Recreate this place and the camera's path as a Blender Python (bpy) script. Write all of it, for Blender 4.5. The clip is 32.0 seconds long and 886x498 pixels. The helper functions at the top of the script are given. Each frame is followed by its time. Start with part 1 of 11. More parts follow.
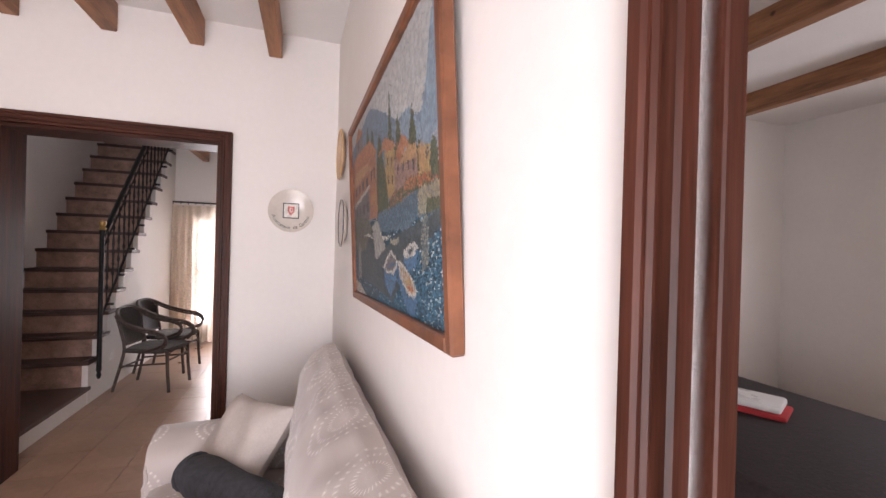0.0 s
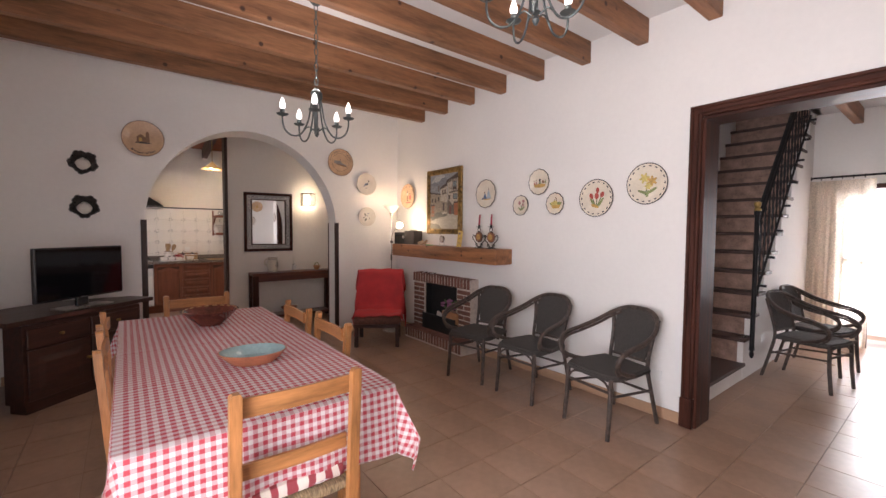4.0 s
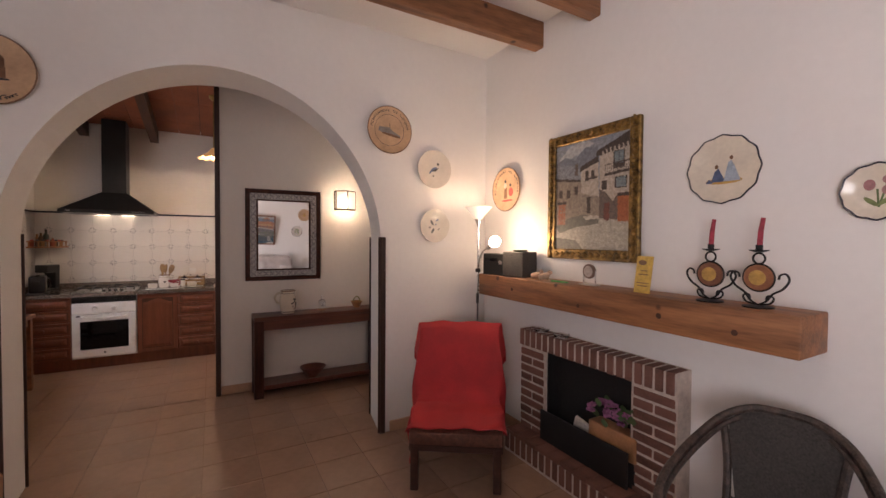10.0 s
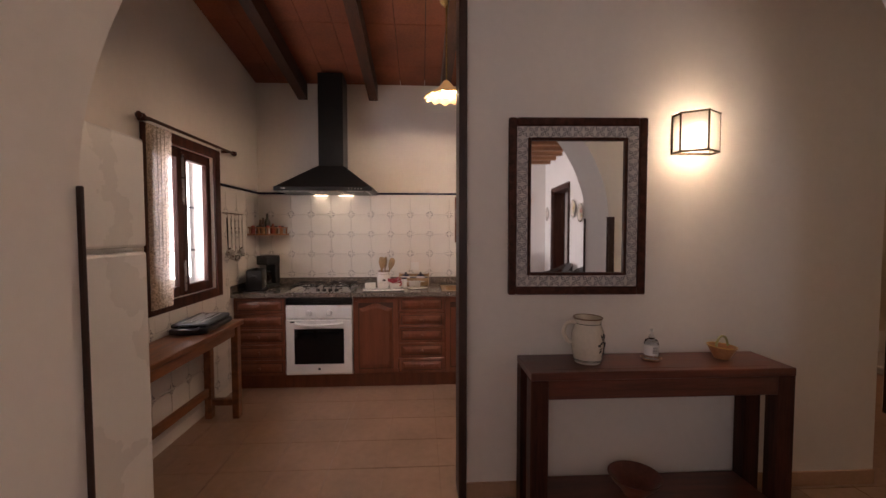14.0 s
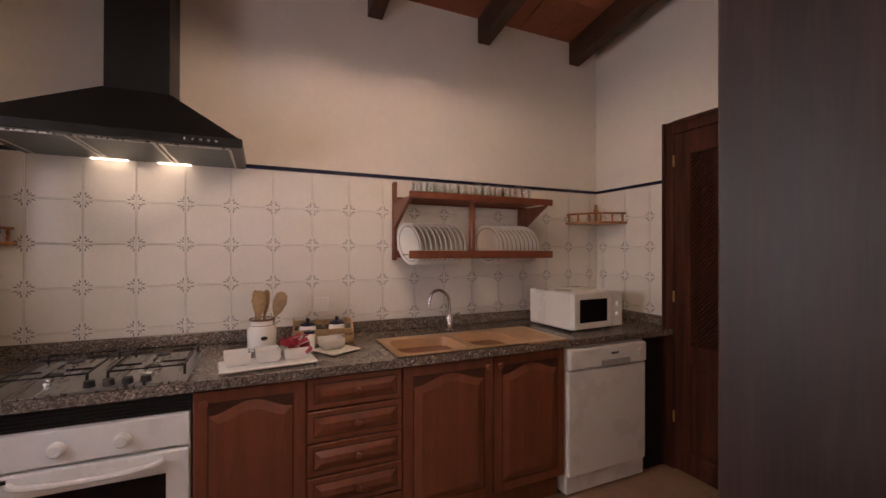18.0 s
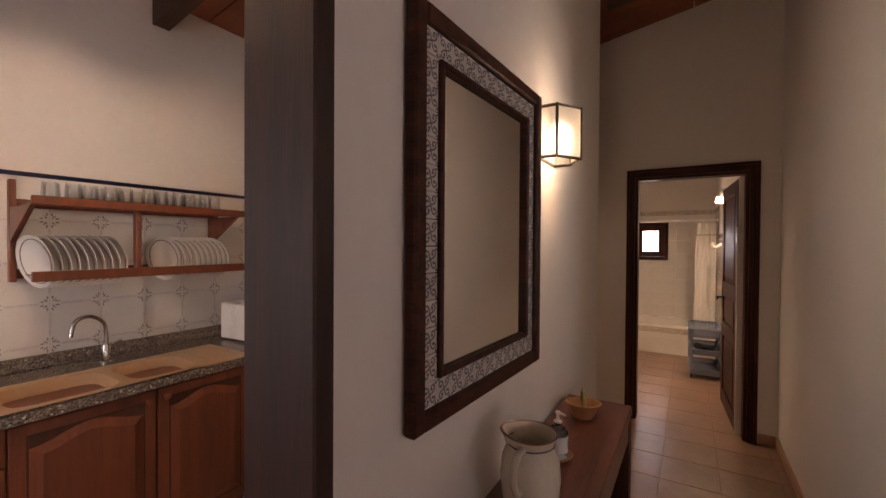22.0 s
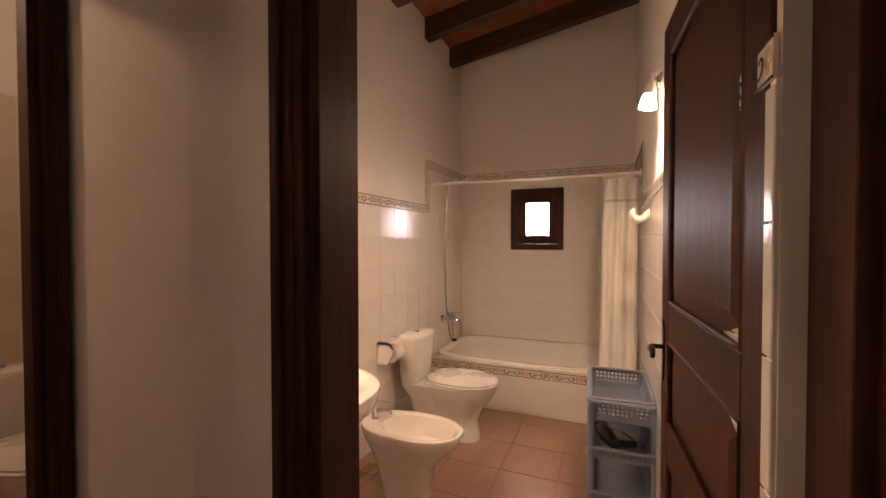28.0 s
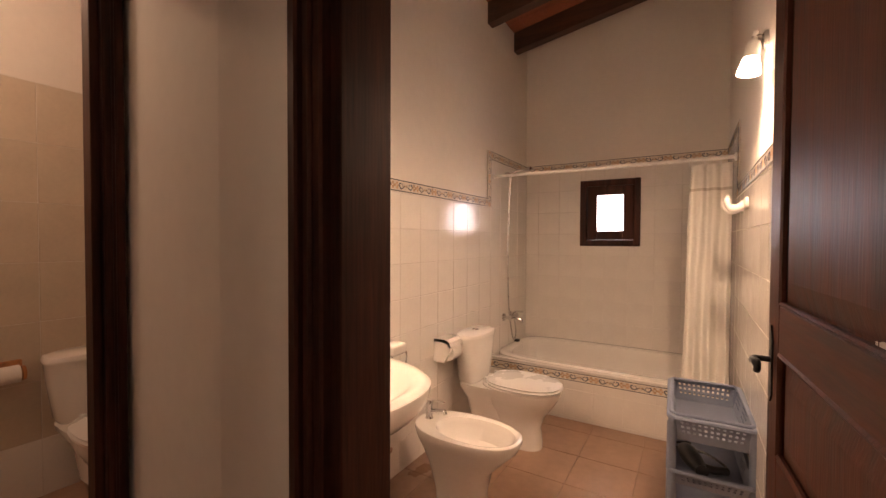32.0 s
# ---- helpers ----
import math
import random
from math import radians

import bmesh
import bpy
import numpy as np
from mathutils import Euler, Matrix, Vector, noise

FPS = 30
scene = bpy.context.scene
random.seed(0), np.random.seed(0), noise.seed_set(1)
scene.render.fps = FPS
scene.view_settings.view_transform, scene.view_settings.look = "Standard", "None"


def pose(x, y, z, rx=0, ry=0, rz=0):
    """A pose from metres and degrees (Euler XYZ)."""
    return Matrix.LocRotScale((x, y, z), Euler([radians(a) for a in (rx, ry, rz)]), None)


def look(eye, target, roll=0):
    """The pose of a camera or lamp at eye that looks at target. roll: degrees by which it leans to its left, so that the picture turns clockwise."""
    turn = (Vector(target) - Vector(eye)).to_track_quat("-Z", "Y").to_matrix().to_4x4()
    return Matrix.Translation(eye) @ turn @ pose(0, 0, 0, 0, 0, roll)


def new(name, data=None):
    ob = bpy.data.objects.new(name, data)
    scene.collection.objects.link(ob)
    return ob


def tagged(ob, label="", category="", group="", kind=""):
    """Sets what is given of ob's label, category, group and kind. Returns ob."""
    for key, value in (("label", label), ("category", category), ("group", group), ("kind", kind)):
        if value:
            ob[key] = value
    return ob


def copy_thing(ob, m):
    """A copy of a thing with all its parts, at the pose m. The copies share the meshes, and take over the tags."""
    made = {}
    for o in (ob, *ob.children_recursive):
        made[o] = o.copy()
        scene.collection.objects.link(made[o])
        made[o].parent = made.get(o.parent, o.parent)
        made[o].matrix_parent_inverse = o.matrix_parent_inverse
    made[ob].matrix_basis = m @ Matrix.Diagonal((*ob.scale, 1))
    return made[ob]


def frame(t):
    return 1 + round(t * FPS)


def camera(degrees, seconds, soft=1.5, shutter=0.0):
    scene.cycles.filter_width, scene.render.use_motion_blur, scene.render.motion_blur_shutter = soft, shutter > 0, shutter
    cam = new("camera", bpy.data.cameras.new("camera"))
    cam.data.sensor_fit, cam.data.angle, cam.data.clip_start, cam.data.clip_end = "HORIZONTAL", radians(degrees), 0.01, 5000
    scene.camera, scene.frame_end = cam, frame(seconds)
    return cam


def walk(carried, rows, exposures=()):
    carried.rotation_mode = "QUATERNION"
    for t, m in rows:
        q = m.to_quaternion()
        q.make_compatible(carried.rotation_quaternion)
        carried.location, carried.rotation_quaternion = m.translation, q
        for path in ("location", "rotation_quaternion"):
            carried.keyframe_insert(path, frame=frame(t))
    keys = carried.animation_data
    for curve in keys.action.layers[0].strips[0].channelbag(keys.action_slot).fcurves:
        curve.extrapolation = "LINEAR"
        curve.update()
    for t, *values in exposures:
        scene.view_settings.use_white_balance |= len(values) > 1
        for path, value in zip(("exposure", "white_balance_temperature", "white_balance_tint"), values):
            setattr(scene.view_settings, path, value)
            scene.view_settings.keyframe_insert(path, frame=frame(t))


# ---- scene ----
cam = camera(94.64, 32.0)
ROWS = [  # seconds, x, y, z, yaw, pitch, roll
    (0, 1.2247, 0.9558, 1.5742, -18.481, -0.101, -1.598),
    (0.5, 1.1332, 0.9631, 1.5689, -9.527, -0.928, -0.639),
    (1, 1.0450, 0.9897, 1.5294, 1.308, -0.982, -0.559),
    (1.5, 0.9894, 1.0091, 1.4749, 11.064, -1.238, -0.618),
    (2, 0.9333, 1.0236, 1.4244, 21.949, -2.026, -0.604),
    (2.5, 0.8725, 1.0236, 1.4032, 31.530, -2.663, -0.521),
    (3, 0.8008, 1.0001, 1.3944, 39.651, -2.787, -0.328),
    (3.5, 0.6977, 0.9652, 1.4077, 46.085, -2.718, -0.267),
    (4, 0.6014, 0.9162, 1.4541, 52.087, -2.678, -0.418),
    (4.5, 0.5580, 0.9112, 1.5132, 55.990, -2.656, -0.148),
    (6.5, -0.0474, 1.3766, 1.4965, 60.044, -1.802, -0.431),
    (7, -0.2695, 1.5131, 1.4949, 59.154, -1.625, -0.350),
    (7.5, -0.4849, 1.6512, 1.5072, 58.447, -1.460, -0.420),
    (8, -0.7460, 1.7876, 1.5262, 57.749, -1.283, -0.485),
    (8.5, -0.9918, 1.9181, 1.5270, 57.369, -1.269, -0.550),
    (9, -1.2522, 2.0116, 1.5301, 57.622, -1.265, -0.462),
    (9.5, -1.4985, 2.0556, 1.5310, 59.075, -1.278, -0.465),
    (10, -1.7527, 2.0701, 1.5304, 60.463, -1.435, -0.413),
    (10.5, -2.0033, 2.0840, 1.5098, 62.996, -1.427, -0.377),
    (11, -2.2911, 2.0750, 1.4811, 66.062, -1.614, -0.392),
    (11.5, -2.5562, 2.0633, 1.4569, 68.807, -1.705, -0.423),
    (12, -2.8745, 2.0563, 1.4470, 72.533, -2.059, -0.290),
    (12.5, -3.1711, 2.0271, 1.4341, 76.254, -2.316, -0.319),
    (13, -3.4978, 1.9983, 1.4204, 79.943, -2.561, -0.409),
    (13.5, -3.7984, 1.9789, 1.4233, 83.686, -2.559, -0.107),
    (14, -4.0925, 1.9056, 1.4303, 86.923, -2.501, 0.030),
    (14.5, -4.3663, 1.8317, 1.4363, 88.116, -2.255, 0.004),
    (16.5, -5.4126, 1.6232, 1.4299, 83.663, -0.767, -0.648),
    (17, -5.6358, 1.5898, 1.4042, 78.079, 0.276, -0.407),
    (17.5, -5.8253, 1.5405, 1.3853, 71.706, 0.532, -0.135),
    (18, -5.9976, 1.5248, 1.3700, 65.991, 0.217, -0.103),
    (18.5, -6.1602, 1.4995, 1.3754, 62.671, -0.060, -0.197),
    (19, -6.2729, 1.4887, 1.3989, 61.204, -0.190, -0.156),
    (19.5, -6.2381, 1.4862, 1.4133, 59.892, -0.525, -0.203),
    (20, -6.0877, 1.4787, 1.4402, 55.821, -0.743, -0.189),
    (20.5, -5.9368, 1.4934, 1.4769, 50.697, -0.857, -0.148),
    (21, -5.8632, 1.5239, 1.5140, 43.408, -0.911, -0.123),
    (21.5, -5.8010, 1.5937, 1.5232, 36.793, -0.798, -0.138),
    (22, -5.7122, 1.6824, 1.5010, 31.103, -0.712, -0.362),
    (22.5, -5.6244, 1.7826, 1.4765, 26.951, -1.077, -0.589),
    (23, -5.5766, 1.9220, 1.4601, 22.289, -1.734, -0.648),
    (23.5, -5.5837, 2.1196, 1.4531, 17.760, -2.091, -0.425),
    (24, -5.5839, 2.4118, 1.4377, 14.574, -2.273, -0.314),
    (24.5, -5.5903, 2.7072, 1.4305, 13.606, -1.965, -0.344),
    (25, -5.6242, 3.0264, 1.4510, 12.982, -1.998, -0.148),
    (25.5, -5.6434, 3.3697, 1.4593, 12.908, -1.962, 0.026),
    (26, -5.6395, 3.7188, 1.4503, 12.923, -1.812, 0.011),
    (26.5, -5.6389, 4.0217, 1.4443, 13.727, -1.700, -0.027),
    (28.5, -5.6012, 5.2089, 1.2873, 25.420, -0.975, -0.016),
    (29, -5.6006, 5.4147, 1.2151, 28.466, -0.902, -0.158),
    (29.5, -5.5916, 5.5487, 1.1682, 30.217, -0.772, -0.232),
    (30, -5.5808, 5.6166, 1.1479, 31.112, -0.833, -0.323),
    (30.5, -5.5789, 5.5988, 1.1518, 31.567, -0.861, -0.341),
    (31, -5.5941, 5.4461, 1.2053, 31.605, -0.852, -0.417),
    (31.5, -5.6068, 5.2677, 1.2627, 31.544, -1.005, -0.424),
    (32, -5.6215, 5.0825, 1.3161, 31.275, -1.267, -0.241),
]
EXPOSURES = [(0.0, 0.2, 6400, 20), (1.0, 0.3, 6400, 19), (2.0, 0.55, 6150, 13), (3.0, 0.45, 6150, 14), (4.5, 0.35, 6250, 17), (8.0, 0.3, 6450, 20), (11.0, 0.15, 6500, 22), (14.0, 0.05, 6550, 23), (17.0, 0.0, 6650, 26), (20.0, -0.1, 6650, 26), (22.0, 0.15, 6750, 25), (24.0, 0.45, 6950, 26), (26.0, 0.75, 7050, 29), (29.0, 0.25, 6850, 28), (31.0, 0.2, 6850, 28), (32.0, 0.6, 6950, 29)]
walk(cam, [(t, pose(x, y, z, 90 + pitch, roll, yaw)) for t, x, y, z, yaw, pitch, roll in ROWS], EXPOSURES)

# ---- world, sun, lamps ----
SUN_UP, SUN_TURN = radians(58), radians(97)
world = bpy.data.worlds.new("sky")
world.use_nodes = True
scene.world = world
sky = world.node_tree.nodes.new("ShaderNodeTexSky")
sky.sky_type, sky.sun_disc, sky.sun_elevation, sky.sun_rotation = "NISHITA", False, SUN_UP, SUN_TURN
world.node_tree.links.new(sky.outputs[0], world.node_tree.nodes["Background"].inputs[0])
world.node_tree.nodes["Background"].inputs[1].default_value = 0.12
sun = new("sun", bpy.data.lights.new("sun", "SUN"))
sun.data.energy, sun.data.angle, sun.data.color = 5.0, radians(0.5), (1.0, 0.95, 0.87)
sun.matrix_world = look((3, 14, 14), (3 - 5 * math.sin(SUN_TURN), 14 - 5 * math.cos(SUN_TURN), 14 - 5 * math.tan(SUN_UP)))


def area(name, x, y, z, rx, rz, w, h, power, color=(1, 1, 1)):
    ob = new(name, bpy.data.lights.new(name, "AREA"))
    ob.data.shape, ob.data.size, ob.data.size_y, ob.data.energy, ob.data.color = "RECTANGLE", w, h, power, color
    ob.matrix_world = pose(x, y, z, rx, 0, rz)
    return ob


def bulb(name, x, y, z, power, color=(1.0, 0.78, 0.55), r=0.03):
    ob = new(name, bpy.data.lights.new(name, "POINT"))
    ob.data.energy, ob.data.color, ob.data.shadow_soft_size = power, color, r
    ob.location = (x, y, z)
    return ob


def spot_lamp(name, x, y, z, tilt, power):
    """A cup lamp: light falls out of its open lower end."""
    ob = new(name, bpy.data.lights.new(name, "SPOT"))
    ob.data.energy, ob.data.color, ob.data.shadow_soft_size = power, (1.0, 0.72, 0.45), 0.03
    ob.data.spot_size, ob.data.spot_blend = radians(165), 0.9
    ob.matrix_world = pose(x, y, z, 0, -tilt, 0)
    return ob


DAY = (1.0, 0.98, 0.97)
WARM = (1.0, 0.76, 0.50)
# daylight in the openings of the outer walls
# the south door is unseen, added to light the living room
area("daylight_unseen_door", 0.30, -0.18, 1.15, 108, 0, 1.5, 1.9, 110, DAY)
area("daylight_living_window", -2.85, -0.18, 1.55, 90, 0, 0.95, 1.05, 6, DAY)
area("daylight_kitchen_window", -7.13, 0.05, 1.52, 90, 0, 0.7, 0.9, 15, DAY)
area("daylight_terrace_door", -0.14, 8.42, 1.1, 90, 180, 0.7, 1.85, 62, DAY)
area("daylight_bath_window", -6.245, 9.2, 1.56, 90, 180, 0.3, 0.36, 4.0, DAY)
# the bedroom opening is out of view, added to light that room
area("daylight_unseen_bedroom", 6.6, 1.5, 1.6, 90, 90, 1.0, 1.2, 45, DAY)
bulb("sconce_light", -6.155, 3.345, 1.925, 22, WARM, 0.032)
bulb("pendant_light", -7.2, 2.1, 2.452, 52, WARM, 0.03)
bulb("reading_light", -4.19, 3.95, 1.545, 5.5, WARM, 0.05)
bulb("uplight", -4.445, 3.935, 1.78, 3.5, WARM, 0.05)
for x, y, z in ((-2.35, 2.04, 2.36), (-0.71, 2.49, 2.67)):
    bulb("chandelier_light", x, y, z + 0.10, 9, (1.0, 0.93, 0.84), 0.12)
for k, y in enumerate((5.88, 6.13, 6.38)):
    spot_lamp("mirror_cup_light", -6.925, y, 1.80, 14, 9)
spot_lamp("wall_spot_light", -5.47, 7.08, 1.955, -24, 32)
# unseen bulb added to brighten the shower room and the passage
bulb("shower_room_fill", -7.8, 5.05, 2.5, 13, (1.0, 0.74, 0.48), 0.05)
area("hood_light", -8.27, 1.0, 1.79, 0, 0, 0.04, 0.36, 0.6, (1.0, 0.8, 0.55))

# ---- materials ----
def shader(name):
    m = bpy.data.materials.new(name)
    m.use_nodes = True
    return m, m.node_tree.nodes, m.node_tree.links, m.node_tree.nodes["Principled BSDF"]


def mat(name, col, rough=0.5, metal=0.0, var=0.12, scale=6.0, bump=0.05, fine=60.0, stretch=(1, 1, 1), dark=None, coat=0.0, rand=0.0, spec=0.5):
    """Base colour that varies at two scales, with fine relief; stretch draws the pattern out along an axis."""
    m, n, l, p = shader(name)
    tc, mp = n.new("ShaderNodeTexCoord"), n.new("ShaderNodeMapping")
    mp.inputs["Scale"].default_value = stretch
    l.new(tc.outputs["Object"], mp.inputs[0])
    a, b, ramp = n.new("ShaderNodeTexNoise"), n.new("ShaderNodeTexNoise"), n.new("ShaderNodeMix")
    a.inputs["Scale"].default_value, a.inputs["Detail"].default_value = scale, 5
    b.inputs["Scale"].default_value, b.inputs["Detail"].default_value = fine, 3
    for q in (a, b):
        l.new(mp.outputs[0], q.inputs["Vector"])
    add = n.new("ShaderNodeMath")
    add.operation = "MULTIPLY_ADD"
    l.new(b.outputs["Fac"], add.inputs[0])
    add.inputs[1].default_value = 0.45
    l.new(a.outputs["Fac"], add.inputs[2])
    rng = n.new("ShaderNodeMapRange")
    rng.inputs["From Min"].default_value, rng.inputs["From Max"].default_value = 0.5, 0.95
    if rand:
        info, more = n.new("ShaderNodeObjectInfo"), n.new("ShaderNodeMath")
        more.operation = "MULTIPLY_ADD"
        l.new(info.outputs["Random"], more.inputs[0])
        more.inputs[1].default_value = rand
        l.new(add.outputs[0], more.inputs[2])
        l.new(more.outputs[0], rng.inputs[0])
    else:
        l.new(add.outputs[0], rng.inputs[0])
    ramp.data_type = "RGBA"
    dark = dark or tuple(c * (1 - 2 * var) for c in col)
    light = tuple(min(1, c * (1 + 0.5 * var)) for c in col)
    ramp.inputs[6].default_value, ramp.inputs[7].default_value = (*dark, 1), (*light, 1)
    l.new(rng.outputs[0], ramp.inputs[0])
    l.new(ramp.outputs[2], p.inputs["Base Color"])
    rr = n.new("ShaderNodeMapRange")
    rr.inputs["To Min"].default_value, rr.inputs["To Max"].default_value = max(0.02, rough * 0.8), min(1, rough * 1.2)
    l.new(a.outputs["Fac"], rr.inputs[0])
    l.new(rr.outputs[0], p.inputs["Roughness"])
    p.inputs["Metallic"].default_value = metal
    p.inputs["Specular IOR Level"].default_value = spec
    p.inputs["Coat Weight"].default_value = coat
    p.inputs["Coat Roughness"].default_value = 0.12
    if bump:
        bp = n.new("ShaderNodeBump")
        bp.inputs["Strength"].default_value, bp.inputs["Distance"].default_value = min(1, bump * 4), 0.01
        l.new(add.outputs[0], bp.inputs["Height"])
        l.new(bp.outputs[0], p.inputs["Normal"])
    return m


def glow(name, col, power, base=None):
    m, n, l, p = shader(name)
    p.inputs["Base Color"].default_value = (*(base or col), 1)
    p.inputs["Emission Color"].default_value = (*col, 1)
    p.inputs["Emission Strength"].default_value = power
    p.inputs["Roughness"].default_value = 0.4
    return m


def glass(name, col=(1, 1, 1), rough=0.02, ior=1.45):
    m, n, l, p = shader(name)
    p.inputs["Base Color"].default_value = (*col, 1)
    p.inputs["Transmission Weight"].default_value = 1
    p.inputs["Roughness"].default_value, p.inputs["IOR"].default_value = rough, ior
    return m


def sheer(name, col, clear=0.35):
    """Thin cloth that lets some light through."""
    m, n, l, p = shader(name)
    out = n["Material Output"]
    d, t, mix, tr, mix2 = (n.new("ShaderNodeBsdf" + k) if k[0] != "m" else n.new("ShaderNodeMixShader") for k in ("Diffuse", "Translucent", "mix", "Transparent", "mix2"))
    tc, wave = n.new("ShaderNodeTexCoord"), n.new("ShaderNodeTexNoise")
    wave.inputs["Scale"].default_value = 90
    l.new(tc.outputs["Object"], wave.inputs["Vector"])
    d.inputs[0].default_value = t.inputs[0].default_value = (*col, 1)
    mix.inputs[0].default_value = 0.5
    l.new(d.outputs[0], mix.inputs[1])
    l.new(t.outputs[0], mix.inputs[2])
    rng = n.new("ShaderNodeMapRange")
    rng.inputs["From Min"].default_value, rng.inputs["From Max"].default_value, rng.inputs["To Max"].default_value = 0.35, 0.65, clear * 2
    l.new(wave.outputs["Fac"], rng.inputs[0])
    l.new(rng.outputs[0], mix2.inputs[0])
    l.new(mix.outputs[0], mix2.inputs[1])
    l.new(tr.outputs[0], mix2.inputs[2])
    l.new(mix2.outputs[0], out.inputs[0])
    return m


def thin_glass(name, gloss=0.10):
    """A thin clear wall of glass: see-through with a faint sheen, stronger at a slant."""
    m, n, l, p = shader(name)
    tr, gl, mix, lw, mul = n.new("ShaderNodeBsdfTransparent"), n.new("ShaderNodeBsdfGlossy"), n.new("ShaderNodeMixShader"), n.new("ShaderNodeLayerWeight"), n.new("ShaderNodeMath")
    gl.inputs["Roughness"].default_value = 0.04
    tr.inputs[0].default_value = (0.985, 0.99, 0.99, 1)
    lw.inputs[0].default_value = 0.35
    mul.operation, mul.inputs[1].default_value = "MULTIPLY_ADD", 0.22
    mul.inputs[2].default_value = gloss * 0.5
    l.new(lw.outputs["Fresnel"], mul.inputs[0])
    l.new(mul.outputs[0], mix.inputs[0])
    l.new(tr.outputs[0], mix.inputs[1])
    l.new(gl.outputs[0], mix.inputs[2])
    l.new(mix.outputs[0], n["Material Output"].inputs[0])
    return m


PLASTER = mat("white_plaster", (0.80, 0.77, 0.74), 0.85, var=0.025, scale=1.6, bump=0.03, fine=25)
PLASTER_BACK = mat("cream_plaster", (0.78, 0.73, 0.67), 0.85, var=0.03, scale=1.6, bump=0.03, fine=25)
CEILING = mat("white_ceiling", (0.8, 0.78, 0.76), 0.9, var=0.03, scale=2, bump=0.02)
PINE = mat("knotty_pine_beam", (0.30, 0.135, 0.062), 0.55, var=0.3, scale=2.2, fine=14, stretch=(7, 0.7, 7), bump=0.05, rand=0.12)
PINE_X = mat("knotty_pine", (0.36, 0.15, 0.06), 0.5, var=0.3, scale=2.2, fine=14, stretch=(0.7, 7, 7), bump=0.05)
DARK_X = mat("dark_beam", (0.085, 0.034, 0.019), 0.5, var=0.3, scale=2.5, fine=16, stretch=(0.6, 7, 7), bump=0.04)
MAHOGANY = mat("mahogany_varnish", (0.074, 0.0235, 0.014), 0.48, var=0.35, scale=3, fine=18, stretch=(9, 9, 0.6), bump=0.03, spec=0.2)
MAHOGANY_X = mat("mahogany_varnish_across", (0.074, 0.0235, 0.014), 0.48, var=0.35, scale=3, fine=18, stretch=(0.6, 9, 9), bump=0.03, spec=0.2)
MAHOGANY_Y = mat("mahogany_varnish_deep", (0.074, 0.0235, 0.014), 0.48, var=0.35, scale=3, fine=18, stretch=(9, 0.6, 9), bump=0.03, spec=0.2)
STRIP = mat("dark_corner_wood", (0.045, 0.018, 0.012), 0.5, var=0.3, scale=3, fine=18, stretch=(9, 9, 0.6), bump=0.03)
CABINET_WOOD = mat("kitchen_oak_stained", (0.20, 0.060, 0.028), 0.40, var=0.16, scale=3, fine=16, stretch=(8, 8, 0.7), bump=0.03, coat=0.2)
HONEY = mat("honey_pine", (0.42, 0.18, 0.06), 0.42, var=0.25, scale=3, fine=16, stretch=(8, 8, 0.8), bump=0.03)
HONEY_X = mat("honey_pine_across", (0.42, 0.18, 0.06), 0.42, var=0.25, scale=3, fine=16, stretch=(0.8, 8, 8), bump=0.03)
WALNUT = mat("walnut_furniture", (0.055, 0.020, 0.013), 0.42, var=0.3, scale=3, fine=16, stretch=(0.7, 8, 8), bump=0.03, coat=0.15)
CONSOLE_WOOD = mat("console_wood", (0.135, 0.040, 0.023), 0.36, var=0.25, scale=3, fine=16, stretch=(8, 0.7, 8), bump=0.03, coat=0.15)
TILE = mat("glazed_floor_tile", (0.37, 0.232, 0.158), 0.30, var=0.11, scale=2.5, bump=0.02, fine=20, rand=0.05)
GROUT = mat("floor_grout", (0.36, 0.228, 0.158), 0.85, var=0.15, scale=12)
SKIRT = mat("tile_skirting", (0.48, 0.30, 0.19), 0.35, var=0.1, scale=4, bump=0.02)
BRICK = mat("red_brick", (0.185, 0.085, 0.062), 0.8, var=0.25, scale=14, bump=0.15, fine=90, rand=0.35)
MORTAR = mat("pale_mortar", (0.62, 0.53, 0.46), 0.9, var=0.12, scale=20, bump=0.1)
# black for firebox soot and plain backs, also put in for shaded openings
SOOT_AND_SHADE = mat("soot_and_shade_black", (0.012, 0.011, 0.011), 0.8, var=0.3, scale=12, bump=0.08)
IRON = mat("black_wrought_iron", (0.018, 0.017, 0.018), 0.45, metal=0.6, var=0.2, scale=20, bump=0.05)
PEWTER = mat("grey_painted_metal", (0.10, 0.115, 0.115), 0.42, metal=0.5, var=0.2, scale=20, bump=0.04)
CHROME = mat("chrome", (0.75, 0.75, 0.76), 0.10, metal=1, var=0.03, bump=0)
STEEL = mat("brushed_steel", (0.55, 0.54, 0.52), 0.28, metal=1, var=0.08, scale=5, stretch=(1, 12, 12), bump=0.01)
BRASS = mat("aged_brass", (0.50, 0.33, 0.12), 0.35, metal=1, var=0.2, scale=20)
WHITE_ENAMEL = mat("white_enamel", (0.80, 0.79, 0.77), 0.28, var=0.02, scale=4, bump=0)
PORCELAIN = mat("white_porcelain", (0.85, 0.82, 0.78), 0.10, var=0.02, scale=3, bump=0, coat=0.3)
BLACK_PLASTIC = mat("black_plastic", (0.015, 0.015, 0.016), 0.35, var=0.15, scale=20, bump=0.02)
BLACK_GLASS = mat("black_glass", (0.006, 0.006, 0.008), 0.06, var=0.1, bump=0)
HOOD_BLACK = mat("satin_black_metal", (0.014, 0.014, 0.015), 0.38, var=0.15, scale=8, bump=0.01)
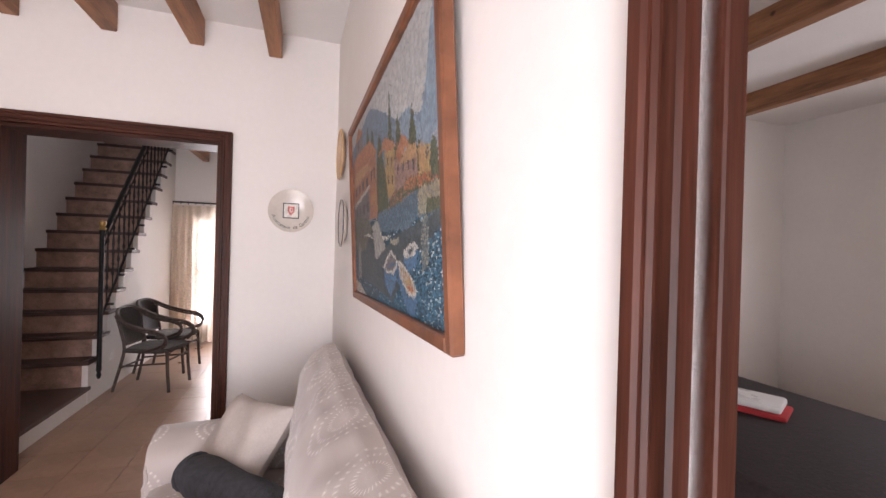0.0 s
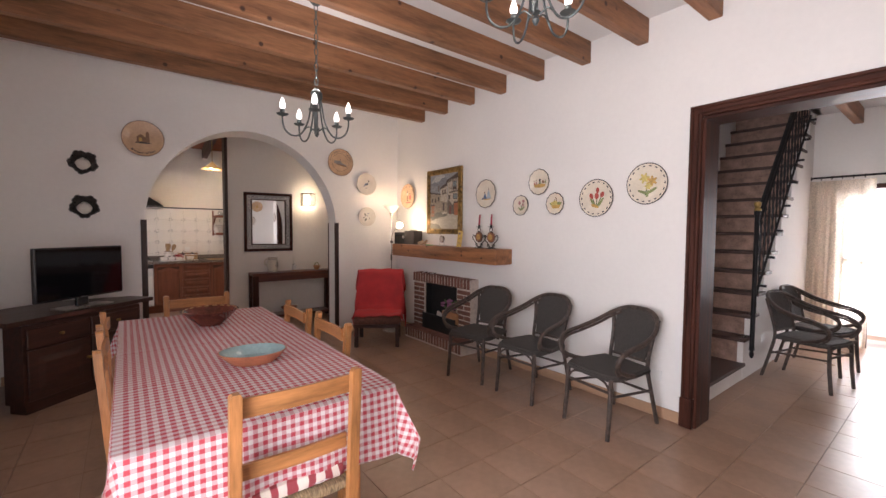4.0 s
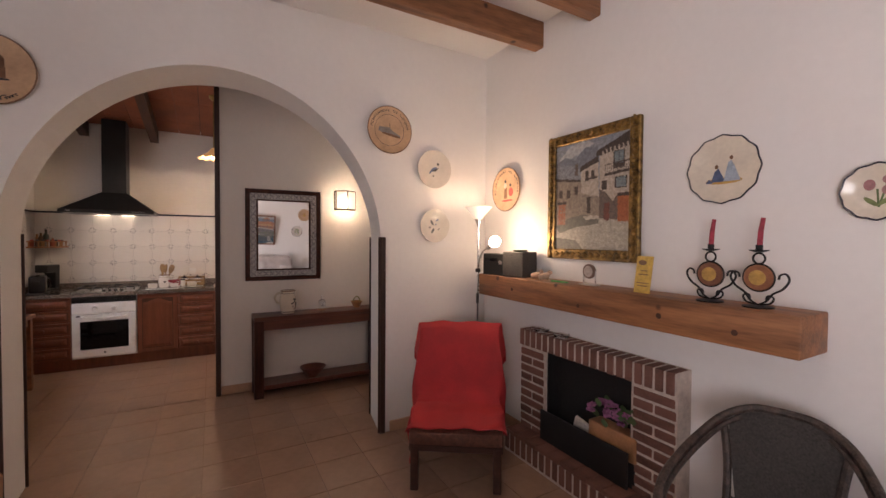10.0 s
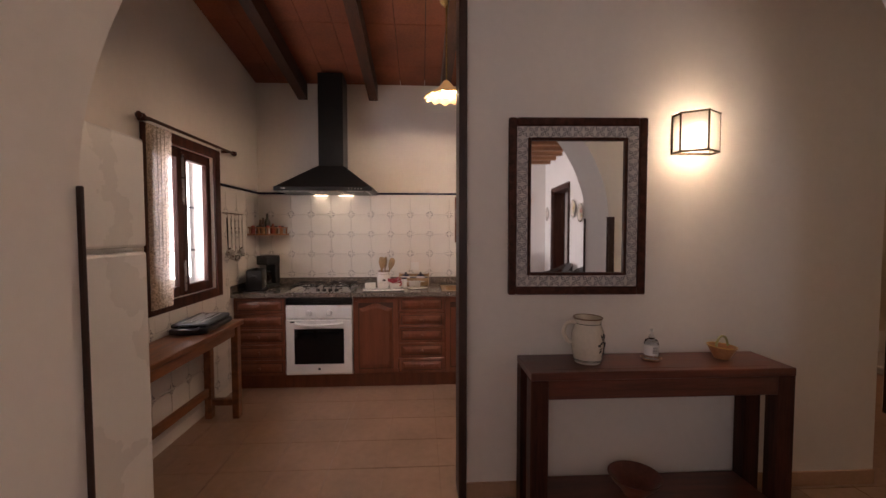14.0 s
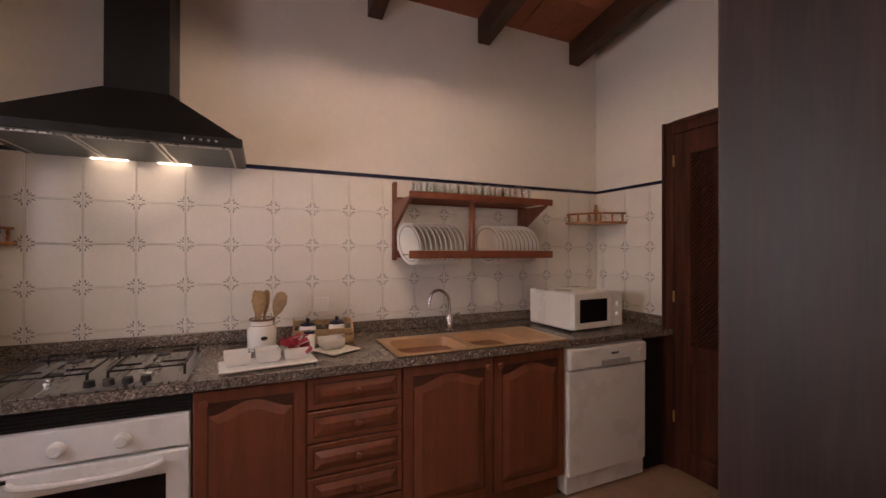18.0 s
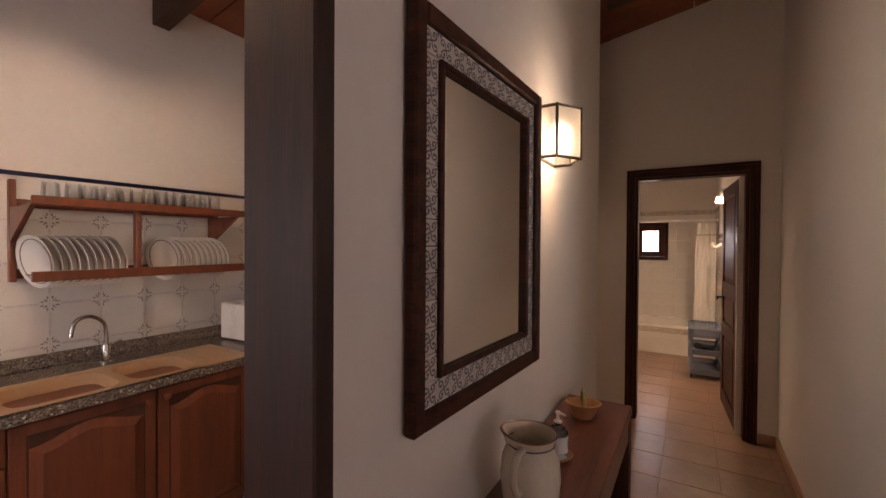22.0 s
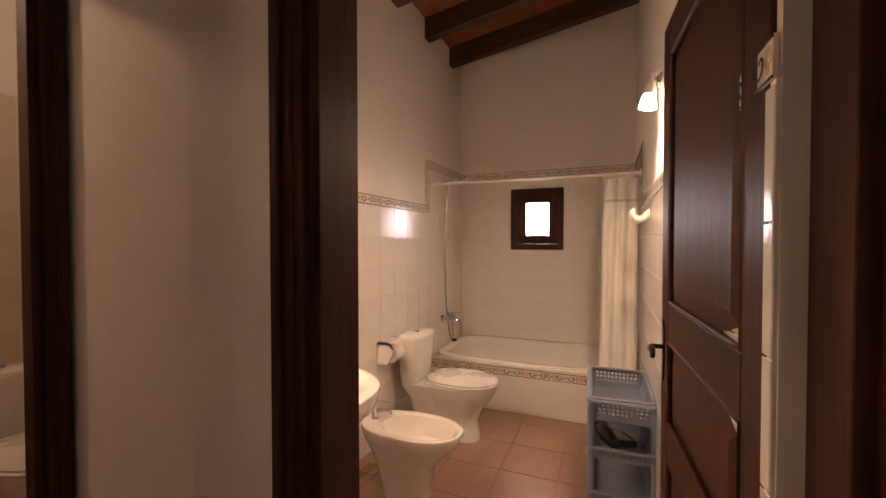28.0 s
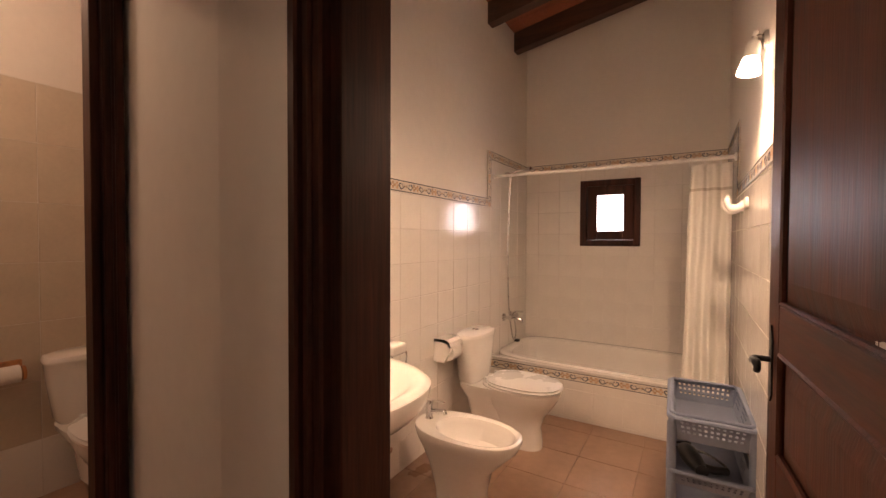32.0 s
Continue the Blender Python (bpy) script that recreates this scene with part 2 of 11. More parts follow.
DULL_MIRROR = mat("dull_mirror_silver", (0.62, 0.61, 0.57), 0.02, metal=1, var=0.0, bump=0)
MIRROR = mat("mirror_silver", (0.88, 0.88, 0.87), 0.015, metal=1, var=0.0, bump=0)
CLEAR = glass("clear_glass")
TUMBLER = thin_glass("tumbler_glass")
FROST = glow("glowing_white_glass", (1.0, 0.78, 0.52), 28.0, (0.9, 0.85, 0.75))
BULB_WARM = glow("lit_bulb", (1.0, 0.80, 0.52), 22.0)
CANDLE_BULB = glow("candle_bulb", (1.0, 0.93, 0.85), 2.5)
WEAVE = mat("black_woven_mesh", (0.078, 0.069, 0.063), 0.7, var=0.3, scale=120, fine=400, bump=0.25)
RATTAN = mat("dark_rattan", (0.085, 0.058, 0.046), 0.5, var=0.4, scale=30, fine=120, bump=0.15)
RED_CLOTH = mat("red_cotton", (0.50, 0.036, 0.040), 0.85, var=0.12, scale=7, fine=150, bump=0.08)
PILLOW_CLOTH = mat("cream_cushion", (0.56, 0.50, 0.46), 0.6, var=0.08, scale=9, fine=110, bump=0.08)
GREY_CLOTH = mat("charcoal_fleece", (0.055, 0.057, 0.065), 0.95, var=0.25, scale=40, fine=250, bump=0.25)
STAIR_TILE = mat("stair_riser_tile", (0.42, 0.26, 0.20), 0.55, var=0.25, scale=10, bump=0.06)
TERRACOTTA = mat("terracotta_ceiling_board", (0.30, 0.095, 0.045), 0.75, var=0.2, scale=3, bump=0.05)
SHEER = sheer("sheer_cream_curtain", (0.85, 0.74, 0.62), 0.2)
LACE = sheer("white_lace_curtain", (0.85, 0.82, 0.78), 0.35)
SHOWER_CLOTH = mat("white_shower_curtain", (0.86, 0.84, 0.79), 0.6, var=0.03, scale=5, bump=0.03, fine=40)
WHITE_TILE = mat("white_wall_tile", (0.80, 0.76, 0.71), 0.13, var=0.03, scale=3, bump=0.05, fine=55, rand=0.05)
TILE_JOINT = mat("tile_joint", (0.72, 0.68, 0.63), 0.8, var=0.05)
COBALT = mat("cobalt_glazed_trim", (0.016, 0.018, 0.05), 0.18, var=0.2, scale=10, bump=0)
INK = mat("ink_motif", (0.15, 0.135, 0.145), 0.4, var=0.1, scale=10, bump=0)
CLAY = mat("glazed_clay", (0.42, 0.20, 0.09), 0.3, var=0.2, scale=8, bump=0.02)
BUFF_GLAZE = mat("buff_glaze", (0.60, 0.40, 0.25), 0.22, var=0.12, scale=7, bump=0.01)
WHITE_GLAZE = mat("white_glaze", (0.62, 0.57, 0.51), 0.2, var=0.06, scale=7, bump=0.01)
BEIGE_SINK = mat("beige_composite_sink", (0.46, 0.28, 0.15), 0.4, var=0.06, scale=12, bump=0.01)
BLUE_PLASTIC = mat("blue_grey_plastic", (0.21, 0.25, 0.34), 0.4, var=0.08, scale=5, bump=0.01)
GRANITE, _n, _l, _p = shader("speckled_granite")
_v, _r, _tc = _n.new("ShaderNodeTexVoronoi"), _n.new("ShaderNodeValToRGB"), _n.new("ShaderNodeTexCoord")
_v.inputs["Scale"].default_value = 170
_l.new(_tc.outputs["Object"], _v.inputs["Vector"])
_l.new(_v.outputs["Color"], _r.inputs[0])
for _q, _c in ((0.0, (0.035, 0.03, 0.028)), (0.35, (0.11, 0.09, 0.078)), (0.6, (0.19, 0.155, 0.13)), (0.9, (0.33, 0.28, 0.24))):
    _e = _r.color_ramp.elements.new(_q)
    _e.color = (*_c, 1)
_l.new(_r.outputs[0], _p.inputs["Base Color"])
_p.inputs["Roughness"].default_value = 0.18


def gingham(name, a=(0.40, 0.044, 0.062), b=(0.60, 0.55, 0.55), step=0.0328):
    m, n, l, p = shader(name)
    tc, sep = n.new("ShaderNodeTexCoord"), n.new("ShaderNodeSeparateXYZ")
    l.new(tc.outputs["UV"], sep.inputs[0])
    halves = []
    for k in range(2):
        q, f, g = n.new("ShaderNodeMath"), n.new("ShaderNodeMath"), n.new("ShaderNodeMath")
        q.operation, f.operation, g.operation = "DIVIDE", "FRACT", "GREATER_THAN"
        q.inputs[1].default_value, g.inputs[1].default_value = step, 0.5
        l.new(sep.outputs[k], q.inputs[0])
        l.new(q.outputs[0], f.inputs[0])
        l.new(f.outputs[0], g.inputs[0])
        halves.append(g)
    s = n.new("ShaderNodeMath")
    s.operation = "ADD"
    l.new(halves[0].outputs[0], s.inputs[0])
    l.new(halves[1].outputs[0], s.inputs[1])
    h = n.new("ShaderNodeMath")
    h.operation = "MULTIPLY"
    l.new(s.outputs[0], h.inputs[0])
    h.inputs[1].default_value = 0.5
    r = n.new("ShaderNodeMix")
    r.data_type = "RGBA"
    r.inputs[6].default_value, r.inputs[7].default_value = (*b, 1), (*a, 1)
    l.new(h.outputs[0], r.inputs[0])
    l.new(r.outputs[2], p.inputs["Base Color"])
    no, bp = n.new("ShaderNodeTexNoise"), n.new("ShaderNodeBump")
    no.inputs["Scale"].default_value = 300
    bp.inputs["Strength"].default_value, bp.inputs["Distance"].default_value = 0.2, 0.003
    l.new(no.outputs["Fac"], bp.inputs["Height"])
    l.new(bp.outputs[0], p.inputs["Normal"])
    p.inputs["Roughness"].default_value = 0.8
    return m


def knots(m, scale=5.5, size=0.13):
    """Dark round knots scattered in a wood material."""
    n, l, p = m.node_tree.nodes, m.node_tree.links, m.node_tree.nodes["Principled BSDF"]
    tc, vo, rg, mx = n.new("ShaderNodeTexCoord"), n.new("ShaderNodeTexVoronoi"), n.new("ShaderNodeMapRange"), n.new("ShaderNodeMix")
    vo.inputs["Scale"].default_value = scale
    l.new(tc.outputs["Object"], vo.inputs["Vector"])
    rg.inputs["From Min"].default_value, rg.inputs["From Max"].default_value = size * 0.55, size
    l.new(vo.outputs["Distance"], rg.inputs[0])
    mx.data_type = "RGBA"
    mx.inputs[6].default_value = (0.05, 0.018, 0.010, 1)
    old = p.inputs["Base Color"].links[0].from_socket
    l.new(old, mx.inputs[7])
    l.new(rg.outputs[0], mx.inputs[0])
    l.new(mx.outputs[2], p.inputs["Base Color"])


knots(PINE)
knots(PINE_X)
BENCH_WOOD = mat("bench_pine", (0.26, 0.10, 0.042), 0.42, var=0.25, scale=3, fine=16, stretch=(0.8, 8, 8), bump=0.03)
GINGHAM = gingham("red_gingham")

# ---- mesh helpers ----
def mesh_of(name, bm, material, smooth=False):
    me = bpy.data.meshes.new(name)
    bm.normal_update()
    bm.to_mesh(me)
    bm.free()
    me.materials.append(material)
    if smooth:
        me.polygons.foreach_set("use_smooth", [True] * len(me.polygons))
        me.set_sharp_from_angle(angle=radians(40))
    return me


def part(name, bm, material, parent=None, label="", smooth=False, at=None):
    ob = new(name, mesh_of(name, bm, material, smooth))
    if parent is not None:
        ob.parent = parent
    if at is not None:
        ob.matrix_basis = at
    return tagged(ob, label) if label else ob


def thing(name, label, category, at=None, group="", kind=""):
    ob = new(name)
    ob.empty_display_size = 0.1
    if at is not None:
        ob.matrix_basis = at
    return tagged(ob, label, category, group, kind)


def solid(name, bm, material, label="", category="", kind="", smooth=False, at=None, group=""):
    ob = part(name, bm, material, None, "", smooth, at)
    return tagged(ob, label, category, group, kind)


def box(x0, x1, y0, y1, z0, z1, bev=0.0, seg=1, bm=None):
    bm = bm or bmesh.new()
    made = bmesh.ops.create_cube(bm, size=1)["verts"]
    for v in made:
        v.co = Vector(((x0 + x1) / 2 + v.co.x * (x1 - x0), (y0 + y1) / 2 + v.co.y * (y1 - y0), (z0 + z1) / 2 + v.co.z * (z1 - z0)))
    if bev:
        edges = list({e for v in made for e in v.link_edges})
        bmesh.ops.bevel(bm, geom=edges, offset=bev, segments=seg, affect="EDGES", profile=0.5)
    return bm


def boxes(rows, bev=0.0):
    bm = bmesh.new()
    for r in rows:
        box(*r, bev=bev, bm=bm)
    return bm


def lathe(profile, n=24, bm=None, m=None, squash=1.0):
    """Turns (radius, height) pairs round the z axis."""
    bm = bm or bmesh.new()
    rings = []
    for r, z in profile:
        if r < 1e-5:
            rings.append([bm.verts.new((0, 0, z))])
        else:
            rings.append([bm.verts.new((r * math.cos(2 * math.pi * i / n), squash * r * math.sin(2 * math.pi * i / n), z)) for i in range(n)])
    made = [v for r in rings for v in r]
    for a, b in zip(rings, rings[1:]):
        for i in range(n):
            j = (i + 1) % n
            q = [a[i % len(a)], a[j % len(a)], b[j % len(b)], b[i % len(b)]]
            q = [v for k, v in enumerate(q) if v not in q[:k]]
            if len(q) > 2:
                bm.faces.new(q)
    if m:
        bmesh.ops.transform(bm, matrix=m, verts=made)
    return bm


def tube(points, r, n=8, bm=None, closed=False, flat=1.0):
    """A round bar along points; r may be one radius or one for each point."""
    bm = bm or bmesh.new()
    pts = [Vector(p) for p in points]
    rs = r if isinstance(r, (list, tuple)) else [r] * len(pts)
    rings, side = [], None
    for i, p in enumerate(pts):
        a = pts[i - 1] if i else (pts[-1] if closed else pts[0])
        b = pts[i + 1] if i + 1 < len(pts) else (pts[0] if closed else pts[-1])
        d = (b - a).normalized()
        if side is None:
            side = d.cross(Vector((0, 0, 1)) if abs(d.z) < 0.9 else Vector((1, 0, 0))).normalized()
        side = (side - d * side.dot(d)).normalized()
        up = d.cross(side)
        rings.append([bm.verts.new(p + rs[i] * (math.cos(2 * math.pi * k / n) * side + flat * math.sin(2 * math.pi * k / n) * up)) for k in range(n)])
    for i in range(len(rings) - (0 if closed else 1)):
        a, b = rings[i], rings[(i + 1) % len(rings)]
        for k in range(n):
            bm.faces.new((a[k], a[(k + 1) % n], b[(k + 1) % n], b[k]))
    if not closed:
        bm.faces.new(rings[0][::-1])
        bm.faces.new(rings[-1])
    return bm


def smooth_path(points, k=4):
    """Catmull-Rom points through the given ones."""
    p = [Vector(q) for q in points]
    p = [2 * p[0] - p[1], *p, 2 * p[-1] - p[-2]]
    out = []
    for i in range(1, len(p) - 2):
        for j in range(k):
            t = j / k
            a, b, c, d = p[i - 1], p[i], p[i + 1], p[i + 2]
            out.append(0.5 * (2 * b + (c - a) * t + (2 * a - 5 * b + 4 * c - d) * t * t + (3 * b - a - 3 * c + d) * t ** 3))
    return out + [p[-2]]


def extrude(outline, depth, plane="xz", at=0.0, bm=None):
    """A flat outline given depth along the third axis."""
    bm = bm or bmesh.new()
    put = {"xz": lambda u, v, w: (u, w, v), "yz": lambda u, v, w: (w, u, v), "xy": lambda u, v, w: (u, v, w)}[plane]
    a = [bm.verts.new(put(u, v, at)) for u, v in outline]
    b = [bm.verts.new(put(u, v, at + depth)) for u, v in outline]
    n = len(outline)
    faces = [bm.faces.new(a), bm.faces.new(b[::-1])] + [bm.faces.new((a[i], b[i], b[(i + 1) % n], a[(i + 1) % n])) for i in range(n)]
    bmesh.ops.recalc_face_normals(bm, faces=faces)
    return bm


def sheet(fn, nu, nv, thick=0.0, uv=None, bm=None):
    """A grid of fn(u, v), u and v from 0 to 1; thick gives it a back."""
    bm = bm or bmesh.new()
    g = [[bm.verts.new(fn(i / nu, j / nv)) for j in range(nv + 1)] for i in range(nu + 1)]
    layer = bm.loops.layers.uv.verify() if uv else None
    faces = []
    for i in range(nu):
        for j in range(nv):
            f = bm.faces.new((g[i][j], g[i + 1][j], g[i + 1][j + 1], g[i][j + 1]))
            faces.append(f)
            if uv:
                for lp, (a, b) in zip(f.loops, ((i, j), (i + 1, j), (i + 1, j + 1), (i, j + 1))):
                    lp[layer].uv = uv(a / nu, b / nv)
    if thick:
        bmesh.ops.recalc_face_normals(bm, faces=faces)
        bmesh.ops.solidify(bm, geom=faces, thickness=thick)
    return bm


def raised_panel(x0, x1, z0, z1, y, d=0.012, edge=0.045, bm=None):
    """A fielded door panel that stands out from the plane y towards -y."""
    bm = bm or bmesh.new()
    e = min(edge, (x1 - x0) / 3, (z1 - z0) / 3)
    o = [(x0, z0), (x1, z0), (x1, z1), (x0, z1)]
    i = [(x0 + e, z0 + e), (x1 - e, z0 + e), (x1 - e, z1 - e), (x0 + e, z1 - e)]
    a = [bm.verts.new((u, y, v)) for u, v in o]
    b = [bm.verts.new((u, y - d, v)) for u, v in i]
    for k in range(4):
        bm.faces.new((a[k], a[(k + 1) % 4], b[(k + 1) % 4], b[k]))
    bm.faces.new(b)
    return bm


def wall_with(name, axis, p0, p1, a0, a1, z0, z1, holes, material, label="", z_end=None):
    """A wall of thickness p0..p1 across the axis, from a0 to a1 along it, with square holes (a, b, low, high). z_end: the height at a1."""
    bm = bmesh.new()
    cuts = sorted({a0, a1, *(h[0] for h in holes), *(h[1] for h in holes)})
    levels = sorted({z0, z1, *(h[2] for h in holes), *(h[3] for h in holes)})
    for u, v in zip(cuts, cuts[1:]):
        for lo, hi in zip(levels, levels[1:]):
            if any(h[0] - 1e-6 <= u and v <= h[1] + 1e-6 and h[2] - 1e-6 <= lo and hi <= h[3] + 1e-6 for h in holes):
                continue
            box(*((u, v, p0, p1) if axis == "x" else (p0, p1, u, v)), lo, hi, bm=bm)
    bmesh.ops.remove_doubles(bm, verts=bm.verts, dist=1e-5)
    shared = {}
    for f in bm.faces:
        c = f.calc_center_median()
        shared.setdefault((round(c.x, 4), round(c.y, 4), round(c.z, 4)), []).append(f)
    bmesh.ops.delete(bm, geom=[f for fs in shared.values() if len(fs) > 1 for f in fs], context="FACES")
    return solid(name, bm, material, label, "wall", "structure")

# ---- structure ----
def rear_ceiling(x):
    """Height of the sloping ceiling over kitchen, hall and bathroom."""
    return 2.95 + 0.17 * (x + 8.44)


solid("ground", box(-40, 40, -60, 60, -0.6, -0.08), mat("dry_ground", (0.42, 0.36, 0.28), 0.95, var=0.2, scale=0.8, bump=0.1), "pale dry ground outside the house", "ground", "structure")
solid("floor", box(-8.7, 6.6, -0.3, 9.3, -0.08, -0.006), GROUT, "tiled floor of glazed terracotta squares with pale joints", "floor", "structure")
wall_with("wall_north", "x", 4.2, 4.45, -4.75, 1.63, 0, 3.12, [(-0.594, 0.634, 0, 2.277)], PLASTER, "white plastered wall with the fireplace and a wide doorway")
# the sofa wall runs slightly askew
EAST = pose(1.43, 4.2, 0, 0, 0, 1.775) @ pose(-1.43, -4.2, 0)
wall_with("wall_east", "y", 1.43, 1.452, -0.1, 4.2, 0, 3.12, [(0.44, 1.185, 0, 2.05)], PLASTER, "white plastered wall behind the sofa").matrix_basis = EAST
wall_with("wall_south", "x", -0.27, -0.02, -4.75, 1.63, 0, 3.12, [(-3.35, -2.35, 0.95, 2.1), (-0.5, 1.1, 0, 2.15)], PLASTER, "white plastered outer wall")

# the wall with the arch
bm = bmesh.new()
AY0, AY1, ASPRING, ARISE, AX0, AX1 = 1.09, 3.21, 1.53, 1.085, -5.135, -4.75
BY0, BY1 = 1.077, 3.27  # the opening widens towards the hall
N = 40


def arch_outline(y0, y1):
    """The opening's edge from one springing over the crown to the other."""
    return [((y0 + y1) / 2 - (y1 - y0) / 2 * math.cos(math.pi * i / N), ASPRING + ARISE * math.sin(math.pi * i / N) ** 1.09) for i in range(N + 1)]


rings = []
for x, y0, y1 in ((AX1, AY0, AY1), (AX0, BY0, BY1)):
    curve = arch_outline(y0, y1)
    ring = [bm.verts.new((x, y, z)) for y, z in [(-0.27, 0), (y0, 0), *curve, (y1, 0), (5.665, 0), (5.665, 3.65), (-0.27, 3.65)]]
    rings.append(ring)
    left, right = bm.verts.new((x, -0.27, ASPRING)), bm.verts.new((x, 5.665, ASPRING))
    bm.faces.new((ring[0], ring[1], ring[2], left))
    bm.faces.new((ring[N + 2], ring[N + 3], ring[N + 4], right))
    top = [bm.verts.new((x, y, 3.65)) for y, z in curve]
    for i in range(N):
        bm.faces.new((ring[2 + i], ring[3 + i], top[i + 1], top[i]))
    bm.faces.new((left, ring[2], top[0], ring[N + 6]))
    bm.faces.new((ring[N + 2], right, ring[N + 5], top[N]))
front, back = rings
for i in range(1, N + 3):
    bm.faces.new((front[i], back[i], back[i + 1], front[i + 1]))
bmesh.ops.remove_doubles(bm, verts=bm.verts, dist=1e-4)
bmesh.ops.recalc_face_normals(bm, faces=bm.faces)
solid("wall_arch", bm, PLASTER, "white plastered wall with a round arched opening", "wall", "structure")

wall_with("wall_kitchen_west", "y", -8.6, -8.44, 0.0, 7.5, 0, 3.6, [], PLASTER_BACK, "plastered kitchen wall above the worktop")
wall_with("wall_kitchen_south", "x", 0.0, 0.22, -8.44, -5.135, 0, 3.6, [(-7.52, -6.74, 0.97, 2.02)], PLASTER_BACK, "plastered kitchen wall with the window")
wall_with("wall_kitchen_north", "x", 3.93, 4.42, -8.44, -6.355, 0, 3.6, [], PLASTER_BACK, "plastered kitchen wall beside the pantry doors")
wall_with("wall_partition", "y", -6.355, -6.22, 2.14, 4.46, 0, 3.6, [], PLASTER_BACK, "plastered partition between hall and kitchen")
solid("wall_passage", extrude([(-6.43, 5.55), (-7.03, 5.62), (-7.03, 5.665), (-6.43, 5.665)], 3.6, "xy", 0.0), PLASTER_BACK, "plastered wall at the end of the passage", "wall", "structure")
wall_with("wall_hall_north", "x", 5.55, 5.665, -6.43, -5.135, 0, 3.65, [(-6.115, -5.325, 0, 2.075)], PLASTER_BACK, "plastered wall with the bathroom door")
wall_with("wall_shower_room", "y", -7.07, -7.02, 4.42, 5.62, 0, 3.6, [(4.80, 5.56, 0, 2.12)], PLASTER_BACK, "plastered wall with the shower room door")
wall_with("wall_bath_west", "y", -7.14, -7.02, 5.62, 9.16, 0, 3.6, [], PLASTER_BACK, "bathroom wall, tiled below and plastered above")
wall_with("wall_bath_east", "y", -5.38, -5.135, 5.665, 9.16, 0, 3.65, [], PLASTER_BACK, "bathroom wall, tiled below and plastered above")
wall_with("wall_bath_north", "x", 8.96, 9.25, -7.02, -5.38, 0, 3.6, [(-6.45, -6.04, 1.31, 1.82)], PLASTER_BACK, "bathroom wall with a small window over the tub")
wall_with("wall_shower_north", "x", 7.4, 7.5, -8.44, -7.14, 0, 3.6, [], PLASTER_BACK, "plain shower room wall")
# stair room
wall_with("wall_stair_far", "x", 8.2, 8.45, -1.9, 1.75, 0, 3.0, [(-0.52, 0.25, 0, 2.06)], PLASTER, "white wall with the terrace door")
wall_with("wall_stair_east", "y", 1.63, 1.75, 4.2, 8.2, 0, 3.0, [], PLASTER, "plain white wall")
wall_with("wall_stair_west", "y", -1.75, -1.58, 4.45, 9.6, 0, 5.2, [], PLASTER, "white wall beside the stairs")
wall_with("wall_stair_top", "x", 8.5, 8.62, -1.58, -0.68, 2.9, 5.2, [], PLASTER, "white wall above the stairs")
wall_with("wall_stair_upper", "y", -0.70, -0.62, 5.6, 8.5, 3.0, 5.2, [], PLASTER, "white wall above the stair rail")
# bedroom
wall_with("wall_bedroom_north", "x", 4.2, 4.32, 1.63, 6.6, 0, 3.1, [], PLASTER, "plain white bedroom wall")
wall_with("wall_bedroom_east", "y", 6.45, 6.6, -0.3, 4.32, 0, 3.1, [(1.0, 2.0, 1.0, 2.2)], PLASTER, "bedroom wall with an unseen opening, added for daylight")
wall_with("wall_bedroom_south", "x", -0.42, -0.3, 1.63, 6.6, 0, 3.1, [], PLASTER, "plain white bedroom wall")

solid("ceiling_living", box(-4.75, 1.66, -0.02, 4.2, 3.12, 3.22), CEILING, "white ceiling boards between pine beams", "ceiling", "structure")
solid("ceiling_stair_room", box(-0.68, 1.63, 4.45, 8.2, 3.0, 3.1), CEILING, "white ceiling", "ceiling", "structure")
solid("ceiling_stairwell", box(-1.9, -0.62, 4.45, 8.6, 5.2, 5.3), CEILING, "white stairwell ceiling", "ceiling", "structure")
solid("wall_stairwell_front", box(-1.58, -0.62, 4.45, 4.55, 3.0, 5.2), PLASTER, "white stairwell wall", "wall", "structure")
solid("ceiling_bedroom", box(1.63, 6.6, -0.42, 4.32, 3.1, 3.2), CEILING, "white bedroom ceiling", "ceiling", "structure")
# sloping terracotta ceiling: boards with narrow joints
bm = bmesh.new()
xs = [-8.7 + 0.60 * i for i in range(7)]
ys = [-0.3 + 0.25 * j for j in range(39)]
for x in xs:
    for y in ys:
        x1, y1 = min(x + 0.594, -5.1), y + 0.244
        if x1 <= x + 0.02:
            continue
        v = [bm.verts.new((u, w, rear_ceiling(u) + h)) for h in (0, 0.05) for u, w in ((x, y), (x1, y), (x1, y1), (x, y1))]
        for q in ((3, 2, 1, 0), (4, 5, 6, 7), (0, 1, 5, 4), (1, 2, 6, 5), (2, 3, 7, 6), (3, 0, 4, 7)):
            bm.faces.new([v[k] for k in q])
solid("ceiling_rear", bm, TERRACOTTA, "sloping ceiling of terracotta boards on dark beams", "ceiling", "structure")
bm = bmesh.new()
v = [bm.verts.new((u, w, rear_ceiling(u) + 0.055 + h)) for h in (0, 0.1) for u, w in ((-8.7, -0.3), (-5.0, -0.3), (-5.0, 9.4), (-8.7, 9.4))]
for q in ((3, 2, 1, 0), (4, 5, 6, 7), (0, 1, 5, 4), (1, 2, 6, 5), (2, 3, 7, 6), (3, 0, 4, 7)):
    bm.faces.new([v[k] for k in q])
solid("ceiling_rear_deck", bm, SOOT_AND_SHADE, "dark deck above the boards", "ceiling", "structure")

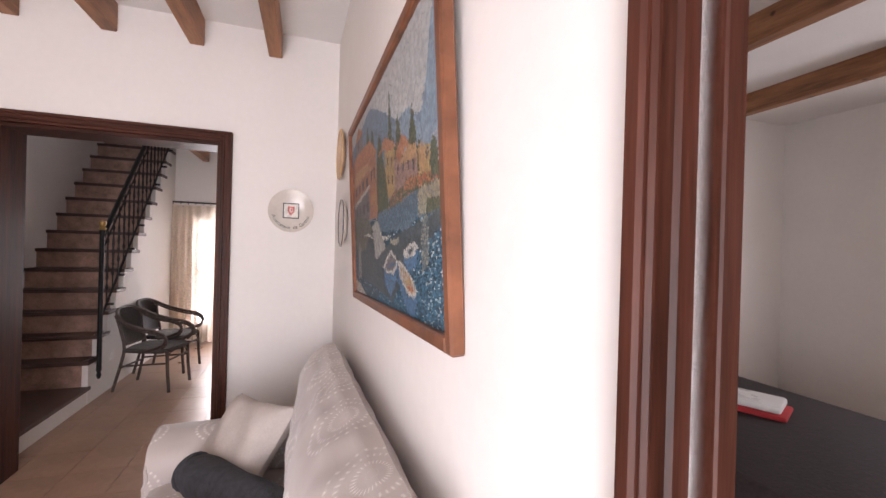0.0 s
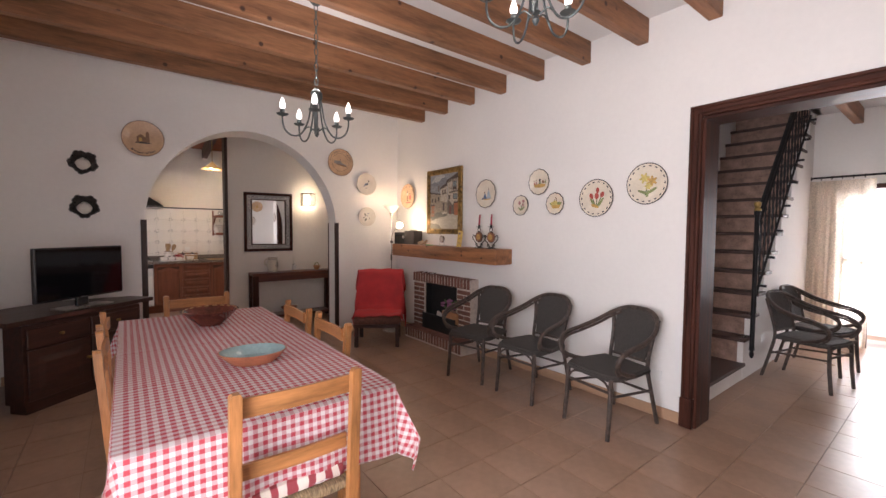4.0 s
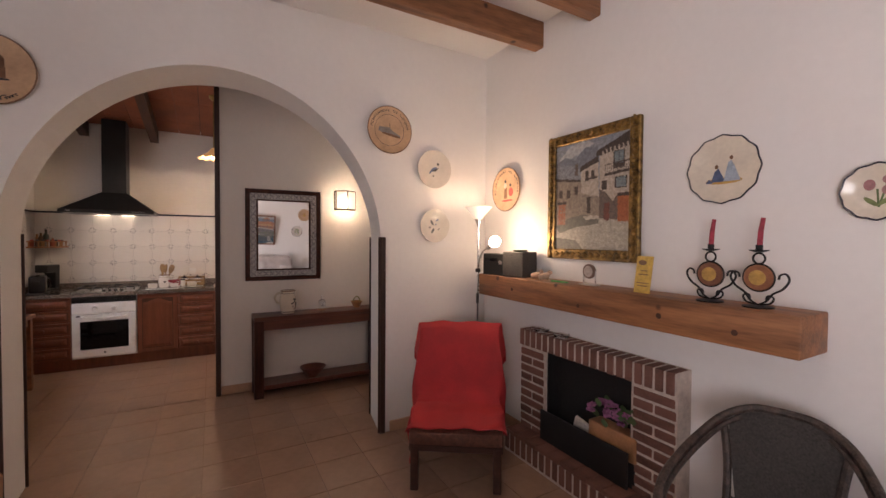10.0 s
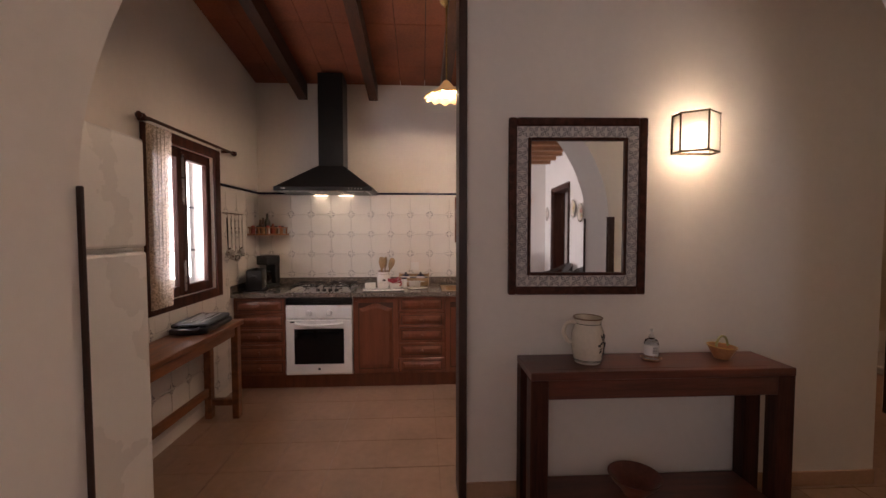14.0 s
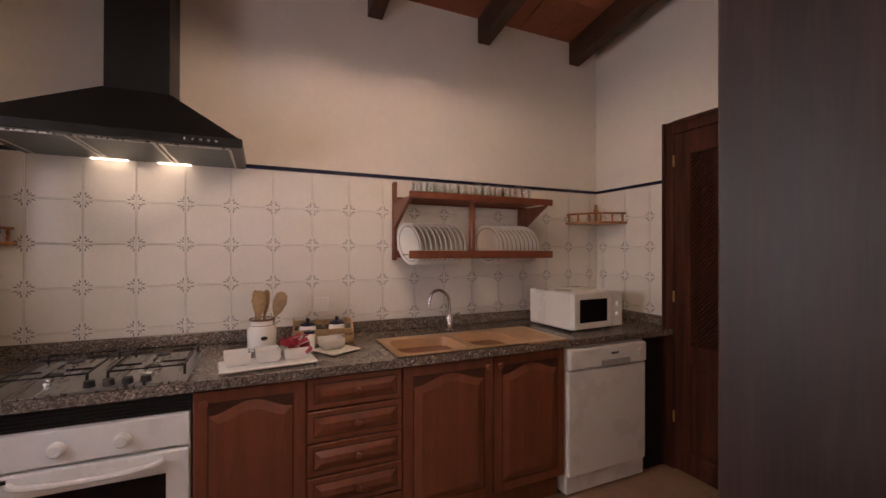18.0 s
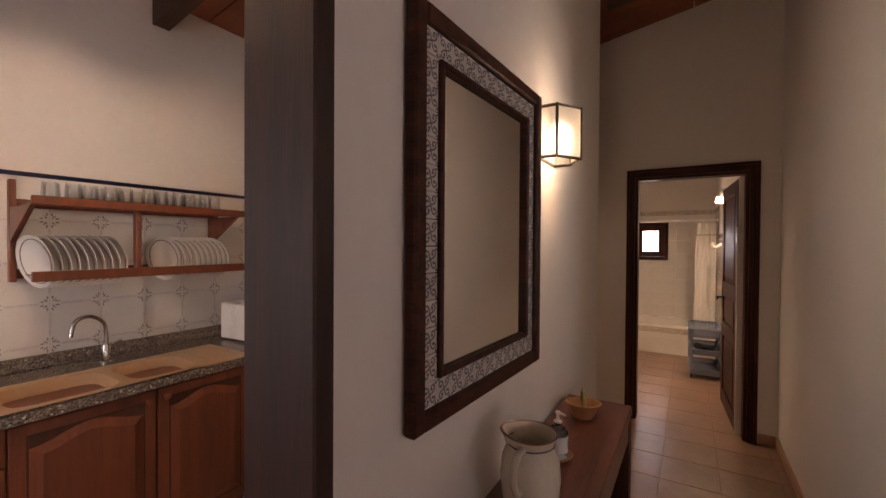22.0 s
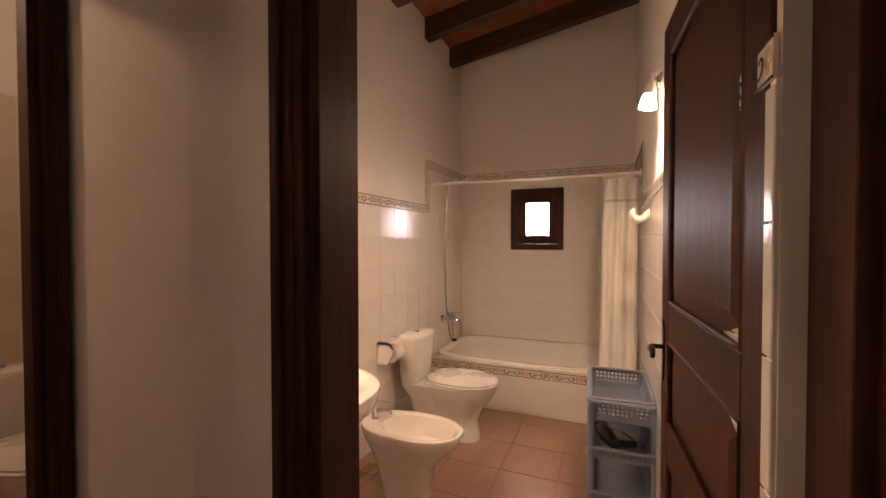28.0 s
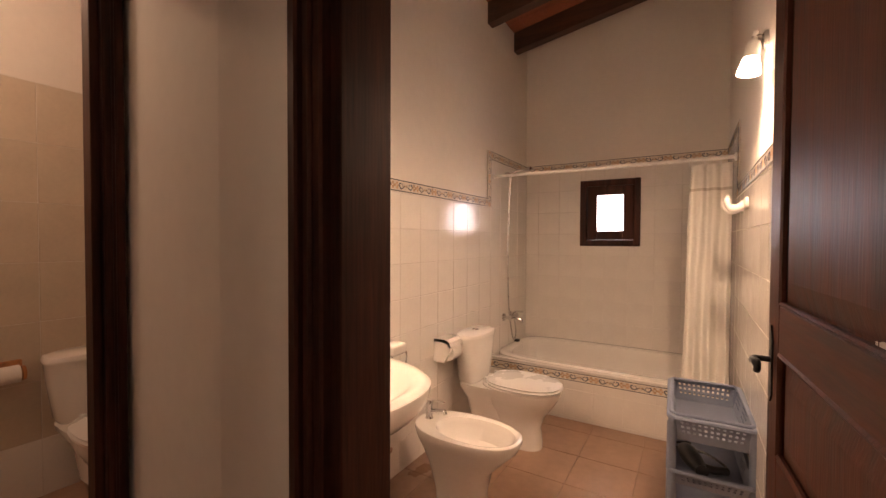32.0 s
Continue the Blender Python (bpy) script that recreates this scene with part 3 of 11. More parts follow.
# beams
for k in range(11):
    xr = -4.03 + 0.505 * k
    tagged(part("ceiling_beam", box(xr - 0.09, xr, -0.02, 4.2, 2.935, 3.125, 0.006), PINE), "reddish knotty pine ceiling beam", "beam", "living room beams", "structure")


def slope_beam(y, x0, x1, w=0.09, h=0.165):
    bm = bmesh.new()
    v = [bm.verts.new((u, y + s, rear_ceiling(u) - d)) for d in (h, -0.02) for u, s in ((x0, -w), (x1, -w), (x1, 0), (x0, 0))]
    for q in ((3, 2, 1, 0), (4, 5, 6, 7), (0, 1, 5, 4), (1, 2, 6, 5), (2, 3, 7, 6), (3, 0, 4, 7)):
        bm.faces.new([v[k] for k in q])
    return tagged(part("ceiling_beam", bm, DARK_X), "dark-stained sloping ceiling beam", "beam", "rear beams", "structure")


for y in (0.74, 1.46, 2.20, 2.96, 3.75):
    slope_beam(y, -8.44, -6.355 if y > 2.2 else -5.135)
for y in (2.96, 3.75, 4.80):
    slope_beam(y, -6.22, -5.135)
for y in (5.9, 6.46, 7.02, 7.58, 8.14, 8.70):
    slope_beam(y, -7.02, -5.38)
for x in (-0.25, 0.3, 0.85, 1.4):
    tagged(part("ceiling_beam", box(x - 0.09, x, 4.45, 8.2, 2.82, 3.01, 0.006), PINE), "brown wooden ceiling beam", "beam", "stair room beams", "structure")
for x in (2.7, 3.95, 5.2):
    tagged(part("ceiling_beam", box(x - 0.1, x, -0.3, 4.2, 2.92, 3.11, 0.006), PINE), "brown wooden ceiling beam", "beam", "bedroom beams", "structure")

# wooden corner strips of the arch
for x, y, s in ((AX1, AY0, 1), (AX1, AY1, -1), (AX0, BY0, 1), (AX0, BY1, -1)):
    dx = 1 if x == AX1 else -1
    bm = boxes([(x - 0.004 if dx > 0 else x - 0.016, x + 0.016 if dx > 0 else x + 0.004, min(y, y - s * 0.04), max(y, y - s * 0.04), 0.0, 1.54),
                (min(x, x - dx * 0.010), max(x, x - dx * 0.010), min(y - s * 0.004, y + s * 0.014), max(y - s * 0.004, y + s * 0.014), 0.0, 1.54)], 0.003)
    tagged(part("corner_strip", bm, STRIP), "dark wooden corner strip on the arch", "trim", "arch corner strips", "structure")
solid("partition_post", box(-6.36, -6.185, 2.10, 2.142, 0, 3.33, 0.004), STRIP, "dark wooden post at the end of the partition", "trim", "structure")

# skirtings
def skirting(x0, x1, y0, y1):
    tagged(part("baseboard", box(x0, x1, y0, y1, 0, 0.085, 0.003), SKIRT), "terracotta tile skirting", "trim", "skirtings", "structure")


for r in ((-4.75, -4.2, 4.188, 4.2), (-2.9, -0.68, 4.188, 4.2), (0.72, 1.43, 4.188, 4.2), (-4.75, -4.738, 0.0, 1.03), (-4.75, -4.738, 3.29, 4.188),
          (-4.74, -0.8, -0.02, -0.008), (-6.22, -6.208, 2.145, 4.46), (-6.43, -6.19, 5.538, 5.55), (-5.25, -5.147, 5.538, 5.55), (-5.147, -5.135, 3.315, 5.538), (-7.02, -6.22, 4.42, 4.432),
          (1.618, 1.63, 4.46, 8.19), (-0.66, -0.56, 8.188, 8.2)):
    skirting(*r)


# door casings: two uprights and a head, moulded in three steps
def casing(name, axis, a0, a1, top, face, out, w=0.075, label="", deep=None, plinth=0.0):
    """a0, a1: the opening; face: the wall's face; out: +1 or -1, the way the casing stands out; deep: the far face, for a lining."""
    th = thing(name, label, "door frame", kind="structure")
    def put(n, u0, u1, z0, z1, m, d0=0.0, d1=0.022):
        p0, p1 = sorted((face + out * d0, face + out * d1))
        r = (u0, u1, p0, p1) if axis == "x" else (p0, p1, u0, u1)
        return part(n, box(*r, z0, z1, 0.004), m, th)
    across = MAHOGANY_X if axis == "x" else MAHOGANY_Y
    for u0, u1, o in ((a0 - w, a0, -1), (a1, a1 + w, 1)):
        put("upright", u0, u1, plinth, top + w, MAHOGANY, -0.008)
        e0, e1 = (u0, u0 + 0.022) if o < 0 else (u1 - 0.022, u1)
        put("outer_bead", e0, e1, plinth, top + w, MAHOGANY, 0.018, 0.036)
        e0, e1 = (u1 - 0.03, u1 - 0.018) if o < 0 else (u0 + 0.018, u0 + 0.03)
        put("inner_bead", e0, e1, plinth, top + 0.02, MAHOGANY, 0.018, 0.029)
        if plinth:
            put("plinth_block", u0 - 0.006, u1 + 0.006, 0, plinth, MAHOGANY, -0.001, 0.042)
    put("head", a0 - 0.0005, a1 + 0.0005, top, top + w, across, -0.008)
    put("head_bead", a0 - w + 0.022, a1 + w - 0.022, top + w - 0.022, top + w, across, 0.018, 0.036)
    put("head_inner_bead", a0 - 0.018, a1 + 0.018, top + 0.018, top + 0.03, across, 0.018, 0.029)
    if deep is not None:
        q0, q1 = sorted((face, deep))
        for u0, u1 in ((a0 - 0.002, a0 + 0.022), (a1 - 0.022, a1 + 0.002)):
            r = (u0, u1, q0, q1) if axis == "x" else (q0, q1, u0, u1)
            part("lining", box(*r, 0, top - 0.018, 0.002), MAHOGANY, th)
        r = (a0, a1, q0, q1) if axis == "x" else (q0, q1, a0, a1)
        part("lining_head", box(*r, top - 0.022, top + 0.002, 0.002), across, th)
    return th


casing("door_1", "x", -0.594, 0.634, 2.277, 4.2, -1, label="wide mahogany door frame to the stair room, open", deep=4.45, plinth=0.22)
casing("door_2", "y", 0.44, 1.203, 2.05, 1.43, -1, w=0.046, label="mahogany door frame to the bedroom, open", deep=1.454).matrix_basis = EAST
casing("door_3", "x", -6.115, -5.325, 2.075, 5.55, -1, w=0.064, label="mahogany frame of the open bathroom door", deep=5.675)
casing("door_4", "y", 4.80, 5.56, 2.12, -7.02, 1, w=0.045, label="mahogany frame of the shower room door, open", deep=-7.07)

# ---- living room: black woven armchairs ----
def bistro_chair(at):
    th = thing("armchair", "black woven bistro armchair with a bamboo-look frame against the wall", "chair", at, "woven armchairs")
    seat = [(-0.21, 0.20), (-0.235, 0.0), (-0.235, -0.17), (-0.19, -0.245), (0, -0.262), (0.19, -0.245), (0.235, -0.17), (0.235, 0.0), (0.21, 0.20), (0, 0.225)]
    bm = extrude(seat, 0.044, "xy", 0.405)
    bmesh.ops.bevel(bm, geom=list(bm.edges), offset=0.014, segments=2, affect="EDGES")
    part("seat", bm, WEAVE, th, smooth=True)

    def back(u, v):
        w = 0.135 + 0.058 * v - (0.06 * max(0, (v - 0.7) / 0.3) ** 2)
        x = (2 * u - 1) * w
        return (x, 0.205 + 0.10 * v - 0.55 * x * x + 0.03, 0.475 + 0.355 * v - 0.25 * x * x * v)
    part("backrest", sheet(back, 12, 10, 0.012), WEAVE, th, smooth=True)
    for s in (-1, 1):
        loop = smooth_path([(0, 0.335, 0.845), (s * 0.10, 0.325, 0.838), (s * 0.19, 0.275, 0.795), (s * 0.255, 0.16, 0.725), (s * 0.288, 0.0, 0.675), (s * 0.290, -0.14, 0.650),
                            (s * 0.280, -0.222, 0.612), (s * 0.268, -0.250, 0.560), (s * 0.252, -0.215, 0.500), (s * 0.240, -0.12, 0.455), (s * 0.232, -0.03, 0.430)], 4)
        part("armrest", tube(loop, 0.0165, 8), RATTAN, th, smooth=True)
        part("armrest_wrap", tube([p + Vector((-s * 0.012, 0, -0.026)) for p in loop[6:-7]], 0.011, 6), RATTAN, th, smooth=True)
        part("back_post", tube(smooth_path([(s * 0.195, 0.305, 0.0), (s * 0.18, 0.245, 0.25), (s * 0.165, 0.215, 0.44), (s * 0.17, 0.25, 0.62), (s * 0.196, 0.285, 0.79)], 3), 0.015, 8), RATTAN, th, smooth=True)
        part("leg", tube([(s * 0.195, -0.225, 0.425), (s * 0.197, -0.235, 0.2), (s * 0.20, -0.255, 0.0)], [0.016, 0.0165, 0.0155], 8), RATTAN, th, smooth=True)
        part("side_stretcher", tube([(s * 0.197, -0.236, 0.30), (s * 0.18, 0.245, 0.26)], 0.010, 6), RATTAN, th)
        part("curved_brace", tube(smooth_path([(s * 0.196, -0.232, 0.32), (s * 0.15, -0.225, 0.385), (s * 0.05, -0.222, 0.41)], 3), 0.008, 6), RATTAN, th)
    part("front_stretcher", tube([(-0.197, -0.236, 0.33), (0.197, -0.236, 0.33)], 0.010, 6), RATTAN, th)
    part("back_stretcher", tube([(-0.18, 0.25, 0.24), (0.18, 0.25, 0.24)], 0.010, 6), RATTAN, th)
    part("lower_rail", tube([(-0.155, 0.222, 0.475), (0.155, 0.222, 0.475)], 0.012, 6), RATTAN, th)
    return th


chair = bistro_chair(pose(-1.03, 3.80, 0, 0, 0, -9))
for x, y, rz in ((-1.77, 3.80, 1), (-2.40, 3.73, 14)):
    copy_thing(chair, pose(x, y, 0, 0, 0, rz))
for x, y, rz in ((-0.29, 6.12, 76), (-0.33, 6.78, 78)):
    copy_thing(chair, pose(x, y, 0, 0, 0, rz))

# ---- dining table, cloth, chairs ----
TX0, TX1, TY0, TY1 = -3.20, -0.94, 0.885, 1.835
table = thing("dining_table", "long wooden dining table under a gingham cloth", "table")
part("tabletop", box(TX0 + 0.03, TX1 - 0.03, TY0 + 0.03, TY1 - 0.03, 0.725, 0.758, 0.006), HONEY_X, table)
for x in (TX0 + 0.14, TX1 - 0.14):
    for y in (TY0 + 0.14, TY1 - 0.14):
        part("leg", box(x - 0.04, x + 0.04, y - 0.04, y + 0.04, 0, 0.725, 0.005), HONEY, table)
part("apron", box(TX0 + 0.1, TX1 - 0.1, TY0 + 0.10, TY1 - 0.10, 0.64, 0.725), HONEY_X, table)


def cloth_xyz(u, v, top=0.768, drop=0.30):
    """The cloth: flat on the table, its borders hanging in soft folds, corners hanging lowest."""
    L, W = TX1 - TX0, TY1 - TY0
    a, b = -drop + u * (L + 2 * drop), -drop + v * (W + 2 * drop)
    ox, oy = max(0, -a, a - L), max(0, -b, b - W)
    x, y = TX0 + min(max(a, 0), L), TY0 + min(max(b, 0), W)
    sx, sy = (-1 if a < 0 else 1), (-1 if b < 0 else 1)
    r = math.hypot(ox, oy)
    if r < 1e-6:
        crease = sum(math.exp(-((a - c) / 0.014) ** 2) for c in (0.52, 1.02, 1.66)) + math.exp(-((b - 0.46) / 0.014) ** 2)
        return (x, y, top + 0.0015 * math.sin(a * 9) * math.sin(b * 11) + 0.003 * crease)
    ripple = 0.5 + 0.5 * math.sin((a if oy > ox else b) * 21 + 1.3)
    flare = 0.018 + 0.10 * r * (0.4 + 0.6 * ripple)
    dx, dy = (ox / r, oy / r)
    if ox > 0 and oy > 0:
        # the loose corner: one fold stands out, a hollow on either side of it, and the tip hangs back in
        phi = math.atan2(oy, ox)
        ridge = math.sin(2 * phi) ** 2
        hollow = math.sin(4 * phi) ** 2 * (1 - ridge)
        reach = min(r, 0.27) * (0.40 * ridge - 0.16 * hollow) - 0.25 * max(0, r - 0.27) * ridge
        turn = phi + 0.30 * math.sin(4 * phi) * ridge + 0.35 * ridge * max(0, r - 0.25) / 0.17
        out = flare * (1 - 0.5 * ridge) + reach
        fall = math.sqrt(max(0, r * r - max(0, reach) ** 2))
        return (x + sx * math.cos(turn) * out, y + sy * math.sin(turn) * out, top - max(0.0, fall - 0.006) * 0.985)
    return (x + sx * dx * flare, y + sy * dy * flare, top - max(0.0, r - 0.006) * 0.985)


L_, W_ = TX1 - TX0 + 0.6, TY1 - TY0 + 0.6
cloth = solid("tablecloth", sheet(cloth_xyz, 190, 116, 0, uv=lambda u, v: (u * L_, v * W_)), GINGHAM, "red and white gingham tablecloth hanging over the table", "tablecloth", smooth=True)
mod = cloth.modifiers.new("thickness", "SOLIDIFY")
mod.thickness = 0.0015


CUSHION, _n, _l, _p = shader("red_cream_ikat_cushion")
_tc, _w, _r = _n.new("ShaderNodeTexCoord"), _n.new("ShaderNodeTexWave"), _n.new("ShaderNodeValToRGB")
_w.inputs["Scale"].default_value, _w.inputs["Distortion"].default_value, _w.inputs["Detail"].default_value = 5, 5, 3
_l.new(_tc.outputs["Object"], _w.inputs["Vector"])
_l.new(_w.outputs["Fac"], _r.inputs[0])
_r.color_ramp.elements[0].color, _r.color_ramp.elements[1].color = (0.30, 0.05, 0.06, 1), (0.72, 0.63, 0.56, 1)
_r.color_ramp.elements[0].position, _r.color_ramp.elements[1].position = 0.42, 0.52
_l.new(_r.outputs[0], _p.inputs["Base Color"])
_p.inputs["Roughness"].default_value = 0.9
RUSH = mat("woven_rush", (0.42, 0.30, 0.17), 0.9, var=0.35, scale=30, fine=90, stretch=(6, 1, 1), bump=0.3)


def dining_chair(at):
    th = thing("dining_chair", "honey pine ladder-back chair with rush seat and ikat cushion", "chair", at, "dining chairs")
    for s in (-1, 1):
        bm = extrude([(s * 0.21 - 0.019, 0), (s * 0.21 + 0.019, 0), (s * 0.21 + 0.019, 0.913), (s * 0.21 + 0.010, 0.925), (s * 0.21 - 0.012, 0.925), (s * 0.21 - 0.019, 0.915)], 0.03, "xz", 0.0)
        for v in bm.verts:
            v.co.y += 0.185 + 0.06 * max(0, (v.co.z - 0.42) / 0.45) ** 1.3
        part("back_post", bm, HONEY, th)
        part("front_leg", box(s * 0.205 - 0.018, s * 0.205 + 0.018, -0.20, -0.165, 0, 0.45, 0.004), HONEY, th)
        part("side_rail", box(s * 0.205 - 0.011, s * 0.205 + 0.011, -0.17, 0.19, 0.20, 0.23, 0.003), HONEY, th)
    for z, h, y in ((0.828, 0.066, 0.236), (0.600, 0.055, 0.206)):
        part("back_slat", sheet(lambda u, v: (-0.195 + 0.39 * u, y + 0.010 + 0.012 * math.sin(math.pi * u), z + h * v), 8, 1, 0.014), HONEY_X, th)
    part("front_rail", box(-0.19, 0.19, -0.195, -0.172, 0.26, 0.29, 0.003), HONEY_X, th)
    part("rear_rail", box(-0.19, 0.19, 0.192, 0.21, 0.26, 0.29, 0.003), HONEY_X, th)
    part("rush_seat", box(-0.215, 0.215, -0.205, 0.215, 0.425, 0.465, 0.014, 2), RUSH, th, smooth=True)
    cu = part("cushion", box(-0.205, 0.205, -0.195, 0.195, 0.466, 0.525, 0.024, 2), CUSHION, th, smooth=True)
    part("cushion_tie", tube(smooth_path([(0.19, 0.17, 0.485), (0.225, 0.215, 0.478), (0.27, 0.225, 0.465)], 3), 0.006, 6), RED_CLOTH, cu)
    return th


pine_chair = dining_chair(pose(-1.085, 1.393, 0, 0, 0, -90))
for x, y, rz in ((-2.93, 1.37, 90), (-2.28, 1.605, 1), (-1.725, 1.625, 1), (-2.49, 1.065, 180), (-1.89, 1.075, 181)):
    copy_thing(pine_chair, pose(x, y, 0, 0, 0, rz))

# ---- bowls on the table ----
RIM_GLAZE = mat("dark_red_glaze", (0.17, 0.045, 0.030), 0.18, var=0.35, scale=9, bump=0.02)
bowl = thing("large_bowl", "large dark red glazed clay bowl with yellow rim on the tablecloth", "bowl", pose(-2.69, 1.385, 0.769))
part("body", lathe([(0, 0), (0.075, 0), (0.08, 0.012), (0.13, 0.055), (0.172, 0.10), (0.183, 0.108), (0.176, 0.112), (0.162, 0.104), (0.12, 0.06), (0.07, 0.022), (0, 0.016)], 40), RIM_GLAZE, bowl, smooth=True)
for k in range(20):
    a = 2 * math.pi * k / 20
    part("rim_mark", tube([(0.168 * math.cos(a + d), 0.168 * math.sin(a + d), 0.108 - abs(d) * 0.03) for d in (-0.11, -0.04, 0.03, 0.10)], 0.0035, 5), mat("yellow_slip", (0.5, 0.30, 0.08), 0.3) if k == 0 else bpy.data.materials["yellow_slip"], bowl)
SEA = mat("pale_turquoise_glaze", (0.30, 0.42, 0.42), 0.14, var=0.12, scale=8, bump=0.01)
dish = thing("oval_dish", "oval terracotta dish glazed pale turquoise inside", "bowl", pose(-1.635, 1.425, 0.769, 0, 0, 74))
part("body", lathe([(0, 0), (0.10, 0), (0.115, 0.012), (0.157, 0.052), (0.162, 0.060), (0.156, 0.0615)], 40, squash=0.8), mat("raw_terracotta", (0.45, 0.17, 0.09), 0.6, var=0.15, scale=12), dish, smooth=True)
part("inside", lathe([(0.1575, 0.0605), (0.150, 0.055), (0.105, 0.018), (0, 0.012)], 40, squash=0.8), SEA, dish, smooth=True)

# ---- television corner ----
cab = thing("tv_cabinet", "dark wooden corner cabinet with overhanging top under the television", "cabinet", pose(-4.245, 0.515, 0, 0, 0, 133))
# local: x along the front, -y towards the room
part("body", extrude([(-0.50, -0.02), (-0.50, -0.20), (0.50, -0.20), (0.50, -0.02), (0.16, 0.32), (-0.16, 0.32)], 0.62, "xy", 0.08), WALNUT, cab)
part("top", extrude([(-0.62, 0.02), (-0.62, -0.24), (0.62, -0.24), (0.62, 0.02), (0.20, 0.44), (-0.20, 0.44)], 0.035, "xy", 0.715), WALNUT, cab)
part("plinth", extrude([(-0.47, -0.02), (-0.47, -0.17), (0.47, -0.17), (0.47, -0.02), (0.15, 0.28), (-0.15, 0.28)], 0.08, "xy", 0.0), WALNUT, cab)
for s in (-1, 1):
    d = part("door", box(s * 0.245 - 0.235, s * 0.245 + 0.235, -0.222, -0.202, 0.11, 0.50, 0.004), WALNUT, cab)
    part("panel", raised_panel(s * 0.245 - 0.17, s * 0.245 + 0.17, 0.17, 0.44, -0.2225), WALNUT, d)
    part("knob", lathe([(0.011, 0), (0.007, 0.012), (0.014, 0.024), (0, 0.032)], 10, m=pose(s * 0.035, -0.222, 0.33, 90, 0, 0)), BRASS, d)
    d = part("drawer", box(s * 0.245 - 0.235, s * 0.245 + 0.235, -0.222, -0.202, 0.52, 0.67, 0.004), WALNUT, cab)
    part("knob", lathe([(0.011, 0), (0.007, 0.012), (0.014, 0.024), (0, 0.032)], 10, m=pose(s * 0.245, -0.222, 0.595, 90, 0, 0)), BRASS, d)
tv = thing("television", "black flat-screen television, switched off, on a silver foot", "television", pose(-4.215, 0.605, 0.751, 0, 0, 133))
body = part("body", box(-0.375, 0.375, -0.018, 0.022, 0.082, 0.53, 0.006), BLACK_PLASTIC, tv)
part("screen", box(-0.362, 0.362, -0.021, -0.0185, 0.098, 0.518), BLACK_GLASS, tv)
part("neck", box(-0.05, 0.05, -0.01, 0.02, 0.012, 0.085, 0.004), BLACK_PLASTIC, tv)
part("foot", box(-0.21, 0.21, -0.10, 0.08, 0.0, 0.013, 0.005), STEEL, tv, "silver foot plate")
part("brand_mark", box(-0.03, 0.03, -0.0225, -0.0212, 0.087, 0.093), STEEL, tv)

# two masks
LIP = mat("faded_red_lips", (0.30, 0.10, 0.08), 0.3, var=0.1, bump=0)
HAIR = mat("dark_glazed_curls", (0.03, 0.024, 0.022), 0.25, var=0.3, scale=20, bump=0.05)
for z, a in ((2.09, 4), (1.66, -3)):
    th = solid("ceramic_mask", lathe([(0, 0.070), (0.028, 0.065), (0.050, 0.046), (0.062, 0.014), (0.064, 0)], 20, m=pose(-4.748, 0.612, z - 0.022, 0, 90, 0)), WHITE_GLAZE, "small white ceramic carnival mask with black curly hair on the wall", "mask", smooth=True, group="wall masks")
    for k in range(18):
        t = 2 * math.pi * k / 18
        r = 0.082 + 0.012 * math.sin(5 * t + a)
        lathe([(0, -0.03), (0.024, -0.02), (0.031, 0.0), (0.022, 0.02), (0, 0.03)], 8, m=pose(-4.735, 0.612 + r * math.cos(t), z + r * math.sin(t), 0, 90, 0), bm=(bm := bmesh.new()))
        bm.to_mesh(me := bpy.data.meshes.new("curl"))
        bm.free()
        me.materials.append(HAIR)
        curl = new("curl", me)
        curl.parent = th
    for k in range(12):
        t = 2 * math.pi * k / 12 + a
        part("curl", lathe([(0, -0.022), (0.018, -0.014), (0.022, 0.0), (0.016, 0.015), (0, 0.022)], 8, m=pose(-4.728, 0.612 + 0.056 * math.cos(t), z + 0.006 + 0.056 * math.sin(t), 0, 90, 0)), HAIR, th) if math.sin(t) > 0.25 else None
    for s in (-1, 1):
        part("eye", lathe([(0.010, 0), (0.008, 0.003), (0, 0.004)], 10, m=pose(-4.697, 0.612 + s * 0.017, z + 0.002, 0, 78, s * 18), squash=0.5), HAIR, th)
        part("brow", tube([(-4.694, 0.612 + s * 0.010, z + 0.022), (-4.697, 0.612 + s * 0.022, z + 0.026), (-4.705, 0.612 + s * 0.032, z + 0.021)], 0.0022, 4), HAIR, th)
    part("lips", lathe([(0.010, 0), (0.007, 0.003), (0, 0.004)], 10, m=pose(-4.694, 0.612, z - 0.036, 0, 95, 0), squash=0.5), LIP, th)
    part("nose", lathe([(0.007, -0.016), (0.008, -0.008), (0.004, 0.012), (0, 0.014)], 8, m=pose(-4.688, 0.612, z - 0.008)), WHITE_GLAZE, th, smooth=True)

# ---- wall plates ----

def flat_patch(pts, z=0.0, t=0.0012, bm=None):
    return extrude(pts, t, "xy", z, bm)


def ellipse(cx, cy, a, b, rot=0, n=14):
    c, s = math.cos(radians(rot)), math.sin(radians(rot))
    return [(cx + a * math.cos(2 * math.pi * i / n) * c - b * math.sin(2 * math.pi * i / n) * s, cy + a * math.cos(2 * math.pi * i / n) * s + b * math.sin(2 * math.pi * i / n) * c) for i in range(n)]


PAINTS = {}


def paint(col, rough=0.3):
    key = tuple(round(c, 3) for c in col)
    if key not in PAINTS:
        PAINTS[key] = mat("paint_%02d" % len(PAINTS), col, rough, var=0.18, scale=40, bump=0.01, fine=120)
    return PAINTS[key]


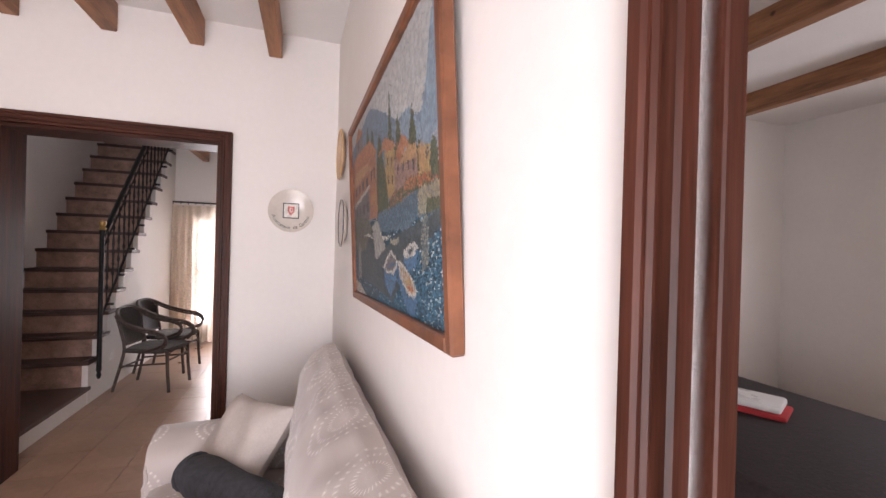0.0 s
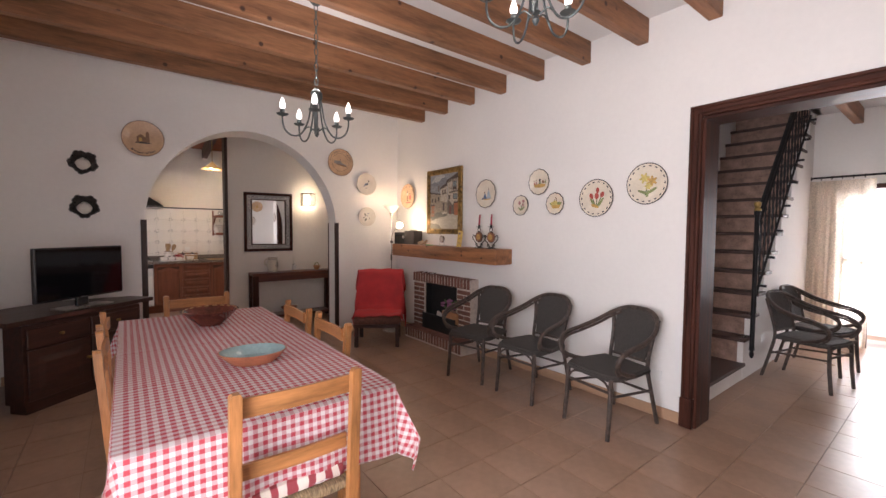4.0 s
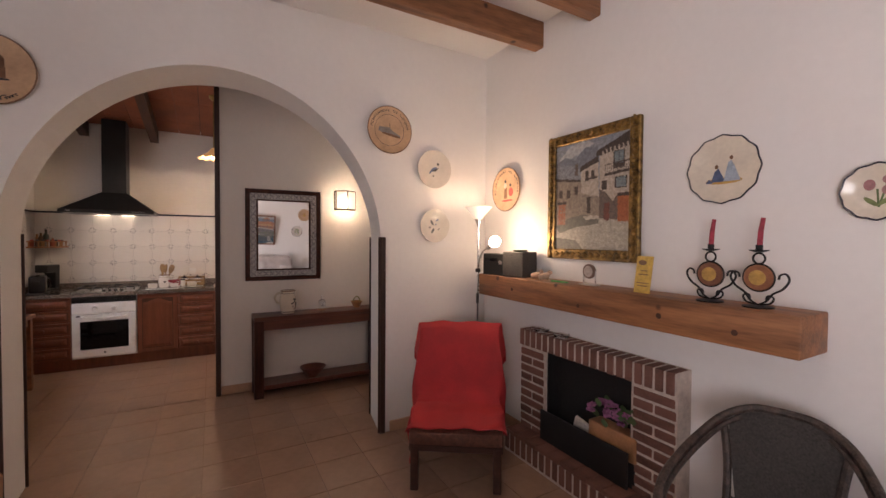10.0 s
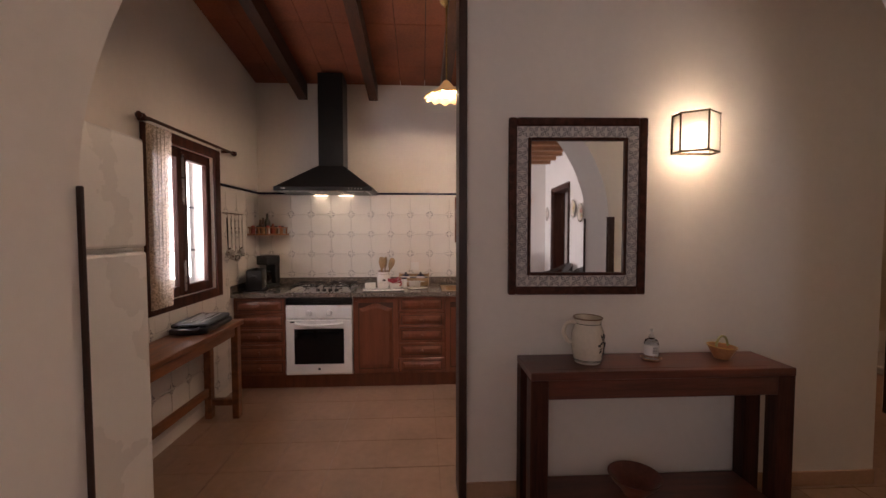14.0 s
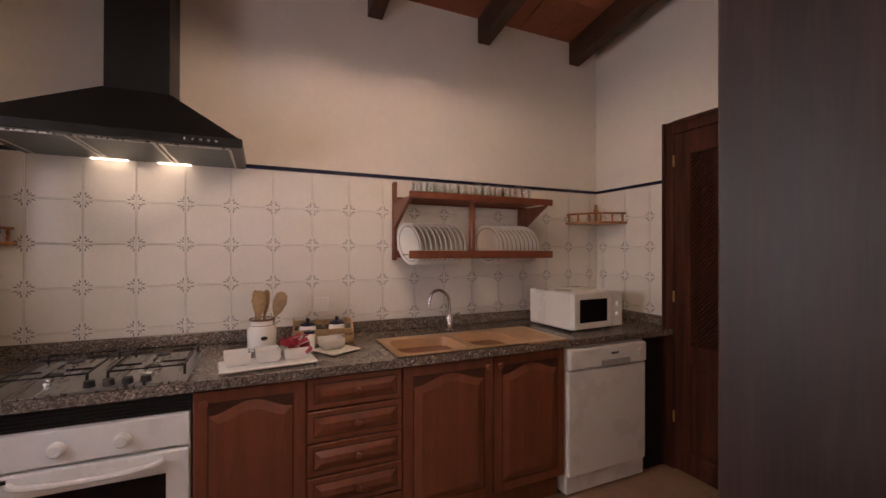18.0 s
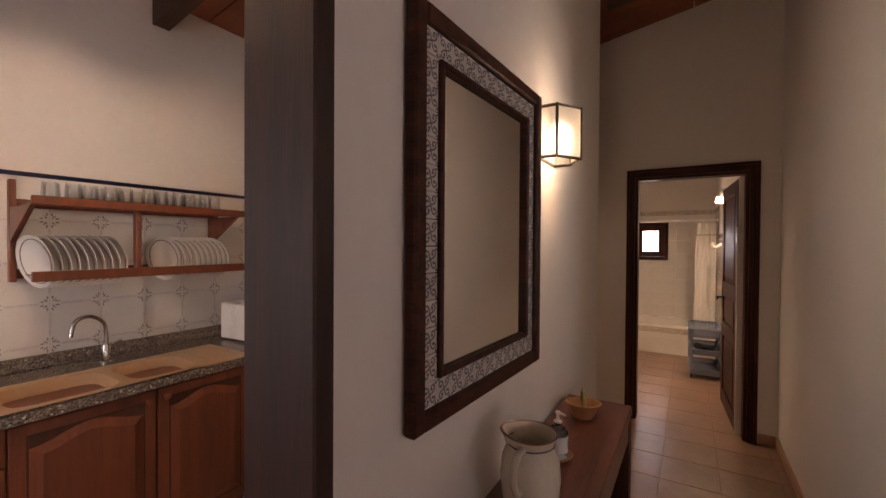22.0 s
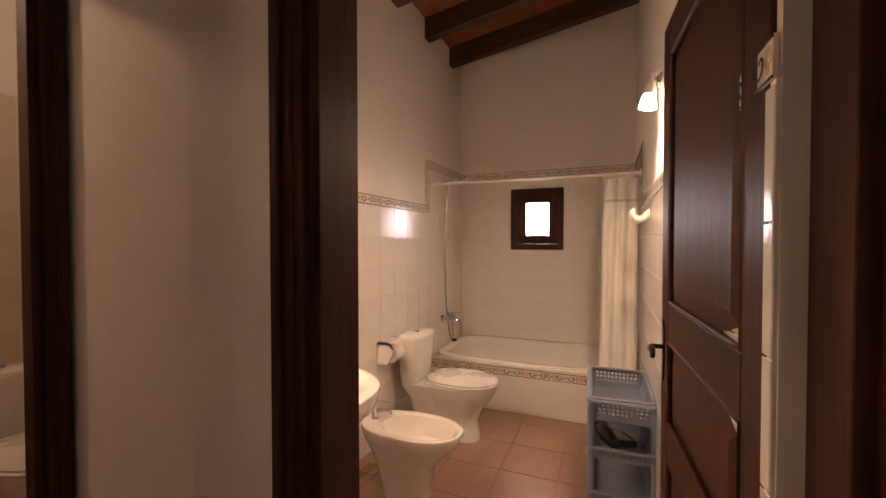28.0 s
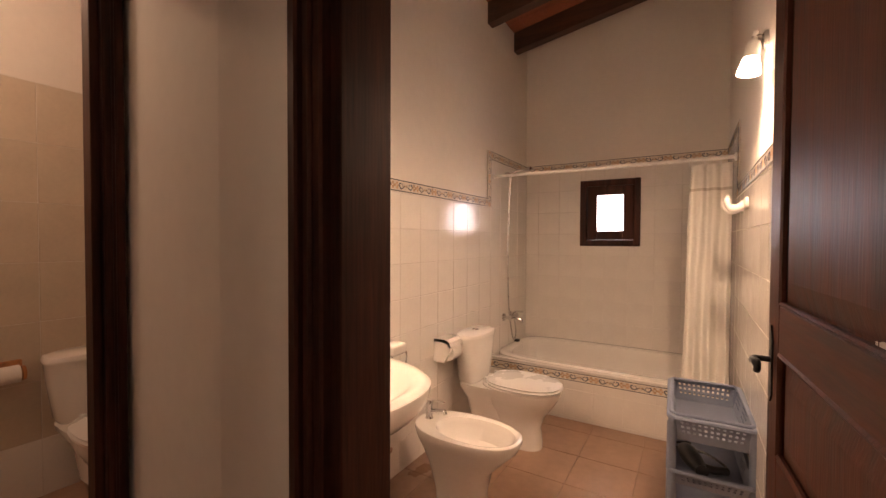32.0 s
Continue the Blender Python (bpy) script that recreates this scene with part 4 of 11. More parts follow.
def wall_plate(at, r, glaze, label, marks, rim=None, squash=1.0, k=0, words=None, bead=None):
    """A shallow glazed plate, facing local +z, y up; marks: (material, outline) painted patches."""
    th = thing("wall_plate", label, "plate", at @ Matrix.Diagonal((1, squash, 1, 1)), "wall plates")
    prof = [(0, 0.012), (0.58 * r, 0.012), (0.70 * r, 0.017), (0.97 * r, 0.030), (r, 0.031), (r * 0.995, 0.024), (0.7 * r, 0.006), (0.6 * r, 0.0), (0, 0.0)]
    bm = lathe(prof, 48)
    if k:
        for v in bm.verts:
            q = math.hypot(v.co.x, v.co.y) / r
            if q > 0.6:
                f = 1 + 0.025 * (q - 0.6) / 0.4 * math.cos(k * math.atan2(v.co.y, v.co.x))
                v.co.x, v.co.y = v.co.x * f, v.co.y * f
    part("dish", bm, glaze, th, smooth=True)
    if rim:
        pts = [(r * 0.985 * (1 + (0.025 * math.cos(k * t) if k else 0)) * math.cos(t), r * 0.985 * (1 + (0.025 * math.cos(k * t) if k else 0)) * math.sin(t), 0.0305) for t in (2 * math.pi * i / 48 for i in range(48))]
        part("painted_rim", tube(pts, 0.0036, 5, closed=True), rim, th)
    if bead:
        part("painted_band", tube([(r * 0.66 * math.cos(t), r * 0.66 * math.sin(t), 0.0145) for t in (2 * math.pi * i / 40 for i in range(40))], 0.0022, 4, closed=True), bead, th)
    zed = 0.0125
    for m, pts in marks:
        part("motif", flat_patch([(u * r, v * r) for u, v in pts], zed), m, th)
        zed += 0.0003
    if words:
        text, a0, a1, rr, size, m = words
        for i, ch in enumerate(text):
            if ch == " ":
                continue
            t = radians(a0 + (a1 - a0) * i / max(1, len(text) - 1))
            cu = bpy.data.curves.new("letter", "FONT")
            cu.body, cu.size, cu.align_x, cu.align_y, cu.extrude = ch, size, "CENTER", "CENTER", 0.0008
            ob = new("letter", cu)
            tip = math.degrees(t) - 90 if a0 > a1 else math.degrees(t) + 90
            ob.matrix_basis = pose(rr * r * math.cos(t), rr * r * math.sin(t), 0.0245, 0, 0, tip)
            me = bpy.data.meshes.new_from_object(ob)
            bpy.data.objects.remove(ob)
            me.materials.clear()
            me.materials.append(m)
            lt = new("letter", me)
            lt.parent = th
            lt.matrix_basis = pose(rr * r * math.cos(t), rr * r * math.sin(t), 0.0245, 0, 0, tip)
    return th


def north(x, z, tilt=0):
    return pose(x, 4.198, z, 90, 0, 0) @ pose(0, 0, 0, tilt, 0, 0)


def west(y, z, tilt=0):
    return pose(-4.748, y, z, 90, 0, 90)


CREAM = mat("cream_glaze", (0.74, 0.66, 0.54), 0.16, var=0.07, scale=7, bump=0.01)
DARKRIM = paint((0.05, 0.05, 0.07), 0.2)
green, leafg = paint((0.12, 0.17, 0.07)), paint((0.22, 0.26, 0.10))
ochre, yellow, red, rose = paint((0.55, 0.33, 0.09)), paint((0.62, 0.50, 0.16)), paint((0.45, 0.07, 0.05)), paint((0.42, 0.20, 0.20))
blue, pale_blue, black, brown = paint((0.10, 0.14, 0.25)), paint((0.35, 0.42, 0.50)), paint((0.03, 0.03, 0.03)), paint((0.20, 0.10, 0.05))


def flower(cx, cy, s, petals, m, rot=0):
    return [(m, ellipse(cx + 0.6 * s * math.cos(radians(rot + 360 * i / petals)), cy + 0.6 * s * math.sin(radians(rot + 360 * i / petals)), 0.62 * s, 0.30 * s, rot + 360 * i / petals, 10)) for i in range(petals)]


def stem(pts, w):
    l = [(x - w, y) for x, y in pts]
    return l + [(x + w, y) for x, y in reversed(pts)]


wall_plate(north(-2.79, 1.868), 0.160, CREAM, "scalloped cream plate painted with two blue ladies, dark rim", [
    (ochre, ellipse(0, -0.33, 0.5, 0.10)), (blue, [(-0.35, -0.35), (-0.25, -0.05), (-0.15, 0.05), (0.05, -0.35)]), (pale_blue, [(0.0, -0.35), (0.12, 0.2), (0.2, 0.25), (0.28, 0.1), (0.45, -0.35)]),
    (brown, ellipse(-0.2, 0.1, 0.05, 0.06)), (brown, ellipse(0.2, 0.33, 0.05, 0.06)), (blue, [(-0.5, -0.38), (-0.4, -0.25), (-0.3, -0.38)])], DARKRIM, 1.0, 12)
wall_plate(north(-2.268, 1.714), 0.103, CREAM, "small scalloped cream plate painted with rose tulips, dark rim", [
    (green, stem([(0.0, -0.55), (-0.05, 0.1)], 0.03)), (green, stem([(0.0, -0.55), (0.2, 0.3)], 0.03)), (leafg, ellipse(0.2, -0.3, 0.28, 0.08, 40)), (leafg, ellipse(-0.2, -0.35, 0.25, 0.08, 140)),
    (rose, ellipse(-0.25, 0.25, 0.16, 0.2)), (rose, ellipse(0.25, 0.42, 0.18, 0.16)), (rose, ellipse(0.2, 0.05, 0.14, 0.16))], DARKRIM, 1.0, 12)
wall_plate(north(-2.035, 1.936), 0.126, CREAM, "scalloped cream plate painted with country dancers, dark rim", [
    (ochre, ellipse(0, -0.28, 0.62, 0.16)), (red, [(-0.6, -0.2), (-0.55, 0.05), (-0.42, -0.2)]), (rose, [(-0.42, -0.18), (-0.36, 0.1), (-0.2, -0.18)]), (green, [(-0.1, -0.15), (0.0, 0.15), (0.15, -0.15)]),
    (black, ellipse(0.0, 0.15, 0.09, 0.11)), (brown, [(0.2, -0.1), (0.25, 0.1), (0.45, 0.1), (0.5, -0.1)]), (leafg, [(0.5, -0.12), (0.56, 0.15), (0.66, -0.12)]), (brown, ellipse(-0.55, 0.1, 0.04, 0.05)), (brown, ellipse(-0.36, 0.14, 0.04, 0.05))], DARKRIM, 1.0, 12)
wall_plate(north(-1.838, 1.714), 0.102, CREAM, "scalloped cream plate painted with a basket of lemons, dark rim", [
    (ochre, [(-0.55, -0.1), (-0.35, -0.45), (0.35, -0.45), (0.55, -0.1)]), (yellow, ellipse(-0.35, 0.0, 0.24, 0.17)), (yellow, ellipse(0.05, 0.02, 0.26, 0.18)), (leafg, ellipse(0.38, 0.02, 0.22, 0.14)),
    (yellow, ellipse(-0.1, 0.17, 0.2, 0.13)), (leafg, ellipse(-0.6, 0.0, 0.16, 0.06, 150)), (leafg, ellipse(0.6, 0.05, 0.16, 0.06, 20)),
    (brown, [(-0.13, 0.2), (-0.12, 0.5), (0.0, 0.62), (0.12, 0.5), (0.13, 0.2), (0.08, 0.2), (0.07, 0.48), (0.0, 0.56), (-0.07, 0.48), (-0.08, 0.2)])], DARKRIM, 1.0, 12)
rim_scrolls = [(DARKRIM, ellipse(0.86 * math.cos(t), 0.86 * math.sin(t), 0.07, 0.03, math.degrees(t) + 90, 8)) for t in (2 * math.pi * i / 18 for i in range(18))]
for x, z, lab, mk in ((-1.408, 1.742, "large cream plate painted with red tulips, scroll border", [
        (green, stem([(0, -0.5), (0.0, 0.0)], 0.03)), (green, stem([(0, -0.5), (-0.28, 0.05)], 0.025)), (green, stem([(0, -0.5), (0.28, 0.1)], 0.025)), (leafg, ellipse(-0.22, -0.25, 0.32, 0.07, 125)), (leafg, ellipse(0.22, -0.25, 0.32, 0.07, 55)),
        (ochre, ellipse(-0.1, -0.42, 0.25, 0.08, 160)), (red, ellipse(0, 0.12, 0.12, 0.18)), (red, ellipse(-0.32, 0.12, 0.11, 0.16, 20)), (red, ellipse(0.32, 0.18, 0.11, 0.16, -20)), (red, ellipse(0.05, 0.42, 0.1, 0.15))]),
        (-0.970, 1.830, "large cream plate painted with yellow lilies, scroll border", [
        (green, stem([(-0.1, -0.55), (0.05, 0.1)], 0.03)), (leafg, ellipse(-0.2, -0.4, 0.3, 0.07, 160)), (leafg, ellipse(0.2, -0.35, 0.3, 0.07, 30)), (leafg, ellipse(0.0, -0.55, 0.25, 0.06, 80))]
        + flower(-0.15, 0.28, 0.22, 6, yellow, 10) + flower(0.22, 0.12, 0.22, 6, ochre, 30) + flower(0.05, -0.12, 0.16, 6, yellow, 0))):
    th = wall_plate(north(x, z), 0.162, CREAM, lab, mk, DARKRIM, 1.0)
    for m, pts in rim_scrolls:
        part("border_scroll", extrude([(u * 0.162, v * 0.162) for u, v in pts], 0.0012, "xy", 0.0262), m, th)
wall_plate(north(-4.42, 1.937), 0.178, BUFF_GLAZE, "buff plate with a dancing couple and lettering on the rim", [
    (red, ellipse(0.25, -0.12, 0.16, 0.2)), (brown, [(-0.25, -0.4), (-0.2, 0.1), (-0.05, 0.1), (0.0, -0.4)]), (paint((0.6, 0.5, 0.4)), ellipse(-0.15, 0.2, 0.1, 0.14)), (black, ellipse(-0.14, 0.38, 0.07, 0.08)), (black, ellipse(0.22, 0.2, 0.06, 0.07)), (red, ellipse(0.0, -0.5, 0.4, 0.05))],
    brown, 1.0, 0, ("AJUNTAMENT DE CAMPOS", 190, -10, 0.84, 0.036, black))
wall_plate(west(3.275, 2.368), 0.182, BUFF_GLAZE, "buff plate painted with a ruin and lettering on the rim", [
    (paint((0.25, 0.22, 0.20)), [(-0.5, -0.05), (-0.45, 0.12), (0.0, 0.12), (0.15, -0.02), (0.5, -0.18), (0.5, -0.25), (-0.1, -0.18)]), (black, stem([(0.02, 0.1), (0.02, 0.3)], 0.012)), (brown, ellipse(0.1, -0.2, 0.45, 0.05, -10))],
    brown, 1.0, 0, ("Ajuntament de Campos", 170, 10, 0.85, 0.04, black), black)
wall_plate(west(3.668, 2.10), 0.155, WHITE_GLAZE, "white plate painted with a dark bird", [
    (blue, ellipse(0.0, 0.0, 0.22, 0.09, 30)), (black, [(-0.1, -0.05), (0.3, 0.1), (0.1, -0.12)]), (black, ellipse(0.25, 0.3, 0.07, 0.07)), (black, ellipse(-0.02, -0.35, 0.05, 0.05)), (blue, ellipse(-0.2, -0.15, 0.12, 0.04, 60))], None)
wall_plate(west(3.675, 1.636), 0.135, WHITE_GLAZE, "small white plate painted with dark leaves", [
    (black, ellipse(-0.15, 0.2, 0.2, 0.07, 120)), (black, ellipse(-0.1, -0.3, 0.18, 0.08, 60)), (blue, ellipse(0.2, 0.35, 0.12, 0.05, 30)), (black, ellipse(-0.3, -0.1, 0.09, 0.06)), (blue, ellipse(0.1, 0.1, 0.06, 0.04)), (black, ellipse(0.3, -0.2, 0.1, 0.03, 45))], None)
wall_plate(west(1.092, 2.383), 0.182, BUFF_GLAZE, "large buff plate painted with a church and lettering", [
    (brown, [(-0.3, -0.2), (-0.3, 0.1), (-0.1, 0.25), (0.1, 0.1), (0.3, 0.1), (0.3, -0.2)]), (ochre, [(-0.2, -0.15), (-0.2, 0.05), (-0.05, 0.05), (-0.05, -0.15)]), (brown, [(0.12, 0.1), (0.12, 0.35), (0.2, 0.45), (0.28, 0.35), (0.28, 0.1)]), (black, ellipse(0.0, -0.24, 0.4, 0.04))],
    brown, 1.0, 0, ("Ajuntament de Campos", 230, 310, 0.84, 0.045, black))
red_line = paint((0.55, 0.12, 0.10))
th = wall_plate(north(1.11, 1.82), 0.158, WHITE_GLAZE, "white plate with a small red crest in a square and lettering", [
    (black, [(-0.36, -0.36), (0.36, -0.36), (0.36, 0.36), (-0.36, 0.36)]), (paint((0.74, 0.70, 0.64)), [(-0.31, -0.31), (0.31, -0.31), (0.31, 0.31), (-0.31, 0.31)]),
    (red_line, [(-0.15, 0.2), (-0.15, -0.05), (0, -0.22), (0.15, -0.05), (0.15, 0.2)]), (paint((0.7, 0.55, 0.5)), ellipse(0, 0.03, 0.08, 0.12)), (red_line, ellipse(0.02, 0.05, 0.04, 0.07))], None, 1.0, 0,
    ("Ajuntament de Campos", 200, 340, 0.80, 0.035, black))


def east(y, z):
    return EAST @ pose(1.428, y, z, 90, 0, -90)


wall_plate(east(3.70, 2.165), 0.165, BUFF_GLAZE, "pale buff plate painted with a faint figure", [(ochre, ellipse(0, 0, 0.2, 0.35)), (rose, ellipse(0.02, 0.1, 0.08, 0.12))], ochre)
wall_plate(east(3.50, 1.71), 0.145, WHITE_GLAZE, "white plate densely painted with grey-green foliage", [(leafg, ellipse(0.3 * math.cos(k), 0.35 * math.sin(k * 1.7), 0.22, 0.09, 40 * k, 10)) for k in range(9)] + [(blue, ellipse(0.35 * math.sin(k * 2.1), 0.4 * math.cos(k), 0.12, 0.07, 70 * k, 10)) for k in range(6)], DARKRIM)

# ---- fireplace ----
FX0, FX1, FY = -4.10, -2.92, 4.075
fire = thing("fireplace", "brick fireplace with a black firebox and raised brick hearth", "fireplace", kind="structure")
part("mortar_core", boxes([(FX0 + 0.004, FX0 + 0.26, FY + 0.006, 4.199, 0.14, 0.87), (FX1 - 0.26, FX1 - 0.004, FY + 0.006, 4.199, 0.14, 0.87), (FX0 + 0.26, FX1 - 0.26, FY + 0.006, 4.199, 0.755, 0.87), (FX0 + 0.004, FX1 - 0.004, 3.932, 4.199, 0, 0.132), (FX0 + 0.006, FX1 - 0.006, FY - 0.013, FY + 0.006, 0.762, 0.868)]), MORTAR, fire)
part("firebox", boxes([(FX0 + 0.26, FX1 - 0.26, 4.185, 4.198, 0.135, 0.755), (FX0 + 0.26, FX0 + 0.272, FY + 0.02, 4.185, 0.135, 0.755), (FX1 - 0.272, FX1 - 0.26, FY + 0.02, 4.185, 0.135, 0.755), (FX0 + 0.26, FX1 - 0.26, FY + 0.02, 4.185, 0.74, 0.754)]), SOOT_AND_SHADE, fire)
part("fire_guard", box(FX0 + 0.25, FX1 - 0.25, FY - 0.035, FY - 0.02, 0.135, 0.36, 0.003), HOOD_BLACK, fire, "low black sheet-metal fire guard")
brick_flat = mesh_of("brick", box(-0.115, 0.115, 0, 0.11, 0, 0.046, 0.004), BRICK)
brick_up = mesh_of("brick_on_end", box(-0.0215, 0.0215, 0, 0.125, 0, 0.115, 0.004), BRICK)


def lay(mesh, x, y, z):
    ob = new("brick", mesh)
    ob.parent = fire
    ob.location = (x, y + random.uniform(-0.003, 0.002), z)
    ob.rotation_euler = (0, 0, random.uniform(-0.008, 0.008))


half_flat = mesh_of("half_brick", box(-0.056, 0.056, 0, 0.11, 0, 0.046, 0.004), BRICK)
for row in range(10):
    z = 0.14 + 0.0605 * row
    for x0 in (FX0, FX1 - 0.25):
        if row % 2:
            lay(brick_flat, x0 + 0.119, FY, z)
        else:
            lay(half_flat, x0 + 0.060, FY, z)
            lay(half_flat, x0 + 0.184, FY, z)
n_up = 20
for k in range(n_up):
    lay(brick_up, FX0 + 0.03 + (FX1 - FX0 - 0.06) * k / (n_up - 1), FY - 0.02, 0.758)
    lay(brick_up, FX0 + 0.03 + (FX1 - FX0 - 0.06) * k / (n_up - 1), 3.925, 0.018)
top_flat = mesh_of("brick_top", box(-0.052, 0.052, 0, 0.2, 0, 0.03, 0.004), BRICK)
for k in range(11):
    lay(top_flat, FX0 + 0.058 + 0.1065 * k, 3.932, 0.128)
part("firebox_floor", box(FX0 + 0.26, FX1 - 0.26, 4.08, 4.185, 0.132, 0.15), SOOT_AND_SHADE, fire)

mantel = solid("mantel_beam", box(-4.48, -2.40, 3.95, 4.2, 1.088, 1.252, 0.008, 2), PINE_X, "thick knotty pine mantel beam on the wall", "mantel", smooth=True)
for x, z, r in ((-2.62, 1.15, 0.013), (-2.95, 1.165, 0.014), (-3.45, 1.14, 0.012), (-4.06, 1.17, 0.013)):
    part("knot", lathe([(r, 0), (r * 0.8, 0.0015), (0, 0.002)], 12, m=pose(x, 3.95, z, 90, 0, 0)), paint((0.07, 0.025, 0.012), 0.6), mantel)

# potted flowers in the firebox
pot = thing("flower_trough", "terracotta trough with purple and pink flowers in the fireplace", "flowers", pose(-3.30, 4.115, 0.15))
part("trough", box(-0.16, 0.16, -0.05, 0.06, 0.15, 0.29, 0.012, 2), CLAY, pot)
part("stand", box(-0.15, 0.15, -0.04, 0.05, 0.0, 0.15, 0.004), SOOT_AND_SHADE, pot)
petal, leaf = bmesh.new(), bmesh.new()
rnd = random.Random(5)
for k in range(46):
    x, y, z = rnd.uniform(-0.16, 0.16), rnd.uniform(-0.06, 0.05), rnd.uniform(0.28, 0.40)
    if k % 3:
        for j in range(5):
            a = 72 * j + 30 * k
            lathe([(0, 0), (0.013, 0.003), (0.010, 0.010), (0, 0.012)], 6, bm=petal, m=pose(x, y, z + 0.03) @ pose(0.013 * math.cos(radians(a)), 0.013 * math.sin(radians(a)), 0, rnd.uniform(-60, 60), rnd.uniform(-60, 60), a))
    else:
        sheet(lambda u, v: tuple(Vector((x, y, z)) + Vector(((u - 0.5) * 0.05 * math.sin(math.pi * v), -0.02 * v, 0.06 * v))), 2, 4, bm=leaf)
part("blossoms", petal, paint((0.34, 0.12, 0.26), 0.7), pot)
part("leaves", leaf, paint((0.08, 0.13, 0.05), 0.7), pot)
solid("folded_paper", box(-0.05, 0.05, -0.01, 0.01, 0, 0.09, 0.002), paint((0.6, 0.55, 0.5), 0.8), "crumpled white paper in the fireplace", "paper", at=pose(-3.56, 4.11, 0.36 - 0.05, 12, 20, 10))
for x in (-3.93, -3.74):
    solid("glass_ashtray", lathe([(0, 0.0), (0.045, 0.0), (0.055, 0.018), (0.05, 0.018), (0.04, 0.006), (0, 0.005)], 16), CLEAR, "small clear glass dish on the fireplace", "dish", smooth=True, at=pose(x, 4.12, 0.8735), group="glass dishes")

# ---- on the mantel ----
M = 1.2525
st = thing("stereo", "small black stereo unit with one loudspeaker", "stereo", pose(-4.23, 4.06, M, 0, 0, 12))
u = part("unit", box(-0.21, 0.0, -0.07, 0.09, 0, 0.165, 0.006), BLACK_PLASTIC, st)
part("dial", lathe([(0.017, 0), (0.017, 0.006), (0.012, 0.009), (0, 0.009)], 16, m=pose(-0.03, -0.07, 0.10, 90, 0, 0)), STEEL, u)
part("display", box(-0.19, -0.06, -0.072, -0.07, 0.105, 0.13), BLACK_GLASS, u)
part("loudspeaker", box(0.01, 0.20, -0.09, 0.08, 0, 0.185, 0.006), WEAVE, st)
solid("green_dish", lathe([(0, 0), (0.04, 0), (0.06, 0.012), (0.055, 0.014), (0, 0.006)], 16), paint((0.05, 0.07, 0.03), 0.3), "small dark green dish on the loudspeaker", "dish", smooth=True, at=pose(-4.11, 4.07, M + 0.186))
for x, y, rz in ((-3.93, 4.06, 20), (-3.84, 4.05, 60)):
    dog = thing("dog_figurine", "small pale clay dog figurine on the mantel", "figurine", pose(x, y, M, 0, 0, rz), "figurines")
    bm = lathe([(0, -0.04), (0.018, -0.034), (0.022, 0), (0.018, 0.034), (0, 0.04)], 10, m=pose(0, 0, 0.028, 0, 75, 0))
    lathe([(0, -0.018), (0.016, -0.01), (0.017, 0.006), (0, 0.02)], 10, m=pose(0.038, 0, 0.052), bm=bm)
    for dx in (-0.025, 0.025):
        for dy in (-0.012, 0.012):
            tube([(dx, dy, 0.025), (dx, dy, 0)], 0.006, 6, bm=bm)
    part("body", bm, paint((0.55, 0.38, 0.26), 0.5), dog, smooth=True)
solid("green_pen", tube([(0, 0, 0.006), (0.13, 0.0, 0.006)], [0.006, 0.005], 6), paint((0.10, 0.45, 0.12), 0.4), "green pen lying on the mantel", "pen", at=pose(-3.74, 4.02, M, 0, 0, 8))
clock = thing("mantel_clock", "small round clock on a metal stand", "clock", pose(-3.48, 4.08, M))
part("case", lathe([(0, 0), (0.042, 0), (0.045, 0.008), (0.045, 0.018), (0, 0.022)], 24, m=pose(0, 0.01, 0.085, 90, 0, 0)), paint((0.18, 0.11, 0.08), 0.4), clock, smooth=True)
part("dial", lathe([(0.034, 0.0225), (0, 0.0228)], 24, m=pose(0, 0.01, 0.085, 90, 0, 0)), paint((0.5, 0.42, 0.36), 0.5), clock)
part("base", box(-0.06, 0.06, -0.03, 0.03, 0, 0.01, 0.003), STEEL, clock)
for s in (-1, 1):
    part("upright", tube([(s * 0.045, 0, 0.01), (s * 0.044, 0, 0.09)], 0.004, 6), STEEL, clock)
card = thing("yellow_card", "upright yellow leaflet with dark print leaning on the mantel", "leaflet", pose(-3.105, 4.04, M, -8, 0, -6))
part("sheet", box(-0.05, 0.05, 0, 0.002, 0, 0.195), paint((0.70, 0.46, 0.10), 0.6), card)
part("print_mark", flat_patch(ellipse(-0.012, 0.16, 0.025, 0.014)), brown, card, at=pose(0, -0.0005, 0, 90, 0, 0))
for z, w in ((0.115, 0.02), (0.095, 0.03), (0.05, 0.035), (0.035, 0.03)):
    part("print_line", box(-w, w, -0.0012, -0.0002, z, z + 0.005), brown, card)


